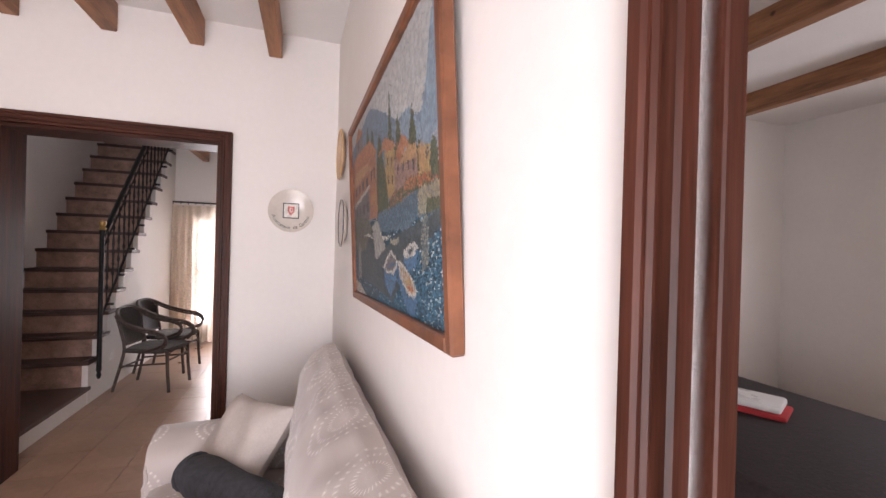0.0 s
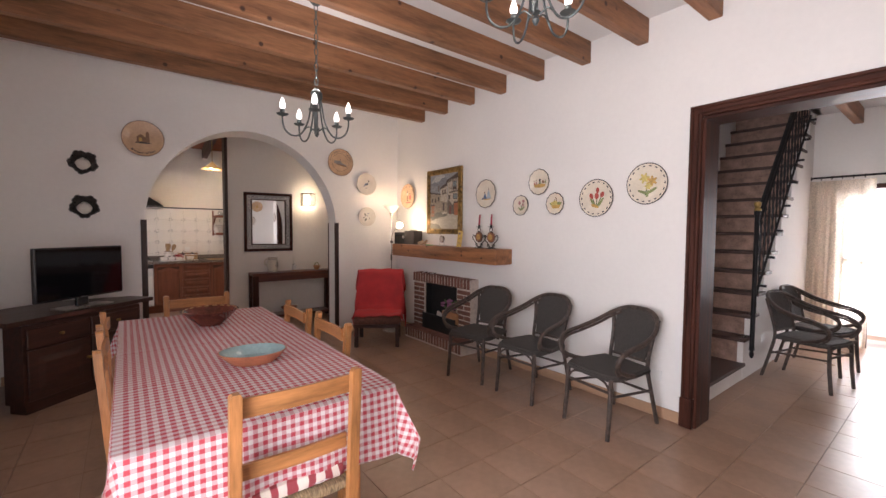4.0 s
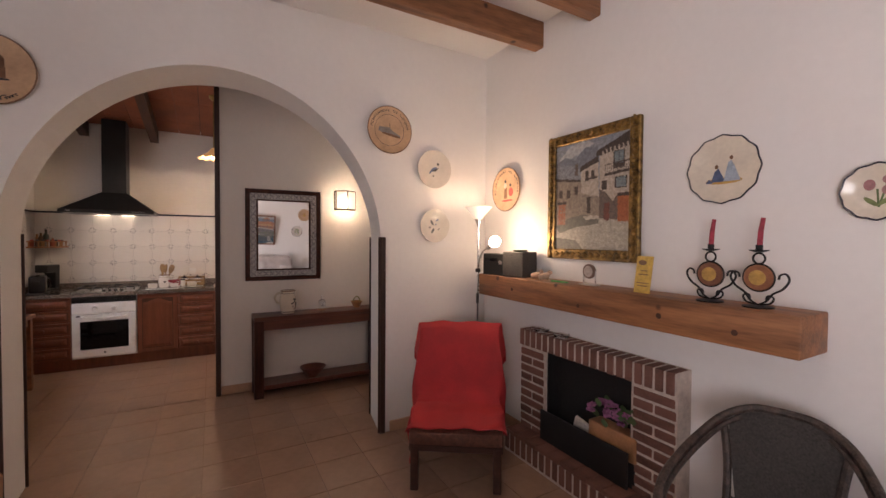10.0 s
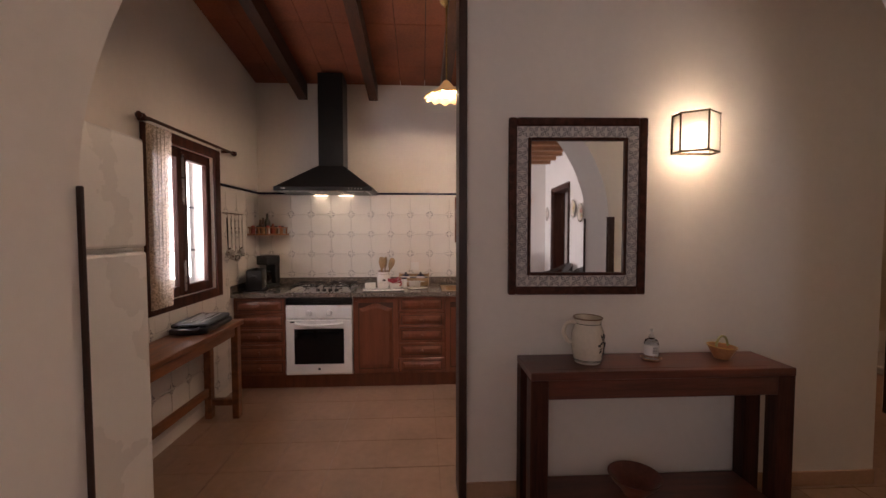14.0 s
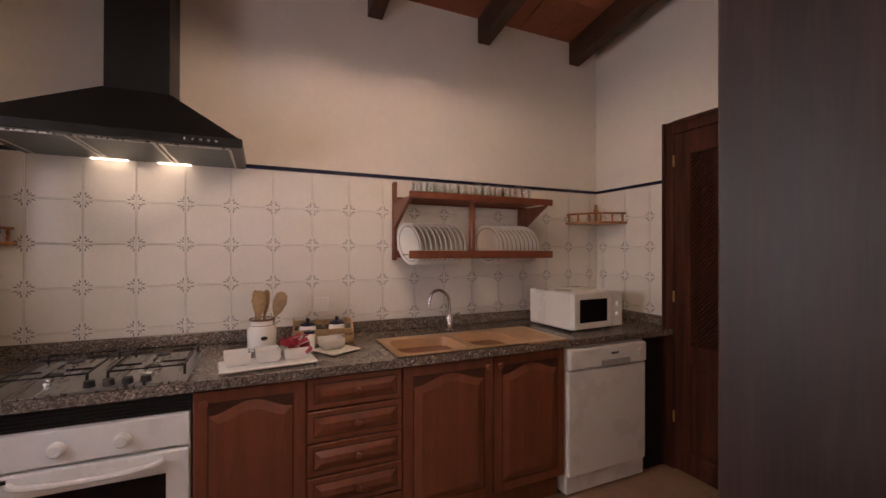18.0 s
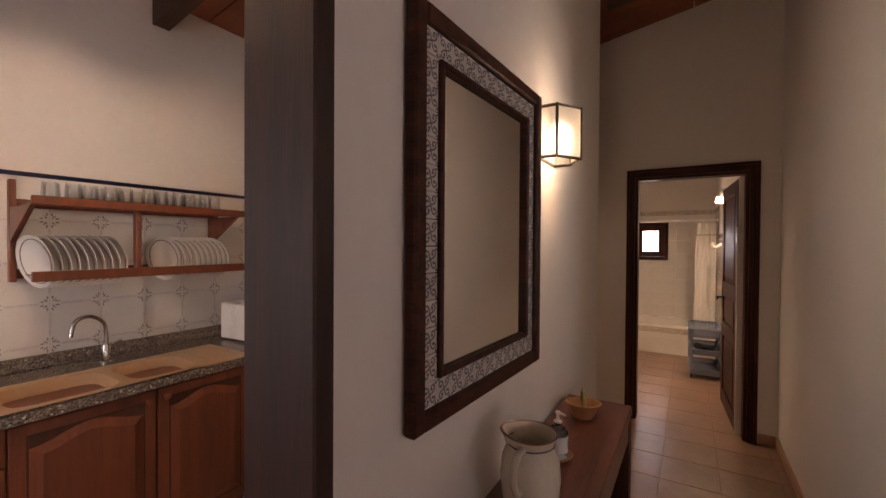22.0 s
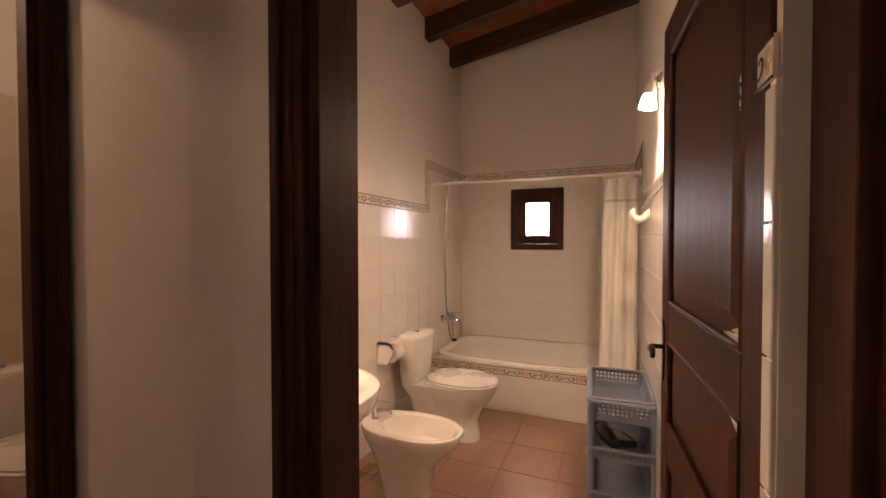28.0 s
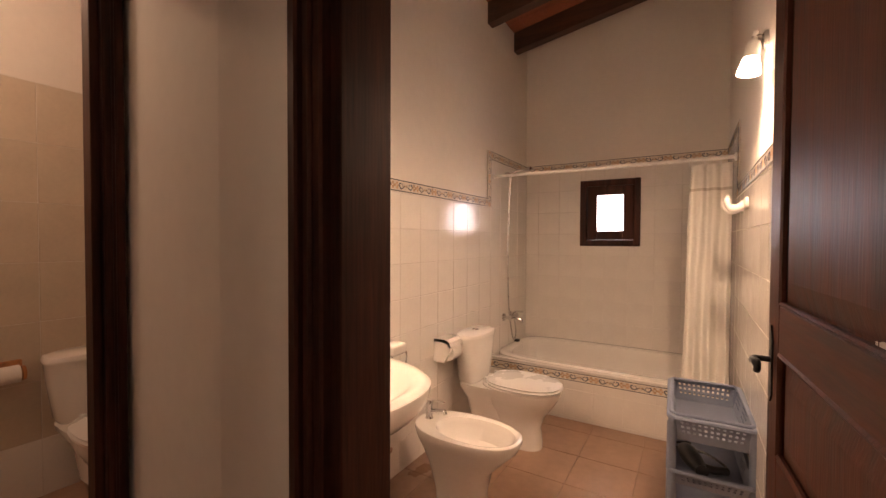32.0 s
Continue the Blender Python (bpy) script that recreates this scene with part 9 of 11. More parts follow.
for k in range(-46, 70):
    a = 0.028 * k
    for s in (-1, 1):
        x0, z0, x1, z1 = -0.215, a, 0.215, a + s * 0.43
        lo, hi = 0.80, 1.96
        pts = []
        for t in (i / 40 for i in range(41)):
            z = z0 + (z1 - z0) * t + 0.9
            if lo <= z <= hi:
                pts.append((x0 + (x1 - x0) * t, z))
        if len(pts) > 2:
            (xa, za), (xb, zb) = pts[0], pts[-1]
            tube([(xa, -0.004 * s, za), (xb, -0.004 * s, zb)], 0.006, 4, bm=lattice)
LATTICE = mesh_of("lattice", lattice, MAHOGANY)
for s, x0 in ((-1, -7.752), (1, -7.108)):
    w = 0.638
    d = part("door", boxes([(x0, x0 + 0.105, 3.898, 3.918, 0.012, 2.10), (x0 + w - 0.105, x0 + w, 3.898, 3.918, 0.012, 2.10), (x0 + 0.105, x0 + w - 0.105, 3.898, 3.918, 1.965, 2.10), (x0 + 0.105, x0 + w - 0.105, 3.898, 3.918, 0.68, 0.80), (x0 + 0.105, x0 + w - 0.105, 3.898, 3.918, 0.012, 0.14)], 0.003), MAHOGANY, pantry)
    part("lower_panel", raised_panel(x0 + 0.105, x0 + w - 0.105, 0.14, 0.68, 3.912, 0.012), MAHOGANY, d)
    lt = new("lattice", LATTICE)
    lt.parent = d
    lt.location = (x0 + w / 2, 3.911, 0)
    part("knob", lathe([(0.010, 0), (0.008, 0.012), (0.017, 0.022), (0, 0.034)], 12, m=pose(x0 + (w - 0.04 if s < 0 else 0.04), 3.898, 0.86, 90, 0, 0)), MAHOGANY, d, smooth=True)
    for z in (0.3, 1.05, 1.9):
        part("hinge", tube([(x0 + (0 if s < 0 else w), 3.893, z), (x0 + (0 if s < 0 else w), 3.893, z + 0.07)], 0.006, 6), BRASS, d)

# ---- kitchen window ----
kw = thing("window_2", "dark wooden casement window with bright daylight", "window", kind="structure")
for n, r in (("casing_side", (-7.60, -7.52, 0.90, 2.09)), ("casing_side", (-6.74, -6.66, 0.90, 2.09)), ("casing_rail", (-7.52, -6.74, 2.02, 2.09)), ("casing_rail", (-7.52, -6.74, 0.90, 0.97))):
    part(n, box(r[0], r[1], 0.222, 0.245, r[2], r[3], 0.004), MAHOGANY, kw)
for x0, x1 in ((-7.52, -7.135), (-7.125, -6.74)):
    s = part("sash", boxes([(x0, x0 + 0.055, 0.16, 0.20, 0.97, 2.02), (x1 - 0.055, x1, 0.16, 0.20, 0.97, 2.02), (x0 + 0.055, x1 - 0.055, 0.16, 0.20, 0.97, 1.04), (x0 + 0.055, x1 - 0.055, 0.16, 0.20, 1.95, 2.02)], 0.003), MAHOGANY, kw)
    p = part("pane", box(x0 + 0.055, x1 - 0.055, 0.178, 0.182, 1.04, 1.95), CLEAR, s)
    p.visible_shadow = False
part("bolt", boxes([(-7.14, -7.12, 0.20, 0.212, 1.0, 1.22), (-7.14, -7.12, 0.20, 0.212, 1.62, 1.98)], 0.003), STEEL, kw)
for z in (1.28, 1.62):
    part("outer_bar", tube([(-7.52, 0.06, z), (-6.74, 0.06, z)], 0.008, 6), IRON, kw)
kc = solid("kitchen_curtain", sheet(lambda u, v: (-6.62 - 0.20 * u - 0.03 * v * u, 0.285 + 0.016 * math.sin(u * 40), 0.95 + 1.12 * v), 50, 8), sheer("crochet_curtain", (0.62, 0.50, 0.38), 0.3), "cream crochet curtain at the kitchen window", "curtain", smooth=True)
rod = thing("curtain_rod", "dark wooden curtain rod above the kitchen window", "curtain rod")
part("rod", tube([(-7.72, 0.29, 2.10), (-6.60, 0.29, 2.10)], 0.011, 8), MAHOGANY_X, rod)
for s, x in ((-1, -7.72), (1, -6.60)):
    part("finial", lathe([(0.011, 0), (0.02, 0.012), (0.011, 0.025), (0.021, 0.045), (0, 0.065)], 10, m=pose(x, 0.29, 2.10, 0, 90 * s, 0)), MAHOGANY_X, rod)
    part("bracket", box(x - s * 0.05 - 0.01, x - s * 0.05 + 0.01, 0.222, 0.30, 2.09, 2.11, 0.003), MAHOGANY_X, rod)

# utensils on a rail
rail_k = thing("utensil_rail", "chrome rail with hooks holding steel kitchen utensils", "utensil rail")
part("rail", tube([(-7.62, 0.25, 1.585), (-7.99, 0.25, 1.585)], 0.006, 8), CHROME, rail_k)
for x in (-7.64, -7.97):
    part("rail_mount", tube([(x, 0.25, 1.585), (x, 0.225, 1.585)], 0.006, 8), CHROME, rail_k)
for k, (ln, kind) in enumerate(((0.30, "ladle"), (0.34, "skimmer"), (0.36, "ladle"), (0.31, "spoon"), (0.29, "turner"))):
    x = -7.66 - 0.072 * k
    th = thing("kitchen_" + kind, "steel kitchen %s hanging from a hook" % kind, kind, pose(x, 0.258, 1.575), "hanging utensils")
    part("hook", tube(smooth_path([(0, 0, 0.015), (0.008, 0.006, 0.005), (0, 0.008, -0.02), (0.008, 0.008, -0.03)], 3), 0.0025, 5), CHROME, th)
    part("handle", tube([(0, 0.004, -0.03), (0, 0.006, -ln * 0.45), (0, 0.008, -ln)], [0.006, 0.007, 0.004], 6), STEEL if k else BLACK_PLASTIC, th)
    if kind == "turner":
        part("blade", box(-0.035, 0.035, 0.006, 0.009, -ln - 0.09, -ln, 0.001), STEEL, th)
    else:
        part("scoop", lathe([(0.040, 0.012), (0.034, -0.012), (0.015, -0.026), (0, -0.028), (0, -0.024), (0.031, -0.010), (0.038, 0.012)], 18, m=pose(0, 0.02, -ln - 0.02, 60, 0, 0)), STEEL, th, smooth=True)

# bench under the window with a contact grill
bench = thing("side_table", "narrow brown pine side table against the kitchen wall", "table")
part("tabletop", box(-7.31, -5.85, 0.245, 0.535, 0.715, 0.752, 0.006), BENCH_WOOD, bench)
for x in (-7.26, -5.95):
    for y in (0.285, 0.49):
        part("leg", box(x - 0.03, x + 0.03, y - 0.025, y + 0.025, 0, 0.715, 0.004), BENCH_WOOD, bench)
    part("foot_rail", box(x - 0.02, x + 0.02, 0.31, 0.465, 0.10, 0.15, 0.003), BENCH_WOOD, bench)
part("stretcher", box(-7.23, -5.98, 0.27, 0.30, 0.18, 0.24, 0.003), BENCH_WOOD, bench)
part("apron", box(-7.23, -5.98, 0.475, 0.50, 0.64, 0.714, 0.003), BENCH_WOOD, bench)
grill = thing("contact_grill", "flat black electric grill with silver lid on the side table", "grill", pose(-7.0, 0.385, 0.753, 0, 0, 4))
part("base", box(-0.21, 0.21, -0.12, 0.12, 0.008, 0.045, 0.012, 2), BLACK_PLASTIC, grill)
part("lid", box(-0.20, 0.20, -0.115, 0.11, 0.047, 0.075, 0.014, 2), HOOD_BLACK, grill)
part("lid_plate", box(-0.15, 0.15, -0.07, 0.07, 0.0745, 0.0775, 0.002), STEEL, grill)
part("handle", tube(smooth_path([(0.19, 0.06, 0.05), (0.245, 0.05, 0.045), (0.245, -0.05, 0.045), (0.19, -0.06, 0.05)], 4), 0.009, 8), BLACK_PLASTIC, grill)
for sx in (-0.17, 0.17):
    part("foot", box(sx - 0.015, sx + 0.015, -0.09, 0.09, 0, 0.009), BLACK_PLASTIC, grill)

# fridge
fridge = thing("fridge_freezer", "white fridge-freezer standing beside the arch", "fridge")
part("body", box(-5.765, -5.19, 0.235, 0.775, 0.03, 1.79, 0.006), WHITE_ENAMEL, fridge)
part("lower_door", box(-5.767, -5.188, 0.778, 0.825, 0.06, 1.352, 0.012, 2), WHITE_ENAMEL, fridge)
part("upper_door", box(-5.767, -5.188, 0.778, 0.825, 1.368, 1.79, 0.012, 2), WHITE_ENAMEL, fridge)
part("plinth", box(-5.75, -5.2, 0.25, 0.76, 0.0, 0.05), BLACK_PLASTIC, fridge)
part("hinge_cap", box(-5.30, -5.20, 0.77, 0.82, 1.79, 1.805, 0.004), paint((0.5, 0.5, 0.5), 0.5), fridge)
part("brand_mark", lathe([(0.03, 0), (0.028, 0.002), (0, 0.003)], 20, squash=0.4, m=pose(-5.32, 0.825, 1.70, -90, 0, 0)), PEWTER, fridge)

# pendant lamp
pend = thing("pendant_lamp", "pendant lamp with a pierced scalloped ceramic shade, lit", "lamp", pose(-7.22, 2.10, 0))
zc = rear_ceiling(-7.22) + 0.002
part("ceiling_cup", lathe([(0, zc), (0.05, zc), (0.05, zc - 0.02), (0.02, zc - 0.05), (0, zc - 0.05)], 18), BRASS, pend, smooth=True)
part("stem", tube([(0, 0, zc - 0.04), (0, 0, 2.56)], 0.006, 8), BRASS, pend)
bm = bmesh.new()
rings = []
for r, z in ((0.02, 2.56), (0.035, 2.54), (0.07, 2.50), (0.125, 2.465), (0.165, 2.44), (0.16, 2.436), (0.12, 2.458), (0.066, 2.493), (0.03, 2.53)):
    rings.append([bm.verts.new((r * (1 + (0.05 * math.cos(12 * t) if r > 0.1 else 0)) * math.cos(t), r * (1 + (0.05 * math.cos(12 * t) if r > 0.1 else 0)) * math.sin(t), z - (0.008 * math.cos(12 * t) if r > 0.15 else 0))) for t in (2 * math.pi * i / 72 for i in range(72))])
for a, b in zip(rings, rings[1:]):
    for i in range(72):
        bm.faces.new((a[i], a[(i + 1) % 72], b[(i + 1) % 72], b[i]))
part("shade", bm, glow("lit_cream_ceramic", (1.0, 0.55, 0.20), 0.25, (0.42, 0.24, 0.10)), pend, smooth=True)
for k in range(12):
    for r, z in ((0.10, 2.4745), (0.075, 2.4885)):
        part("pierced_hole", lathe([(0.009, 0), (0, 0.001)], 8, m=pose(r * math.cos(math.pi * k / 6), r * math.sin(math.pi * k / 6), z - 0.006, 155, 0, 30 * k + 90)), BULB_WARM, pend)
part("bulb", lathe([(0.012, 2.53), (0.03, 2.49), (0.032, 2.47), (0.02, 2.445), (0, 2.44)], 16), BULB_WARM, pend, smooth=True)

# ---- hall: mirror, lantern, console ----
mir = thing("wall_mirror", "rectangular mirror in a wooden frame inlaid with patterned tiles", "mirror", pose(-6.201, 2.7175, 1.0985, 90, 0, 87.55))
W, H = 0.717, 0.914
HM = MAHOGANY
part("backing", box(-W / 2 + 0.01, W / 2 - 0.01, 0.01, H - 0.01, 0, 0.008), SOOT_AND_SHADE, mir)
for n, r in (("frame_side", (-W / 2, -W / 2 + 0.042, 0, H)), ("frame_side", (W / 2 - 0.042, W / 2, 0, H)), ("frame_rail", (-W / 2 + 0.042, W / 2 - 0.042, 0, 0.042)), ("frame_rail", (-W / 2 + 0.042, W / 2 - 0.042, H - 0.042, H))):
    part(n, box(*r, 0, 0.032, 0.006), HM, mir)
I = 0.042 + 0.058
for n, r in (("inner_side", (-W / 2 + I, -W / 2 + I + 0.016, I, H - I)), ("inner_side", (W / 2 - I - 0.016, W / 2 - I, I, H - I)), ("inner_rail", (-W / 2 + I + 0.016, W / 2 - I - 0.016, I, I + 0.016)), ("inner_rail", (-W / 2 + I + 0.016, W / 2 - I - 0.016, H - I - 0.016, H - I))):
    part(n, box(*r, 0.006, 0.028, 0.004), HM, mir)
part("glass", box(-W / 2 + I + 0.015, W / 2 - I - 0.015, I + 0.015, H - I - 0.015, 0.008, 0.0125), MIRROR, mir, "clear mirror glass")
TILE_INLAY = mat("grey_white_tile", (0.62, 0.58, 0.54), 0.3, var=0.06, scale=20, bump=0.01)
inlay = mesh_of("inlay_tile", box(-0.0285, 0.0285, -0.0285, 0.0285, 0.006, 0.018, 0.0015), TILE_INLAY)
bm = bmesh.new()
for k in range(4):
    m = pose(0, 0, 0, 0, 0, 90 * k)
    pts = [m @ p for p in smooth_path([(0.001, 0.001, 0.0185), (0.012, 0.004, 0.0185), (0.019, 0.012, 0.0185), (0.014, 0.021, 0.0185), (0.006, 0.017, 0.0185)], 3)]
    tube(pts, 0.0022, 4, bm=bm, flat=0.4)
    extrude([tuple((m @ Vector((x, y, 0))).to_2d()) for x, y in ((0.018, 0.022), (0.026, 0.018), (0.027, 0.027))], 0.001, "xy", 0.0182, bm)
    extrude([tuple((m @ Vector((x, y, 0))).to_2d()) for x, y in ((0.004, 0.010), (0.010, 0.008), (0.011, 0.014), (0.005, 0.016))], 0.001, "xy", 0.0182, bm)
inlay_mark = mesh_of("inlay_motif", bm, paint((0.16, 0.15, 0.17), 0.4))
cx, cy = W / 2 - 0.042 - 0.029, H - 0.042 - 0.029
spots = []
nx, ny = round(2 * cx / 0.058), round((cy - 0.071) / 0.058)
for i in range(nx + 1):
    x = -cx + 2 * cx * i / nx
    spots += [(x, 0.071), (x, cy)]
for j in range(1, ny):
    spots += [(-cx, 0.071 + (cy - 0.071) * j / ny), (cx, 0.071 + (cy - 0.071) * j / ny)]
for x, y in spots:
    ob = new("inlay_tile", inlay)
    ob.parent = mir
    ob.location = (x, y, 0)
    mk = new("inlay_motif", inlay_mark)
    mk.parent = ob

lantern = thing("wall_lantern", "brass-framed glass wall lantern, lit", "wall lamp", pose(-6.219, 3.345, 1.835, 0, 0, 90))
# local: -y stands out from the wall
foot = [(-0.105, 0), (-0.105, -0.07), (0.0, -0.135), (0.105, -0.07), (0.105, 0)]
LBRASS = mat("dull_lantern_brass", (0.09, 0.065, 0.04), 0.5, metal=0.6, var=0.2, scale=30)
for z in (0.0, 0.195):
    part("rim", boxes([(-0.107, 0.107, -0.004, 0, z, z + 0.012)]), LBRASS, lantern)
    for (ax, ay), (bx_, by_) in zip(foot, foot[1:]):
        part("frame_bar", tube([(ax, ay, z + 0.006), (bx_, by_, z + 0.006)], 0.0065, 4), LBRASS, lantern)
for x, y in foot:
    part("corner_bar", tube([(x, y, 0), (x, y, 0.207)], 0.006, 4), LBRASS, lantern)
for (ax, ay), (bx_, by_) in zip(foot, foot[1:]):
    p = part("pane", sheet(lambda u, v: (ax + (bx_ - ax) * u, ay + (by_ - ay) * u, 0.010 + 0.187 * v), 1, 1, 0.002), glass("rippled_glass", (1, 0.97, 0.92), 0.45) if "rippled_glass" not in bpy.data.materials else bpy.data.materials["rippled_glass"], lantern)
    p.visible_shadow = False
part("back_plate", box(-0.10, 0.10, -0.004, 0, 0.012, 0.195), WHITE_ENAMEL, lantern)
part("bulb", lathe([(0.012, 0.02), (0.022, 0.05), (0.024, 0.10), (0.016, 0.14), (0, 0.15)], 14, m=pose(0, -0.06, 0)), glow("lantern_bulb", (1.0, 0.80, 0.52), 40), lantern, smooth=True)

con = thing("console_table", "dark wooden console table with lower shelf against the wall", "table")
part("tabletop", box(-6.208, -5.925, 2.412, 3.70, 0.735, 0.775, 0.004), CONSOLE_WOOD, con)
part("inlaid_panel", box(-6.17, -5.965, 2.52, 3.59, 0.7745, 0.7765, 0.001), CONSOLE_WOOD, con)
for y in (2.412, 3.615):
    for x in (-6.205, -6.008):
        part("leg", box(x, x + 0.08, y, y + 0.085, 0, 0.735, 0.004), MAHOGANY, con)
part("apron", box(-5.945, -5.93, 2.497, 3.615, 0.645, 0.735, 0.003), CONSOLE_WOOD, con)
part("apron", box(-6.205, -6.19, 2.497, 3.615, 0.645, 0.735, 0.003), CONSOLE_WOOD, con)
part("shelf", box(-6.20, -5.935, 2.497, 3.615, 0.075, 0.115, 0.004), CONSOLE_WOOD, con)

jug = thing("ceramic_jug", "cream glazed jug with handle and dark brushed leaf motif", "jug", pose(-6.07, 2.735, 0.7775, 0, 0, 180))
prof = [(0, 0), (0.060, 0), (0.066, 0.010), (0.076, 0.06), (0.080, 0.11), (0.076, 0.155), (0.064, 0.185), (0.062, 0.20), (0.068, 0.222), (0.065, 0.223), (0.057, 0.20), (0.058, 0.185), (0.070, 0.15), (0.074, 0.11), (0.055, 0.02), (0, 0.015)]
bm = lathe(prof, 32)
for v in bm.verts:
    if v.co.z > 0.19:
        v.co.x += 0.014 * max(0, v.co.x / 0.07) ** 3
part("jug_body", bm, CREAM, jug, smooth=True)
part("handle", tube(smooth_path([(0, 0.062, 0.20), (0, 0.105, 0.195), (0, 0.122, 0.15), (0, 0.10, 0.11), (0, 0.082, 0.10)], 4), 0.010, 8), CREAM, jug, smooth=True)
part("dark_rim", tube([(0.0685 * math.cos(t) + 0.013 * max(0, math.cos(t)) ** 3, 0.0685 * math.sin(t), 0.2225) for t in (2 * math.pi * i / 28 for i in range(28))], 0.0035, 5, closed=True), brown, jug)


def on_body(u, v, rot=0):
    z = 0.105 + v
    low, high = next((p, q) for p, q in zip(prof[1:], prof[2:]) if p[1] <= z <= q[1])
    rr = low[0] + (high[0] - low[0]) * (z - low[1]) / max(1e-6, high[1] - low[1]) + 0.0016
    a = radians(rot) + u / 0.078
    return (rr * math.cos(a), rr * math.sin(a), z)


def brushed(points, r):
    part("leaf_motif", tube([on_body(u, v, 222) for u, v, _ in smooth_path([(p[0], p[1], 0) for p in points], 4)], r, 5, flat=0.4), black, jug)


brushed([(0.004, -0.055), (0.012, -0.025), (0.006, 0.0), (-0.006, 0.02), (0.006, 0.045), (0.020, 0.040), (0.018, 0.022)], 0.0035)
brushed([(0.006, 0.0), (0.022, 0.004), (0.030, -0.010), (0.022, -0.020)], 0.003)
brushed([(0.010, -0.028), (-0.008, -0.020), (-0.024, -0.026)], 0.0025)
for du, dv, a, b, rot in ((0.012, 0.028, 0.012, 0.006, 60), (-0.012, 0.035, 0.012, 0.005, 120), (-0.016, 0.004, 0.012, 0.006, 200), (-0.030, -0.006, 0.010, 0.006, 160), (-0.020, -0.036, 0.010, 0.006, 230), (0.016, -0.040, 0.012, 0.006, -40), (0.0, -0.062, 0.009, 0.006, 90)):
    bm = bmesh.new()
    bm.faces.new([bm.verts.new(on_body(u, v, 222)) for u, v in ellipse(du, dv, a, b, rot, 12)])
    part("leaf_motif", bm, black, jug)
for z, r in ((0.014, 0.0672), (0.020, 0.0684), (0.197, 0.0628)):
    part("painted_band", tube([(r * math.cos(t), r * math.sin(t), z) for t in (2 * math.pi * i / 30 for i in range(30))], 0.0018, 5, closed=True), black, jug)

disp = thing("soap_dispenser", "clear pump bottle with white label on a small brown saucer", "bottle", pose(-6.09, 3.075, 0.7775))
part("saucer", lathe([(0, 0), (0.04, 0), (0.052, 0.010), (0.048, 0.011), (0.036, 0.004), (0, 0.003)], 22), CLAY, disp, smooth=True)
part("bottle", lathe([(0, 0.005), (0.032, 0.005), (0.034, 0.012), (0.034, 0.085), (0.028, 0.10), (0.013, 0.108), (0.013, 0.118), (0, 0.118)], 22), glass("gel_bottle", (0.93, 0.95, 0.96), 0.05, 1.35), disp, smooth=True)
part("label_band", lathe([(0.0344, 0.025), (0.0344, 0.078)], 22), WHITE_ENAMEL, disp)
for z in (0.065, 0.056, 0.048, 0.04):
    part("print_line", box(0.0343, 0.0352, -0.012, 0.012, z, z + 0.003), PEWTER, disp)
part("pump", lathe([(0.013, 0.118), (0.014, 0.122), (0.006, 0.128), (0.004, 0.145), (0.009, 0.147), (0.009, 0.155), (0, 0.156)], 14), WHITE_ENAMEL, disp, smooth=True)
part("nozzle", tube([(0, 0, 0.151), (0.03, -0.012, 0.150)], 0.004, 6), WHITE_ENAMEL, disp)

bas = thing("basket_bowl", "brown glazed basket-shaped bowl with a loop handle", "bowl", pose(-6.085, 3.445, 0.7775, 0, 0, 20))
part("bowl_body", lathe([(0, 0), (0.036, 0), (0.040, 0.008), (0.070, 0.06), (0.074, 0.064), (0.068, 0.064), (0.036, 0.012), (0, 0.01)], 26, squash=0.75), CLAY, bas, smooth=True)
part("handle", tube([(0, 0.045 * math.cos(t), 0.06 + 0.055 * math.sin(t)) for t in (math.pi * i / 14 for i in range(15))], 0.006, 8), paint((0.30, 0.28, 0.10), 0.3), bas, smooth=True)
part("yellow_rim", tube([(0.071 * math.cos(t), 0.75 * 0.071 * math.sin(t), 0.0645) for t in (2 * math.pi * i / 26 for i in range(26))], 0.003, 5, closed=True), ochre, bas)

lowbowl = solid("clay_bowl", lathe([(0, 0), (0.05, 0), (0.055, 0.012), (0.10, 0.06), (0.128, 0.098), (0.122, 0.098), (0.09, 0.06), (0.045, 0.02), (0, 0.016)], 36), mat("red_clay_bowl", (0.20, 0.065, 0.040), 0.4, var=0.2, scale=10), "wide red-brown clay bowl on the lower shelf", "bowl", smooth=True, at=pose(-6.03, 2.97, 0.1155))
socket(pose(-7.019, 4.60, 1.10, 0, 0, 90), "white light switch beside the shower room door", True)

# ---- bathroom: tiles and borders ----
KT = 0.2
KTILE = mesh_of("tile", box(-KT / 2 + 0.001, KT / 2 - 0.001, -KT / 2 + 0.001, KT / 2 - 0.001, 0, 0.006, 0.002), WHITE_TILE)
west_b, north_b, east_b = pose(-7.018, 0, 0, 90, 0, 90), pose(0, 8.958, 0, 90, 0, 0), pose(-5.382, 0, 0, 90, 0, -90)
BLO, BHI, BY = 1.584, 1.968, 8.05
BW = 0.066
tiled("wall_tiles", west_b, 5.668, BY + BW, 0.0, BLO, 6.711, 1.178, "glossy white bathroom wall tiles", motifs=False)
tiled("wall_tiles", west_b, BY + BW, 8.957, 0.3, BHI, 6.711, 1.178, "glossy white wall tiles beside the tub", motifs=False)
tiled("wall_tiles", north_b, -7.01, -5.39, 0.3, BHI, -6.288, 1.178, "glossy white wall tiles over the tub", motifs=False, hole=(-6.45, -6.04, 1.31, 1.82))
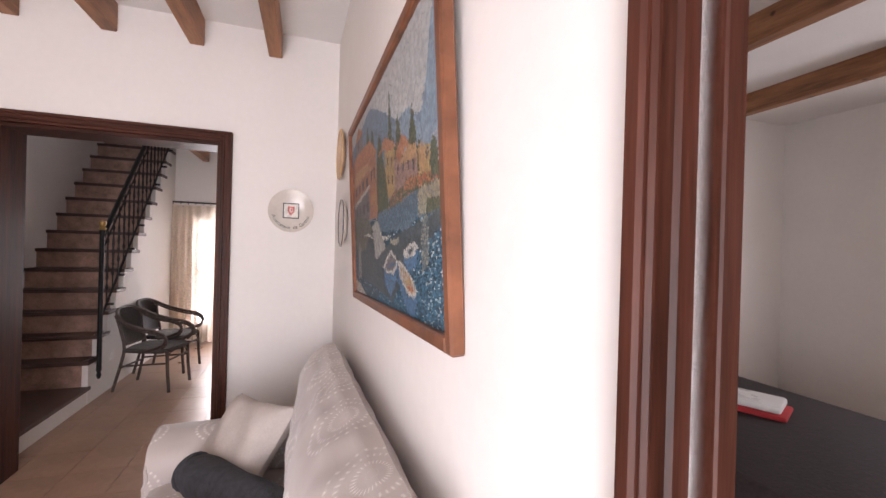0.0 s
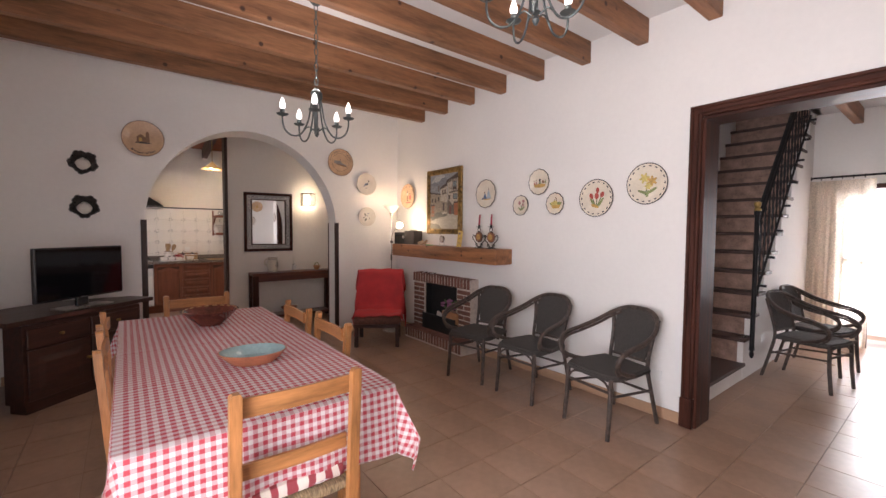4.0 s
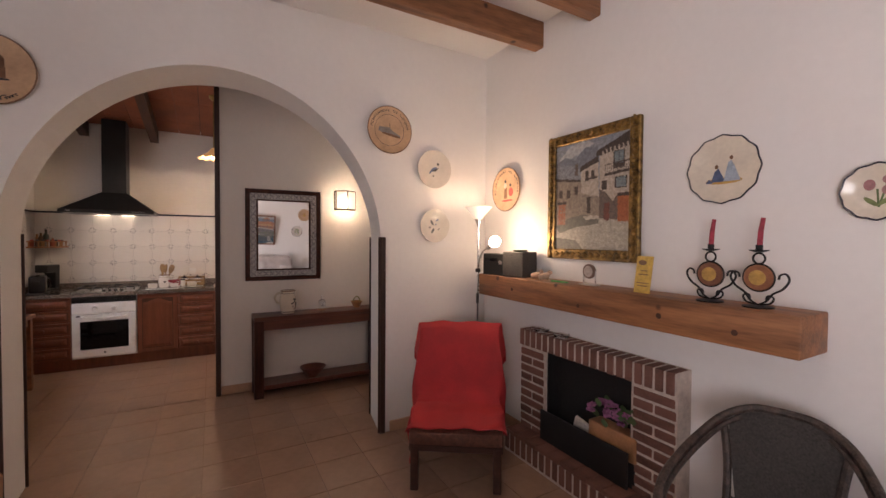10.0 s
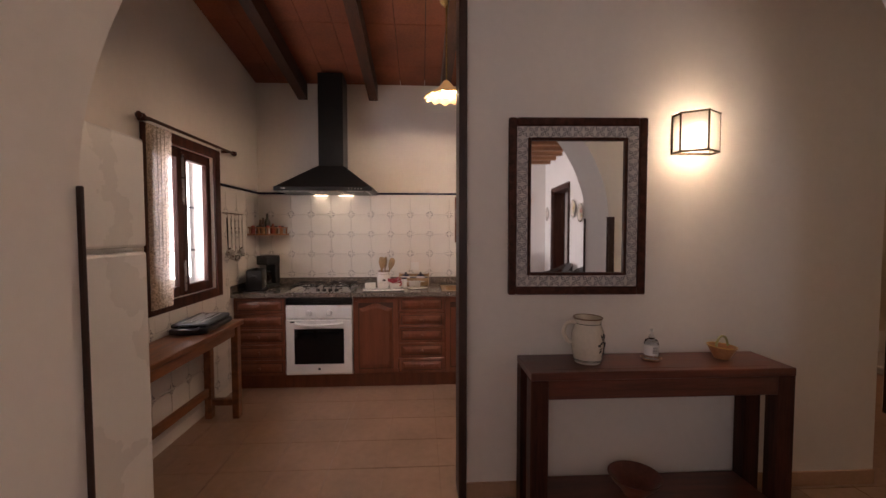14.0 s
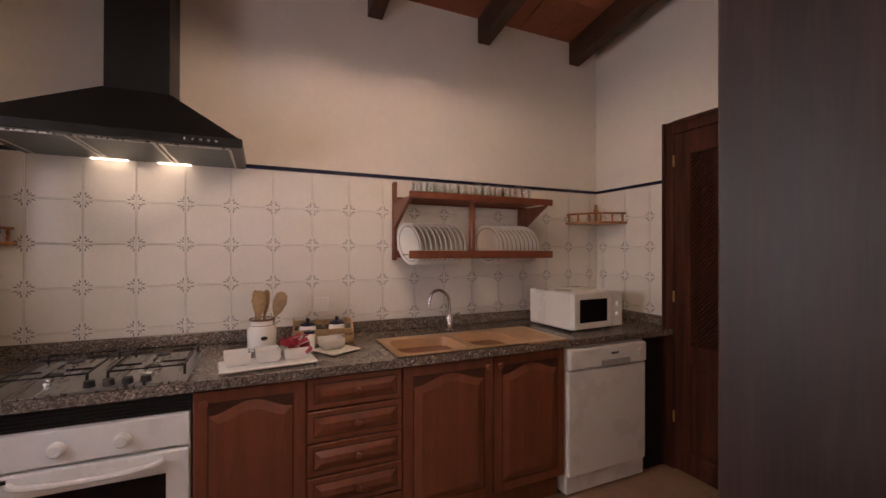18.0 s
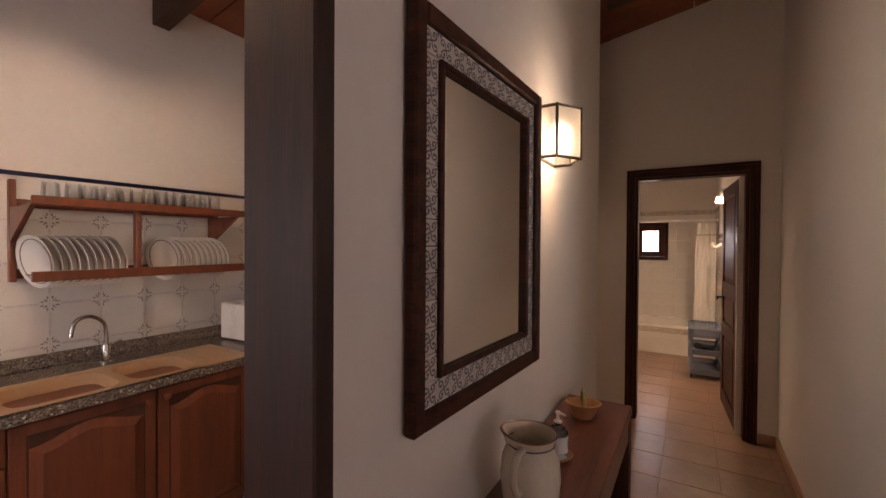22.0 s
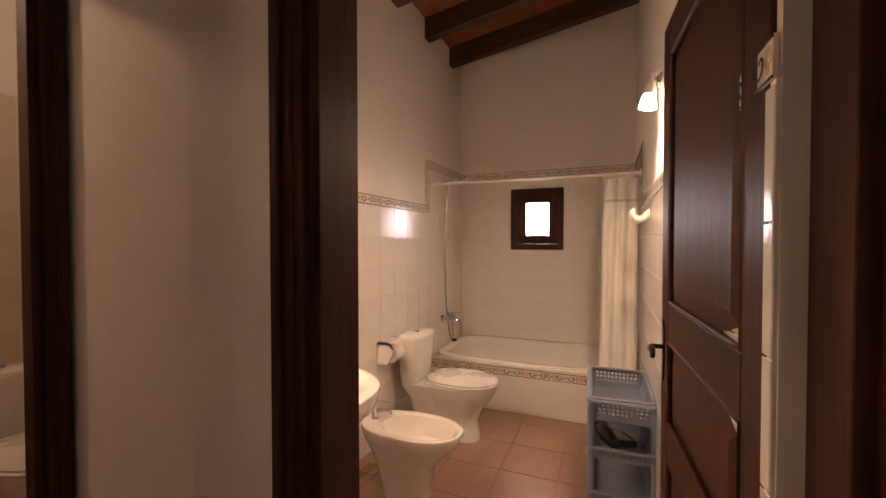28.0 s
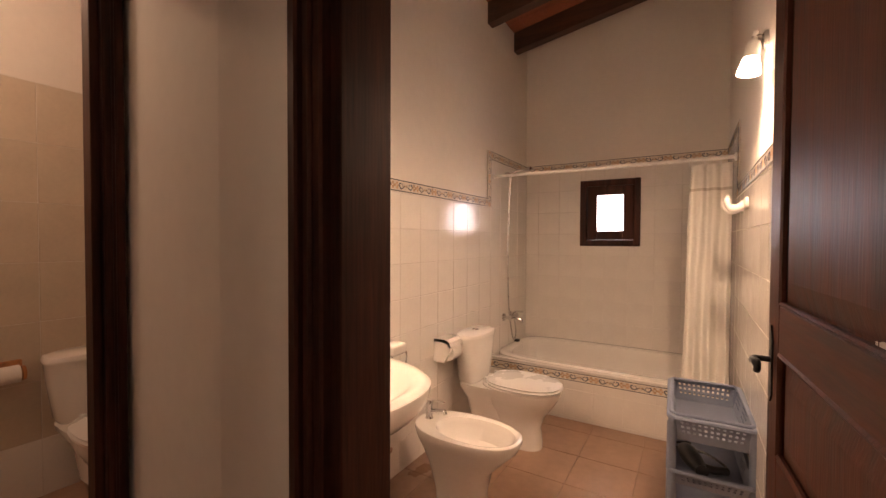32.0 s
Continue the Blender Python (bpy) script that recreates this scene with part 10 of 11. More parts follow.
tiled("wall_tiles", east_b, -BY - BW, -5.668, 0.0, BLO, -6.711, 1.178, "glossy white bathroom wall tiles", motifs=False)
tiled("wall_tiles", east_b, -8.957, -BY - BW, 0.3, BHI, -6.711, 1.178, "glossy white wall tiles beside the tub", motifs=False)
OCHRE = mat("pale_ochre_glaze", (0.64, 0.42, 0.26), 0.25, var=0.2, scale=30, bump=0)
BORDER_CREAM = mat("cream_border_glaze", (0.78, 0.70, 0.60), 0.16, var=0.06, scale=20, bump=0.01)
SCROLL_BLUE = mat("slate_blue_glaze", (0.055, 0.075, 0.12), 0.25, var=0.2, scale=30, bump=0)


def border_tile(length, w):
    """One border tile: cream glaze, two slate scrolls round an ochre lozenge, ochre rosettes at the ends, dark edge lines."""
    bm = box(-length / 2 + 0.0008, length / 2 - 0.0008, -w / 2, w / 2, 0, 0.008, 0.0015)
    def tint(k, before):
        for f in bm.faces:
            if f not in before:
                f.material_index = k
    k = w / 0.066
    for s in (-1, 1):
        n0 = set(bm.faces)
        box(-length / 2 + 0.001, length / 2 - 0.001, s * w * 0.44 - 0.0022, s * w * 0.44 + 0.0022, 0.004, 0.0088, bm=bm)
        pts = [(s * 0.014 * k, 0, 0.009), (s * 0.030 * k, -0.012 * k, 0.009), (s * 0.046 * k, -0.015 * k, 0.009), (s * 0.060 * k, -0.004 * k, 0.009), (s * 0.060 * k, 0.010 * k, 0.009), (s * 0.050 * k, 0.013 * k, 0.009), (s * 0.046 * k, 0.005 * k, 0.009)]
        tube(smooth_path(pts, 3), [0.0018 * k + 0.0018 * k * math.sin(math.pi * i / 18) for i in range(19)], 4, bm=bm, flat=0.35)
        tube(smooth_path([(s * 0.026 * k, -0.008 * k, 0.009), (s * 0.030 * k, 0.008 * k, 0.009), (s * 0.040 * k, 0.013 * k, 0.009)], 3), 0.0022 * k, 4, bm=bm, flat=0.35)
        tint(1, n0)
        n0 = set(bm.faces)
        for a, b, r in ((0.082, 0.012, 0.009), (0.082, -0.012, 0.009), (0.094, 0.0, 0.008), (0.071, 0.0, 0.007)):
            if a * k < length / 2 - 0.004:
                lathe([(r * k, 0.0), (r * k * 0.7, 0.001), (0, 0.0015)], 8, bm=bm, m=pose(s * a * k, b * k, 0.0082))
        lathe([(0.0075 * k, 0), (0, 0.001)], 4, bm=bm, m=pose(s * 0.008 * k, 0, 0.0083))
        tint(2, n0)
    n0 = set(bm.faces)
    tube([(0.016 * k, 0, 0.0086), (0, 0.013 * k, 0.0086), (-0.016 * k, 0, 0.0086), (0, -0.013 * k, 0.0086)], 0.0022 * k, 4, bm=bm, closed=True, flat=0.35)
    tint(1, n0)
    me = mesh_of("border_tile", bm, BORDER_CREAM)
    me.materials.append(SCROLL_BLUE)
    me.materials.append(OCHRE)
    return me


BTILE = border_tile(0.2, BW)


def border(at, u0, v0, length, upright=False, mesh=None, unit=0.2, parent=None):
    """A run of border tiles on the plane of at."""
    th = parent or thing("tile_border", "cream tile border with slate-blue scrolls and ochre flowers", "tile border", at, "tile borders", "structure")
    n = max(1, round(length / unit))
    for k in range(n):
        ob = new("border_tile", mesh or BTILE)
        ob.parent = th
        c = (k + 0.5) * length / n
        ob.matrix_basis = pose(u0 if upright else u0 + c, v0 + c if upright else v0, 0, 0, 0, 90 if upright else 0) @ Matrix.Diagonal((length / n / unit, 1, 1, 1))
    return th


border(west_b, 5.67, BLO + BW / 2, BY - 5.67)
border(west_b, BY + BW / 2, BLO, BHI + BW - BLO, True)
border(west_b, BY + BW, BHI + BW / 2, 8.957 - BY - BW)
border(north_b, -7.01, BHI + BW / 2, 1.62)
border(east_b, -BY, BLO + BW / 2, BY - 5.67)
border(east_b, -BY - BW / 2, BLO, BHI + BW - BLO, True)
border(east_b, -8.957, BHI + BW / 2, 8.957 - BY - BW)

# mirror with its tiled frame
mir = thing("bathroom_mirror", "large wall mirror framed with painted border tiles above the basin", "mirror", west_b)
FB = border_tile(0.19, 0.072)
MY0, MY1, MZ0, MZ1 = 5.70, 6.655, 0.92, 1.84
part("mirror_glass", box(MY0 + 0.07, MY1 - 0.07, MZ0 + 0.07, MZ1 - 0.07, 0.0, 0.012), DULL_MIRROR, mir)
border(None, MY0 + 0.084, MZ0 + 0.048, MY1 - MY0 - 0.168, False, FB, 0.19, mir)
border(None, MY0 + 0.084, MZ1 - 0.048, MY1 - MY0 - 0.168, False, FB, 0.19, mir)
border(None, MY0 + 0.048, MZ0 + 0.012, MZ1 - MZ0 - 0.024, True, FB, 0.19, mir)
border(None, MY1 - 0.048, MZ0 + 0.012, MZ1 - MZ0 - 0.024, True, FB, 0.19, mir)
for d, r in ((0.0, 0.007), (0.084, 0.008)):
    part("bead", tube([(MY0 + d, MZ0 + d, 0.010), (MY1 - d, MZ0 + d, 0.010), (MY1 - d, MZ1 - d, 0.010), (MY0 + d, MZ1 - d, 0.010)], r, 8, closed=True), PORCELAIN, mir, "white porcelain bead", smooth=True)


# lamps: a bar with three frosted cups; one cup on the other wall
def lamp_cup(parent, at):
    part("arm", tube([(0, 0, 0.10), (0, 0, 0.06)], 0.010, 8), WHITE_ENAMEL, parent, at=at)
    part("socket_cap", lathe([(0, 0.064), (0.020, 0.062), (0.026, 0.045), (0.028, 0.02), (0.027, 0.0)], 18), WHITE_ENAMEL, parent, smooth=True, at=at)
    part("cup", lathe([(0.024, 0.004), (0.030, -0.012), (0.037, -0.045), (0.039, -0.062), (0.036, -0.062), (0.028, -0.012), (0, 0.0)], 20), FROST, parent, "frosted white glass cup", smooth=True, at=at)
    part("lamp_bulb", lathe([(0, -0.055), (0.018, -0.050), (0.024, -0.030), (0.014, -0.004)], 14), BULB_WARM, parent, smooth=True, at=at)


bar = thing("mirror_light", "white light bar with lit frosted glass cups above the mirror", "wall lamp")
part("bar", box(-7.016, -6.985, 5.80, 6.42, 1.905, 1.945, 0.006, 2), WHITE_ENAMEL, bar)
for y in (5.88, 6.13, 6.38):
    part("elbow", tube(smooth_path([(-6.99, y, 1.925), (-6.97, y, 1.95), (-6.955, y, 1.955)], 3), 0.009, 8), WHITE_ENAMEL, bar)
    lamp_cup(bar, pose(-6.94, y, 1.875, 0, -10, 0))
spot = thing("wall_spot", "single lit wall spot with a frosted glass cup", "wall lamp")
part("rose", lathe([(0.035, 0), (0.035, 0.012), (0.02, 0.02), (0, 0.021)], 18, m=pose(-5.381, 7.08, 2.09, 0, -90, 0)), STEEL, spot, smooth=True)
part("elbow", tube(smooth_path([(-5.39, 7.08, 2.09), (-5.41, 7.08, 2.11), (-5.43, 7.08, 2.105)], 3), 0.009, 8), STEEL, spot)
lamp_cup(spot, pose(-5.432, 7.08, 2.03, 0, 8, 0))


# ---- sanitary ware ----
def loft(rings, close_low=True, close_high=True, bm=None):
    bm = bm or bmesh.new()
    vs = [[bm.verts.new(p) for p in r] for r in rings]
    n = len(vs[0])
    for a, b in zip(vs, vs[1:]):
        for i in range(n):
            bm.faces.new((a[i], a[(i + 1) % n], b[(i + 1) % n], b[i]))
    if close_low:
        bm.faces.new(vs[0][::-1])
    if close_high:
        bm.faces.new(vs[-1])
    return bm


def oval(x0, x1, b, z, n=40, e=2.3, e0=None):
    """A rounded outline from x0 to x1, half-width b; e0 squares its x0 end."""
    out = []
    cx, a = (x0 + x1) / 2, (x1 - x0) / 2
    for i in range(n):
        t = 2 * math.pi * i / n
        c, s = math.cos(t), math.sin(t)
        k = 2 / (e if c > 0 or e0 is None else e0)
        out.append((cx + a * math.copysign(abs(c) ** k, c), b * math.copysign(abs(s) ** k, s), z))
    return out


def mixer(name, label, at, s=1.0):
    th = thing(name, label, "tap", at)
    part("body", lathe([(0.026 * s, 0), (0.024 * s, 0.006), (0.022 * s, 0.012), (0.022 * s, 0.075 * s), (0.024 * s, 0.08 * s), (0.024 * s, 0.10 * s), (0.018 * s, 0.115 * s), (0, 0.118 * s)], 20), CHROME, th, smooth=True)
    part("spout", tube(smooth_path([(0.01, 0, 0.04 * s), (0.06 * s, 0, 0.055 * s), (0.11 * s, 0, 0.062 * s), (0.118 * s, 0, 0.045 * s)], 3), [0.016 * s] * 4 + [0.014 * s] * 3 + [0.012 * s] * 3, 10), CHROME, th, smooth=True)
    part("lever", tube(smooth_path([(0.0, 0, 0.112 * s), (0.05 * s, 0, 0.118 * s), (0.11 * s, 0, 0.116 * s)], 3), [0.012 * s] * 3 + [0.009 * s] * 4, 8, flat=0.5), CHROME, th, smooth=True)
    return th


basin = thing("washbasin", "white porcelain half-round washbasin on a pedestal, tiled wall behind", "washbasin", pose(-7.012, 6.255, 0))


def half_round(d, b, z, back=0.0, n=48, e=2.5):
    return [(p[0], p[1], z) for p in ((back + max(0.0, (d - back) * q[0]), b * q[1]) for q in ((math.copysign(abs(math.cos(t)) ** (2 / e), math.cos(t)), math.copysign(abs(math.sin(t)) ** (2 / e), math.sin(t))) for t in (2 * math.pi * i / n for i in range(n))))]


rings = [half_round(0.22, 0.15, 0.55), half_round(0.37, 0.24, 0.57), half_round(0.49, 0.33, 0.62), half_round(0.54, 0.362, 0.675), half_round(0.552, 0.375, 0.72), half_round(0.552, 0.375, 0.742), half_round(0.535, 0.362, 0.752)]
rings += [half_round(0.505, 0.315, 0.750, 0.105), half_round(0.47, 0.275, 0.735, 0.125), half_round(0.42, 0.225, 0.69, 0.155), half_round(0.37, 0.17, 0.655, 0.18), half_round(0.30, 0.07, 0.640, 0.22)]
part("bowl", loft(rings), PORCELAIN, basin, smooth=True)
part("pedestal", loft([oval(0.06, 0.27, 0.095, z, 28, 2.6) if z > 0.5 else oval(0.07, 0.27 + 0.03 * (1 - z / 0.5), 0.085 + 0.03 * (1 - z / 0.5) ** 3, z, 28, 2.6) for z in (0.0, 0.05, 0.15, 0.35, 0.5, 0.62)]), PORCELAIN, basin, smooth=True)
part("drain", lathe([(0.026, 0.643), (0.02, 0.646), (0, 0.644)], 16, m=pose(0.25, 0, 0.0)), CHROME, basin)
mixer("basin_mixer", "chrome single-lever mixer tap on the basin", pose(-6.912, 6.272, 0.748, 0, 0, 12), 0.92)
plug = thing("basin_plug", "black rubber plug on a chain hanging from the tap", "plug")
part("stopper", lathe([(0, 0), (0.021, 0.002), (0.023, 0.012), (0.017, 0.016), (0.006, 0.022), (0, 0.022)], 16, m=pose(-6.868, 6.25, 0.722, 0, 35, 0)), BLACK_PLASTIC, plug, smooth=True)
bm = bmesh.new()
for k in range(22):
    q = k / 21
    p = Vector((-6.945, 6.205, 0.772)).lerp(Vector((-6.872, 6.25, 0.742)), q) + Vector((0, -0.012 * math.sin(math.pi * q), -0.006 * math.sin(math.pi * q)))
    lathe([(0, -0.0022), (0.0022, 0), (0, 0.0022)], 6, bm=bm, m=Matrix.Translation(p))
part("chain", bm, CHROME, plug)


def toilet(label, at):
    """Local x points away from the wall."""
    th = thing("toilet", label, "toilet", at, "toilets")
    base = loft([oval(0.30, 0.60, 0.095, 0, 36, 2.6), oval(0.29, 0.60, 0.09, 0.05, 36, 2.6), oval(0.28, 0.59, 0.085, 0.14, 36, 2.4), oval(0.24, 0.62, 0.105, 0.22, 36, 2.3), oval(0.20, 0.68, 0.150, 0.30, 36, 2.2), oval(0.18, 0.715, 0.178, 0.36, 36, 2.2), oval(0.18, 0.72, 0.182, 0.395, 36, 2.2), oval(0.19, 0.71, 0.174, 0.402, 36, 2.2)])
    part("bowl", base, PORCELAIN, th, smooth=True)
    part("neck", loft([oval(0.10, 0.36, 0.085, 0.10, 24, 3), oval(0.06, 0.36, 0.10, 0.26, 24, 3), oval(0.02, 0.38, 0.155, 0.355, 24, 4), oval(0.02, 0.38, 0.16, 0.385, 24, 4)]), PORCELAIN, th, smooth=True)
    cis = loft([oval(0.03, 0.165, 0.14, 0.385, 36, 3.4), oval(0.015, 0.18, 0.155, 0.41, 36, 3.4), oval(0.01, 0.195, 0.182, 0.60, 36, 3.4), oval(0.008, 0.20, 0.19, 0.70, 36, 3.4)])
    c = part("cistern", cis, PORCELAIN, th, smooth=True)
    part("cistern_lid", loft([oval(0.004, 0.207, 0.197, 0.70, 36, 3.2), oval(0.004, 0.209, 0.199, 0.715, 36, 3.2), oval(0.008, 0.203, 0.192, 0.732, 36, 3.2), oval(0.03, 0.17, 0.15, 0.742, 36, 2.8)]), PORCELAIN, c, smooth=True)
    part("flush_button", lathe([(0.026, 0.738), (0.024, 0.748), (0.019, 0.750), (0.018, 0.747), (0, 0.747)], 20, m=pose(0.10, 0, 0)), CHROME, c, "chrome flush button", smooth=True)
    part("seat", loft([oval(0.235, 0.725, 0.185, 0.404, 40, 2.25, 3), oval(0.232, 0.73, 0.188, 0.414, 40, 2.25, 3), oval(0.24, 0.722, 0.18, 0.420, 40, 2.25, 3)]), WHITE_ENAMEL, th, smooth=True)
    part("lid", loft([oval(0.235, 0.722, 0.182, 0.424, 40, 2.25, 3), oval(0.232, 0.727, 0.186, 0.433, 40, 2.25, 3), oval(0.245, 0.712, 0.172, 0.443, 40, 2.25, 3), oval(0.32, 0.64, 0.10, 0.448, 40, 2.25, 3)]), WHITE_ENAMEL, th, smooth=True)
    for s in (-1, 1):
        part("hinge", lathe([(0.014, 0), (0.014, 0.04), (0, 0.042)], 12, m=pose(0.232, s * 0.085, 0.40)), WHITE_ENAMEL, th)
    return th


toilet("white porcelain close-coupled toilet with closed lid on the tiled floor", pose(-6.98, 7.595, 0) @ Matrix.Diagonal((0.95, 0.93, 0.945, 1)))
toilet("white toilet with closed lid in the shower room", pose(-8.43, 5.96, 0))
BX = -6.99
bid = thing("bidet", "white porcelain bidet with chrome tap beside the toilet", "bidet", pose(BX, 6.89, 0))
rings = [oval(0.26, 0.52, 0.10, 0, 40, 2.6), oval(0.25, 0.52, 0.095, 0.06, 40, 2.6), oval(0.21, 0.55, 0.11, 0.18, 40, 2.4), oval(0.17, 0.62, 0.13, 0.25, 40, 2.3), oval(0.14, 0.68, 0.158, 0.31, 40, 2.3), oval(0.13, 0.70, 0.17, 0.35, 40, 2.3), oval(0.133, 0.698, 0.168, 0.366, 40, 2.3), oval(0.145, 0.685, 0.156, 0.371, 40, 2.3)]
rings += [oval(0.25, 0.668, 0.13, 0.364, 40, 2.2), oval(0.262, 0.655, 0.118, 0.34, 40, 2.2), oval(0.285, 0.63, 0.10, 0.27, 40, 2.1), oval(0.34, 0.55, 0.05, 0.235, 40, 2)]
part("bowl", loft(rings), PORCELAIN, bid, smooth=True)
part("overflow", lathe([(0.010, 0), (0, 0.002)], 12, m=pose(0.252, -0.0, 0.355, 0, 70, 0)), BLACK_PLASTIC, bid)
mixer("bidet_mixer", "small chrome mixer tap on the bidet", pose(-6.80, 6.89, 0.37), 0.85)
for y in (6.74, 6.62, 7.16):
    v = thing("stop_valve", "small chrome stop valve on the tiled wall", "valve", pose(-7.012, y, 0.22 if y > 6.7 else 0.45), "stop valves")
    part("rose", lathe([(0.026, 0), (0.024, 0.008), (0.012, 0.014), (0.011, 0.05), (0, 0.051)], 14, m=pose(0, 0, 0, 0, 90, 0)), CHROME, v, smooth=True)
    part("knob", lathe([(0.012, 0), (0.018, 0.006), (0.018, 0.02), (0, 0.022)], 10, m=pose(0.05, 0, 0, 0, 90, 0)), CHROME, v, smooth=True)


def ceramic_block(bm=None):
    return box(0, 0.085, -0.062, 0.062, -0.03, 0.03, 0.016, 3, bm=bm)


tr = thing("towel_ring", "white porcelain holder with a steel towel ring", "towel ring", pose(-7.010, 6.80, 0.735))
part("holder", ceramic_block(), PORCELAIN, tr, smooth=True)
part("ring", tube([(0.055 + 0.012 * math.cos(a), 0.02 + 0.075 * math.sin(a), -0.075 + 0.075 * math.cos(a)) for a in (2 * math.pi * i / 28 for i in range(28))], 0.005, 6, closed=True), STEEL, tr, smooth=True)
ph = thing("toilet_paper_holder", "white porcelain toilet paper holder with a roll", "paper holder", pose(-7.010, 7.345, 0.615))
shell = [(0, -0.07), (0.0, 0.072), (0.085, 0.072), (0.112, 0.058), (0.122, 0.03), (0.118, 0.005)]
for y in (-0.085, 0.061):
    part("cheek", extrude(shell + [(0.075, -0.07)], 0.024, "xz", y), PORCELAIN, ph)
part("hood", sheet(lambda u, v: ((0.0, 0.085, 0.112, 0.122)[round(v * 3)], -0.085 + 0.17 * u, (0.072, 0.072, 0.058, 0.03)[round(v * 3)]), 6, 3, 0.016), PORCELAIN, ph)
part("back_plate", box(0.0, 0.014, -0.085, 0.085, -0.07, 0.07, 0.004), PORCELAIN, ph)
part("paper_roll", lathe([(0.018, -0.055), (0.050, -0.055), (0.052, -0.05), (0.052, 0.05), (0.050, 0.055), (0.018, 0.055)], 24, m=pose(0.082, 0, -0.012, 90, 0, 0)), mat("white_paper", (0.82, 0.79, 0.75), 0.9, var=0.03, bump=0.03), ph, smooth=True)
part("spindle", tube([(0.082, -0.078, -0.012), (0.082, 0.07, -0.012)], 0.012, 10), STEEL, ph)

# ---- tub ----
tub = thing("bathtub", "white enamel bathtub built in behind a tiled front with painted border", "bathtub")
def tub_ring(m, z):
    return [(-6.20 + p[0], 8.535 + p[1], z) for p in oval(-0.81 + m * 1.6, 0.81 - m * 2.2, 0.42 - m, 0, 48, 5)]
part("shell", loft([tub_ring(0.0, 0.36), tub_ring(0.0, 0.385), tub_ring(0.012, 0.395), tub_ring(0.045, 0.395), tub_ring(0.06, 0.385), tub_ring(0.075, 0.30), tub_ring(0.095, 0.12), tub_ring(0.14, 0.06), tub_ring(0.2, 0.05)], False, True), PORCELAIN, tub, smooth=True)
part("core", box(-7.012, -5.388, 8.122, 8.955, 0, 0.045), TILE_JOINT, tub)
part("overflow_grid", lathe([(0.028, 0), (0.026, 0.006), (0, 0.008)], 18, m=pose(-6.915, 8.53, 0.27, 0, 80, 0)), CHROME, tub, smooth=True)
part("plug_chain", tube([(-6.90, 8.56, 0.28), (-6.90, 8.58, 0.40), (-6.955, 8.60, 0.40)], 0.0025, 4), CHROME, tub)
part("plug", lathe([(0, 0), (0.026, 0.002), (0.028, 0.016), (0.018, 0.022), (0, 0.024)], 14, m=pose(-6.965, 8.60, 0.396)), BLACK_PLASTIC, tub, smooth=True)
front_b = pose(0, 8.118, 0, 90, 0, 0)
tiled("tub_front_tiles", front_b, -7.01, -5.39, 0.0, 0.288, -6.205, 0.228, "white tiled front of the tub", motifs=False)
border(front_b, -7.01, 0.288 + BW / 2, 1.62)
solid("tub_ledge", box(-7.01, -5.39, 8.110, 8.16, 0.356, 0.378, 0.006, 2), PORCELAIN, "white ledge above the tub border", "ledge", "structure", smooth=True)

# bath mixer, hand shower, rod, curtain
def shower_set(label, at, up, low=0.0, mat_=CHROME):
    """Local x out of the wall, y along it; the head hangs up metres above the mixer."""
    th = thing("shower_mixer", label, "shower", at)
    part("bar", tube([(0.055, -0.085, 0), (0.055, 0.085, 0)], 0.021, 14), mat_, th, smooth=True)
    for s in (-1, 1):
        part("rose", lathe([(0.034, 0), (0.032, 0.008), (0.016, 0.018), (0.015, 0.05), (0, 0.05)], 18, m=pose(0, s * 0.075, 0, 0, 90, 0)), mat_, th, smooth=True)
    part("lever", tube(smooth_path([(0.055, 0, 0.02), (0.075, 0, 0.045), (0.15, 0, 0.05)], 3), 0.009, 8), mat_, th, smooth=True)
    part("spout", tube(smooth_path([(0.06, 0, -0.01), (0.12, 0, -0.018), (0.145, 0, -0.045)], 3), 0.013, 8), mat_, th, smooth=True)
    part("hose", tube(smooth_path([(0.06, 0.02, -0.02), (0.075, 0.025, -0.13), (0.07, -0.005, -0.20), (0.06, -0.04, -0.12), (0.035, -0.055, 0.15), (0.030, -0.06, up * 0.6), (0.045, -0.05, up - 0.02)], 6), 0.0065, 8), STEEL, th, smooth=True)
    part("wall_bracket", lathe([(0.022, 0), (0.020, 0.02), (0.012, 0.045), (0, 0.046)], 14, m=pose(0, -0.05, up, 0, 90, 0)), mat_, th, smooth=True)
    part("shower_head", tube(smooth_path([(0.035, -0.05, up - 0.01), (0.10, -0.03, up + 0.025), (0.19, -0.01, up + 0.035), (0.205, -0.005, up + 0.02)], 4), [0.012] * 6 + [0.014, 0.018, 0.026, 0.034, 0.036, 0.036, 0.034], 12), mat_, th, smooth=True)
    return th


shower_set("chrome tub mixer with hand shower and steel hose on the wall", pose(-7.010, 8.47, 0.645), 1.24)
shower_set("chrome shower mixer with hand shower in the shower room", pose(-8.436, 6.68, 0.99), 0.88)


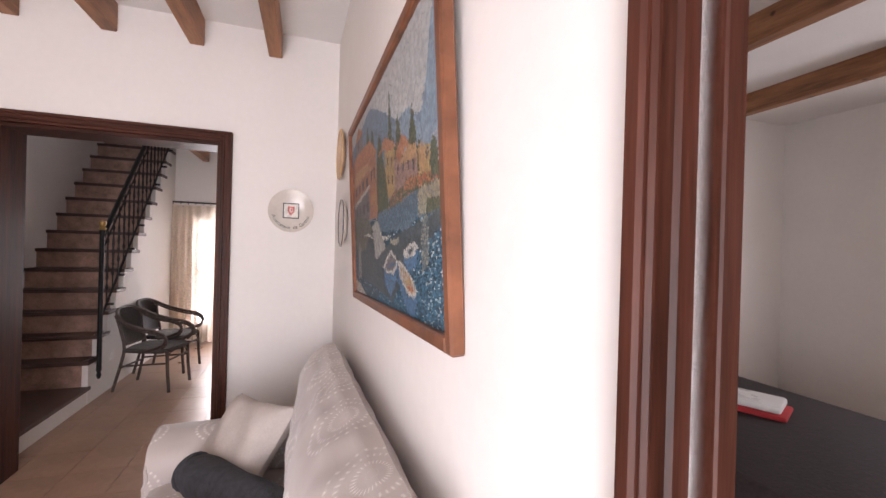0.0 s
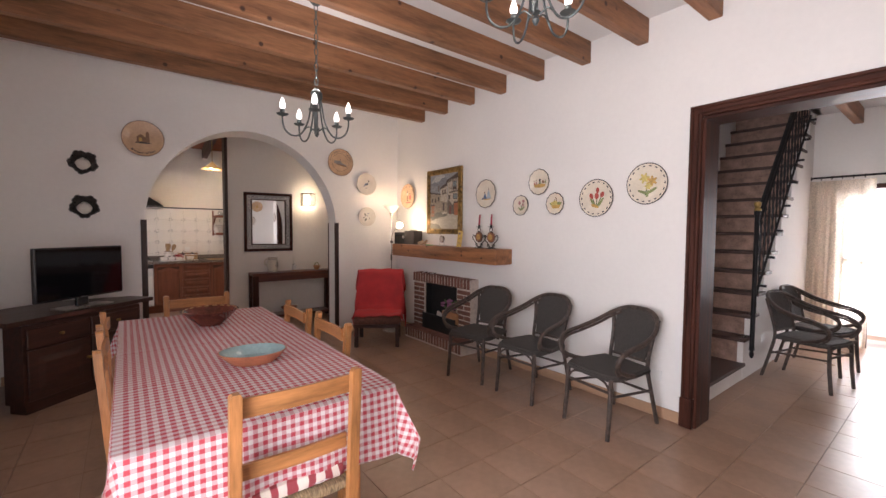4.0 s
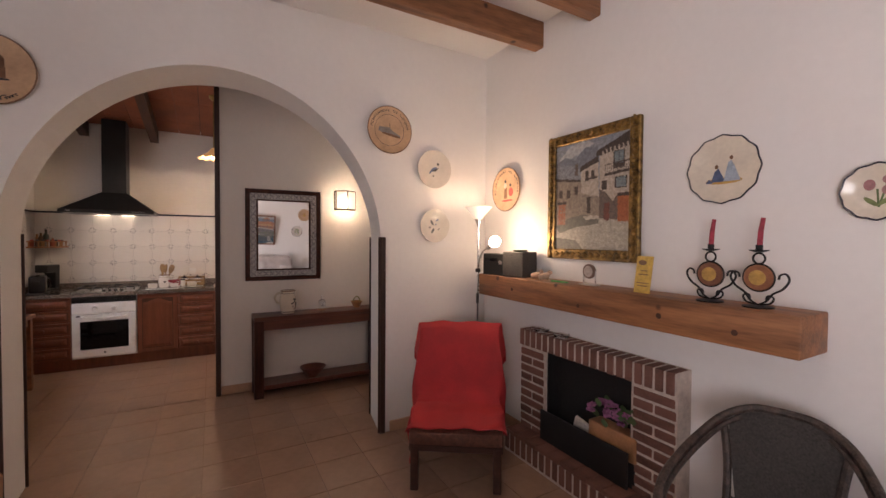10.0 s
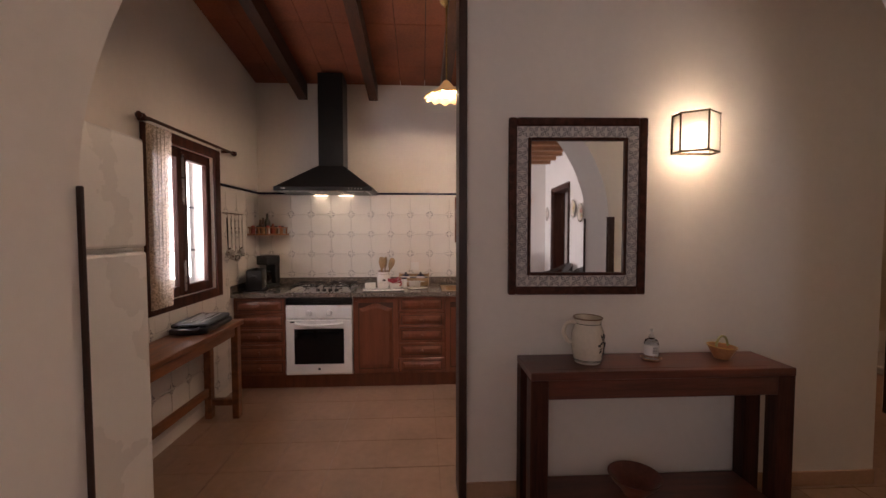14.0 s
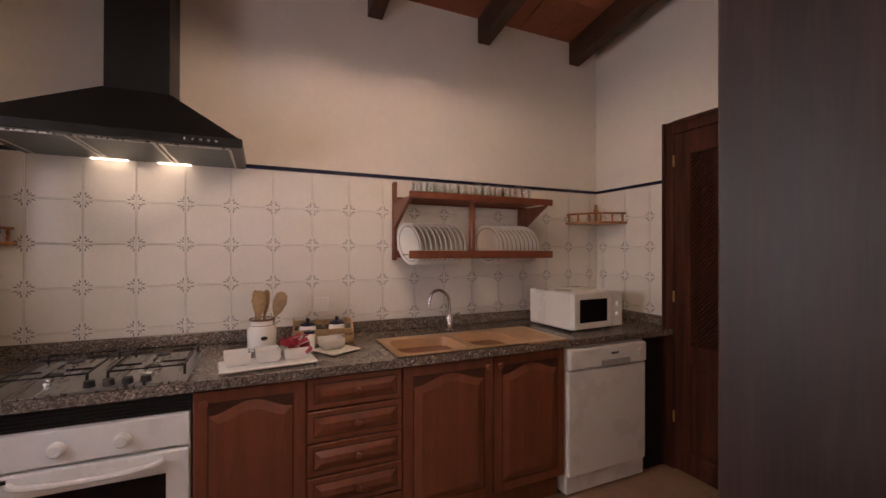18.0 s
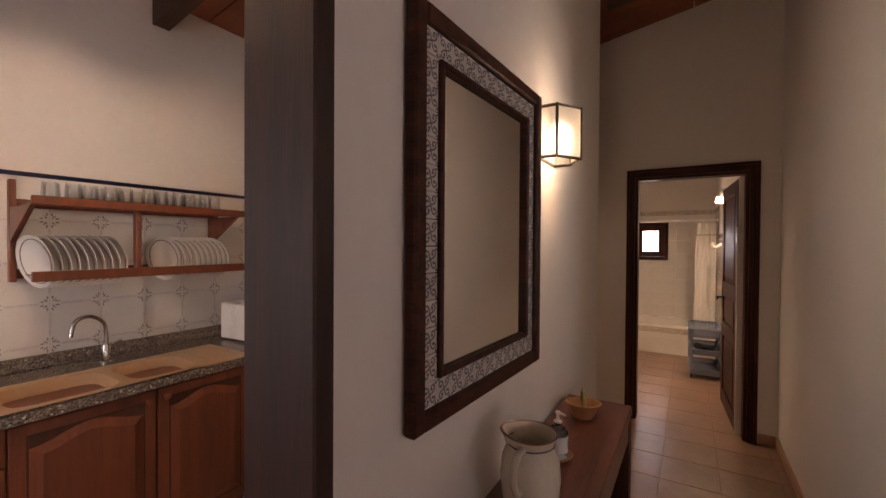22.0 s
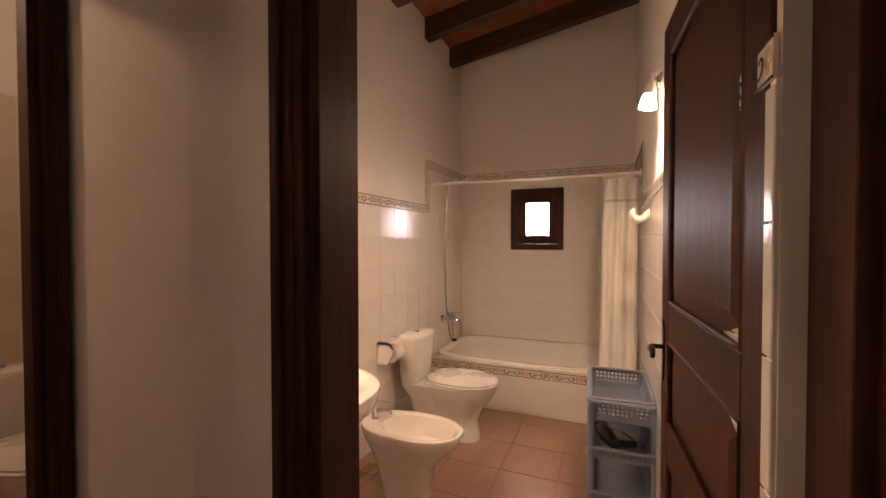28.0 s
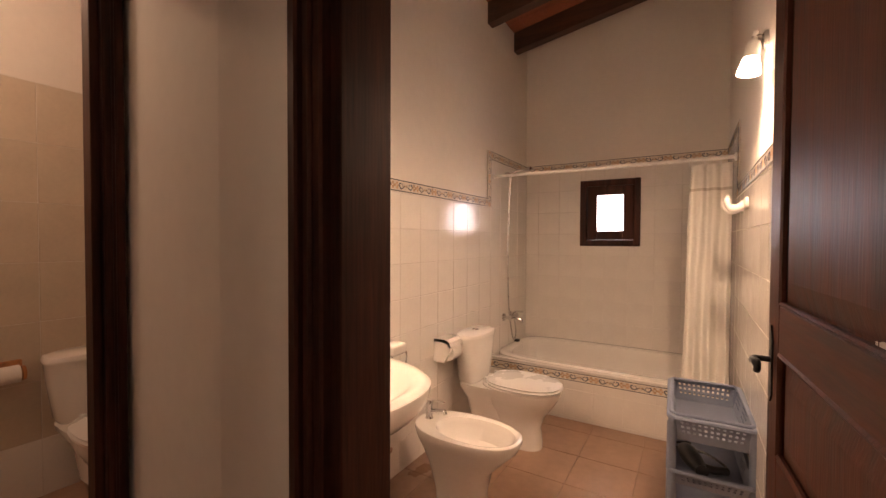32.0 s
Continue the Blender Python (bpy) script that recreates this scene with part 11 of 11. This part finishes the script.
def shower_curtain(label, rod_label, x0, x1, y, z0, z1, c0, c1, folds, sway=0.03):
    rod = thing("curtain_rod", rod_label, "curtain rod")
    part("rod", tube([(x0, y, z1 + 0.035), (x1, y, z1 + 0.035)], 0.0125, 12), WHITE_ENAMEL, rod, smooth=True)
    for x, s in ((x0, 1), (x1, -1)):
        part("flange", lathe([(0.026, 0), (0.024, 0.01), (0.014, 0.016)], 16, m=pose(x, y, z1 + 0.035, 0, 90 * s, 0)), WHITE_ENAMEL, rod, smooth=True)
    cur = thing("shower_curtain", label, "shower curtain")
    def fn(u, v):
        a = folds * 2 * math.pi * (u + 0.05 * noise.noise(Vector((u * 3, v * 1.5, 2))))
        spread = 0.85 + 0.15 * (1 - v) + 0.04 * noise.noise(Vector((u * 4, v * 2, 0)))
        return (c1 - (c1 - c0) * (1 - u) * spread, y + sway * (1.25 - 0.5 * v) * math.sin(a) + 0.008 * noise.noise(Vector((u * 9, v * 4, 5))), z0 + (z1 - z0) * v)
    part("cloth", sheet(fn, 110, 24), SHOWER_CLOTH, cur, smooth=True)
    part("hem", sheet(lambda u, v: tuple(Vector(fn(u, 0.885 + 0.012 * v)) + Vector((0, -0.002, 0))), 110, 1), mat("curtain_hem", (0.60, 0.56, 0.50), 0.7, var=0.05), cur, smooth=True)
    for k in range(folds):
        x = c0 + (c1 - c0) * (k + 0.3) / folds
        part("curtain_ring", tube([(x, y + 0.019 * math.cos(a), z1 + 0.018 + 0.030 * math.sin(a)) for a in (2 * math.pi * i / 16 for i in range(16))], 0.0028, 5, closed=True), WHITE_ENAMEL, cur)


shower_curtain("white shower curtain gathered at one end of the rod", "white shower rod above the tub edge", -7.010, -5.388, 8.16, 0.36, 1.80, -5.665, -5.41, 3, 0.022)
shower_curtain("patterned white shower curtain drawn aside in the shower room", "white rod in the shower room", -8.436, -7.145, 6.42, 0.22, 1.90, -8.42, -8.12, 7)
solid("shower_tray", boxes([(-8.43, -7.15, 6.46, 7.39, 0.0, 0.05), (-8.43, -7.15, 6.44, 6.52, 0.05, 0.09)], 0.012), PORCELAIN, "white shower tray with a raised lip", "shower tray", "structure")
KT = 0.3
KTILE = mesh_of("tile", box(-KT / 2 + 0.001, KT / 2 - 0.001, -KT / 2 + 0.001, KT / 2 - 0.001, 0, 0.006, 0.002), mat("cream_wall_tile", (0.62, 0.53, 0.42), 0.25, var=0.05, scale=4, bump=0.01, rand=0.08))
tiled("wall_tiles", pose(-8.438, 0, 0, 90, 0, 90), 4.37, 7.39, 0.0, 2.1, 5.785, 1.194, "cream shower room wall tiles", motifs=False)
tiled("wall_tiles", pose(0, 7.398, 0, 90, 0, 0), -8.43, -7.15, 0.0, 2.1, -8.43, 1.194, "cream shower room wall tiles", motifs=False)
wp = thing("wooden_paper_holder", "honey wood toilet paper holder with a roll on the wall", "paper holder", pose(-8.430, 5.64, 0.665))
part("plate", box(0, 0.016, -0.075, 0.075, -0.02, 0.06, 0.006), HONEY, wp)
for s in (-1, 1):
    part("cheek", lathe([(0, 0), (0.035, 0), (0.035, 0.012), (0.02, 0.016), (0, 0.016)], 16, m=pose(0.05, s * 0.075, 0, 90 * s, 0, 0)), HONEY, wp, smooth=True)
part("paper_roll", lathe([(0.016, -0.055), (0.042, -0.055), (0.042, 0.055), (0.016, 0.055)], 20, m=pose(0.05, 0, 0, 90, 0, 0)), bpy.data.materials["white_paper"], wp, smooth=True)

# window
wb = thing("window_2", "small deep window with a dark wooden frame and bright pane", "window", kind="structure")
for n, r in (("casing", (-6.495, -6.44, 1.268, 1.857)), ("casing", (-6.05, -5.995, 1.268, 1.857)), ("casing", (-6.44, -6.05, 1.268, 1.323)), ("casing", (-6.44, -6.05, 1.802, 1.857))):
    part(n, box(r[0], r[1], 8.935, 8.962, r[2], r[3], 0.004), MAHOGANY, wb)
for r in ((-6.452, -6.44, 1.31, 1.82), (-6.05, -6.038, 1.31, 1.82), (-6.44, -6.05, 1.308, 1.322), (-6.44, -6.05, 1.808, 1.822)):
    part("reveal", box(r[0], r[1], 8.958, 9.14, r[2], r[3]), MAHOGANY, wb)
for n, r in (("sash", (-6.438, -6.355, 1.324, 1.806)), ("sash", (-6.135, -6.052, 1.324, 1.806)), ("sash", (-6.355, -6.135, 1.324, 1.405)), ("sash", (-6.355, -6.135, 1.725, 1.806))):
    part(n, box(r[0], r[1], 8.972, 9.008, r[2], r[3], 0.004), MAHOGANY, wb)
pane = part("pane", box(-6.355, -6.135, 8.988, 8.992, 1.405, 1.725), CLEAR, wb)
pane.visible_shadow = False

# ---- trolley ----
def perforated(fn, nu, nv, hole, thick):
    bm = bmesh.new()
    g = [[bm.verts.new(fn(i / nu, j / nv)) for j in range(nv + 1)] for i in range(nu + 1)]
    fs = [bm.faces.new((g[i][j], g[i + 1][j], g[i + 1][j + 1], g[i][j + 1])) for i in range(nu) for j in range(nv) if not hole(i, j)]
    bmesh.ops.delete(bm, geom=[v for v in bm.verts if not v.link_faces], context="VERTS")
    bmesh.ops.recalc_face_normals(bm, faces=fs)
    bmesh.ops.solidify(bm, geom=fs, thickness=thick)
    return bm


TX = -5.545
tro = thing("storage_trolley", "blue-grey plastic three-tier trolley with perforated baskets on castors", "trolley", pose(TX, 7.36, 0, 0, 0, 2))
TW, TD = 0.165, 0.29
for z in (0.56, 0.33, 0.11):
    h = 0.095 if z > 0.5 else 0.06
    b = part("basket", box(-TW + 0.035, TW - 0.035, -TD + 0.035, TD - 0.035, z - h - 0.004, z - h, 0.001), BLUE_PLASTIC, tro)
    for s in (-1, 1):
        part("basket_side", perforated(lambda u, v: (s * (TW - 0.035 + 0.02 * v), (2 * u - 1) * (TD - 0.035 + 0.02 * v), z - h + h * v), 45, 9, lambda i, j: i % 2 and j in (3, 5, 7) and i % 16 < 11 and 2 < i < 43, 0.003), BLUE_PLASTIC, b)
        part("basket_end", perforated(lambda u, v: ((2 * u - 1) * (TW - 0.035 + 0.02 * v), s * (TD - 0.035 + 0.02 * v), z - h + h * v), 27, 9, lambda i, j: i % 2 and j in (3, 5, 7) and 2 < i < 25, 0.003), BLUE_PLASTIC, b)
    part("rim", tube([(a * (TW - 0.012), c * (TD - 0.012), z) for a, c in ((-0.9, -1), (0.9, -1), (1, -0.94), (1, 0.94), (0.9, 1), (-0.9, 1), (-1, 0.94), (-1, -0.94))], 0.013, 8, closed=True, flat=0.8), BLUE_PLASTIC, b, smooth=True)
for sx in (-1, 1):
    for sy in (-1, 1):
        x, y = sx * (TW - 0.022), sy * (TD - 0.03)
        part("post", tube([(x, y, 0.075), (x, y, 0.555)], 0.017, 10), BLUE_PLASTIC, tro, smooth=True)
        w = part("castor", lathe([(0, -0.012), (0.024, -0.010), (0.026, 0.0), (0.024, 0.010), (0, 0.012)], 14, m=pose(x, y, 0.027, 0, 90, 0)), BLACK_PLASTIC, tro, smooth=True)
        part("fork", box(x - 0.018, x + 0.018, y - 0.012, y + 0.012, 0.05, 0.078, 0.003), BLUE_PLASTIC, tro)
tray = thing("shallow_basket", "blue-grey plastic basket set into the trolley top", "basket", pose(TX, 7.36, 0.565, 0, 0, 2))
part("rim", tube([(a * (TW - 0.02), c * (TD - 0.03), 0.008) for a, c in ((-0.9, -1), (0.9, -1), (1, -0.94), (1, 0.94), (0.9, 1), (-0.9, 1), (-1, 0.94), (-1, -0.94))], 0.010, 8, closed=True, flat=0.7), BLUE_PLASTIC, tray, smooth=True)
dry = thing("hairdryer", "black hairdryer with its cord in the trolley's middle basket", "hairdryer", pose(-5.60, 7.22, 0.335, 0, 0, 20))
part("barrel", lathe([(0, -0.10), (0.032, -0.095), (0.040, -0.05), (0.036, 0.02), (0.025, 0.09), (0.027, 0.10), (0, 0.10)], 18, m=pose(0, 0, 0, 90, 0, 0)), BLACK_PLASTIC, dry, smooth=True)
part("grip", tube(smooth_path([(0.0, -0.05, 0.0), (0.06, -0.06, -0.01), (0.12, -0.04, -0.02)], 3), 0.017, 10), BLACK_PLASTIC, dry, smooth=True)
part("cord", tube(smooth_path([(0.12, -0.04, -0.02), (0.14, 0.03, -0.03), (0.10, 0.12, -0.025), (0.04, 0.16, -0.03), (0.06, 0.21, -0.02), (-0.03, 0.20, -0.03), (-0.01, 0.14, -0.02)], 5), 0.006, 6), BLACK_PLASTIC, dry, smooth=True)
for y in (7.52, 7.70):
    hk = thing("towel_hook", "white porcelain towel hook on the tiled wall", "hook", pose(-5.390, y, 1.50, 0, 0, 180), "towel hooks")
    part("base", lathe([(0.032, 0), (0.030, 0.012), (0.02, 0.02), (0, 0.021)], 16, m=pose(0, 0, 0, 0, 90, 0)), PORCELAIN, hk, smooth=True)
    part("hook", tube(smooth_path([(0.01, 0, 0), (0.045, 0, -0.025), (0.075, 0, -0.015), (0.085, 0, 0.02), (0.075, 0, 0.035)], 4), [0.020] * 8 + [0.016] * 5 + [0.012] * 4, 10), PORCELAIN, hk, smooth=True)


# ---- bathroom door leaf ----
leaf = thing("bathroom_door", "mahogany door leaf with three fielded panels, standing open", "door", pose(-5.347, 5.69, 0.008, 0, 0, 93.8))
LW, LH = 0.79, 2.03
for n, r, m in (("stile", (0, 0.10, 0, LH), MAHOGANY), ("stile", (LW - 0.10, LW, 0, LH), MAHOGANY), ("rail", (0.10, LW - 0.10, 0, 0.13), MAHOGANY_X), ("rail", (0.10, LW - 0.10, 0.66, 0.77), MAHOGANY_X), ("rail", (0.10, LW - 0.10, 1.03, 1.15), MAHOGANY_X), ("rail", (0.10, LW - 0.10, LH - 0.11, LH), MAHOGANY_X)):
    part(n, box(r[0], r[1], 0.0, 0.04, r[2], r[3], 0.004), m, leaf)
for z0, z1 in ((0.13, 0.66), (0.77, 1.03), (1.15, LH - 0.11)):
    p = part("panel", box(0.10, LW - 0.10, 0.014, 0.026, z0, z1), MAHOGANY, leaf)
    part("field", raised_panel(0.11, LW - 0.11, z0 + 0.012, z1 - 0.012, 0.014, 0.012, 0.05), MAHOGANY, p)
    bm = raised_panel(0.11, LW - 0.11, z0 + 0.012, z1 - 0.012, -0.026, 0.012, 0.05)
    for v in bm.verts:
        v.co.y = -v.co.y
    bmesh.ops.reverse_faces(bm, faces=bm.faces)
    part("field", bm, MAHOGANY, p)
    part("moulding", tube([(0.104, 0.034, z0 + 0.004), (LW - 0.104, 0.034, z0 + 0.004), (LW - 0.104, 0.034, z1 - 0.004), (0.104, 0.034, z1 - 0.004)], 0.009, 6, closed=True), MAHOGANY, p, smooth=True)
for s, y in ((1, 0.04), (-1, 0.0)):
    part("lock_plate", extrude([(LW - 0.040 + q[0], q[1]) for q in ((-0.014, 0.91), (0, 0.89), (0.014, 0.91), (0.012, 0.98), (0.017, 1.05), (0, 1.09), (-0.017, 1.05), (-0.012, 0.98))], s * 0.004, "xz", y), IRON, leaf)
    part("handle", tube(smooth_path([(LW - 0.04, y, 1.0), (LW - 0.04, y + s * 0.035, 1.0), (LW - 0.065, y + s * 0.045, 1.0), (LW - 0.11, y + s * 0.047, 1.008), (LW - 0.13, y + s * 0.047, 0.998), (LW - 0.125, y + s * 0.047, 0.988)], 4), [0.008] * 9 + [0.010] * 6 + [0.008] * 6, 10), IRON, leaf, smooth=True)
for z in (0.25, 1.05, 1.82):
    part("hinge", box(-0.012, 0.03, -0.004, 0.003, z - 0.05, z + 0.05, 0.001), STEEL, leaf)
    part("hinge_pin", tube([(-0.006, 0.0, z - 0.055), (-0.006, 0.0, z + 0.055)], 0.007, 8), STEEL, leaf, smooth=True)

# ---- floor tiles ----
def slab(s, t=0.008, b=0.0012):
    return box(-s / 2, s / 2, -s / 2, s / 2, -t, 0, b)


FT, FJ = 0.33, 0.004
tile_mesh = mesh_of("tile", slab(FT - FJ), TILE)
floor_ob = bpy.data.objects["floor"]
rest = bmesh.new()
count = 0
for i in range(-27, 14):
    for j in range(-2, 29):
        x, y = 0.08 + FT * (i + 0.5), 0.03 + FT * (j + 0.5)
        if x < -8.6 or x > 4.1 or y < -0.25 or y > 9.1:
            continue
        main = -4.9 < x < 1.5 and -0.05 < y < 4.6
        hall = -6.3 < x < -5.1 and 0.9 < y < 5.4
        if (main and not (x < -0.9 and y < 1.0)) or hall:
            ob = new("tile", tile_mesh)
            ob.parent = floor_ob
            ob.location = (x, y, 0)
            count += 1
        else:
            box(x - FT / 2 + FJ / 2, x + FT / 2 - FJ / 2, y - FT / 2 + FJ / 2, y + FT / 2 - FJ / 2, -0.008, 0, bm=rest)
tagged(part("more_tiles", rest, TILE, floor_ob), "glazed terracotta floor tiles", kind="stuff")
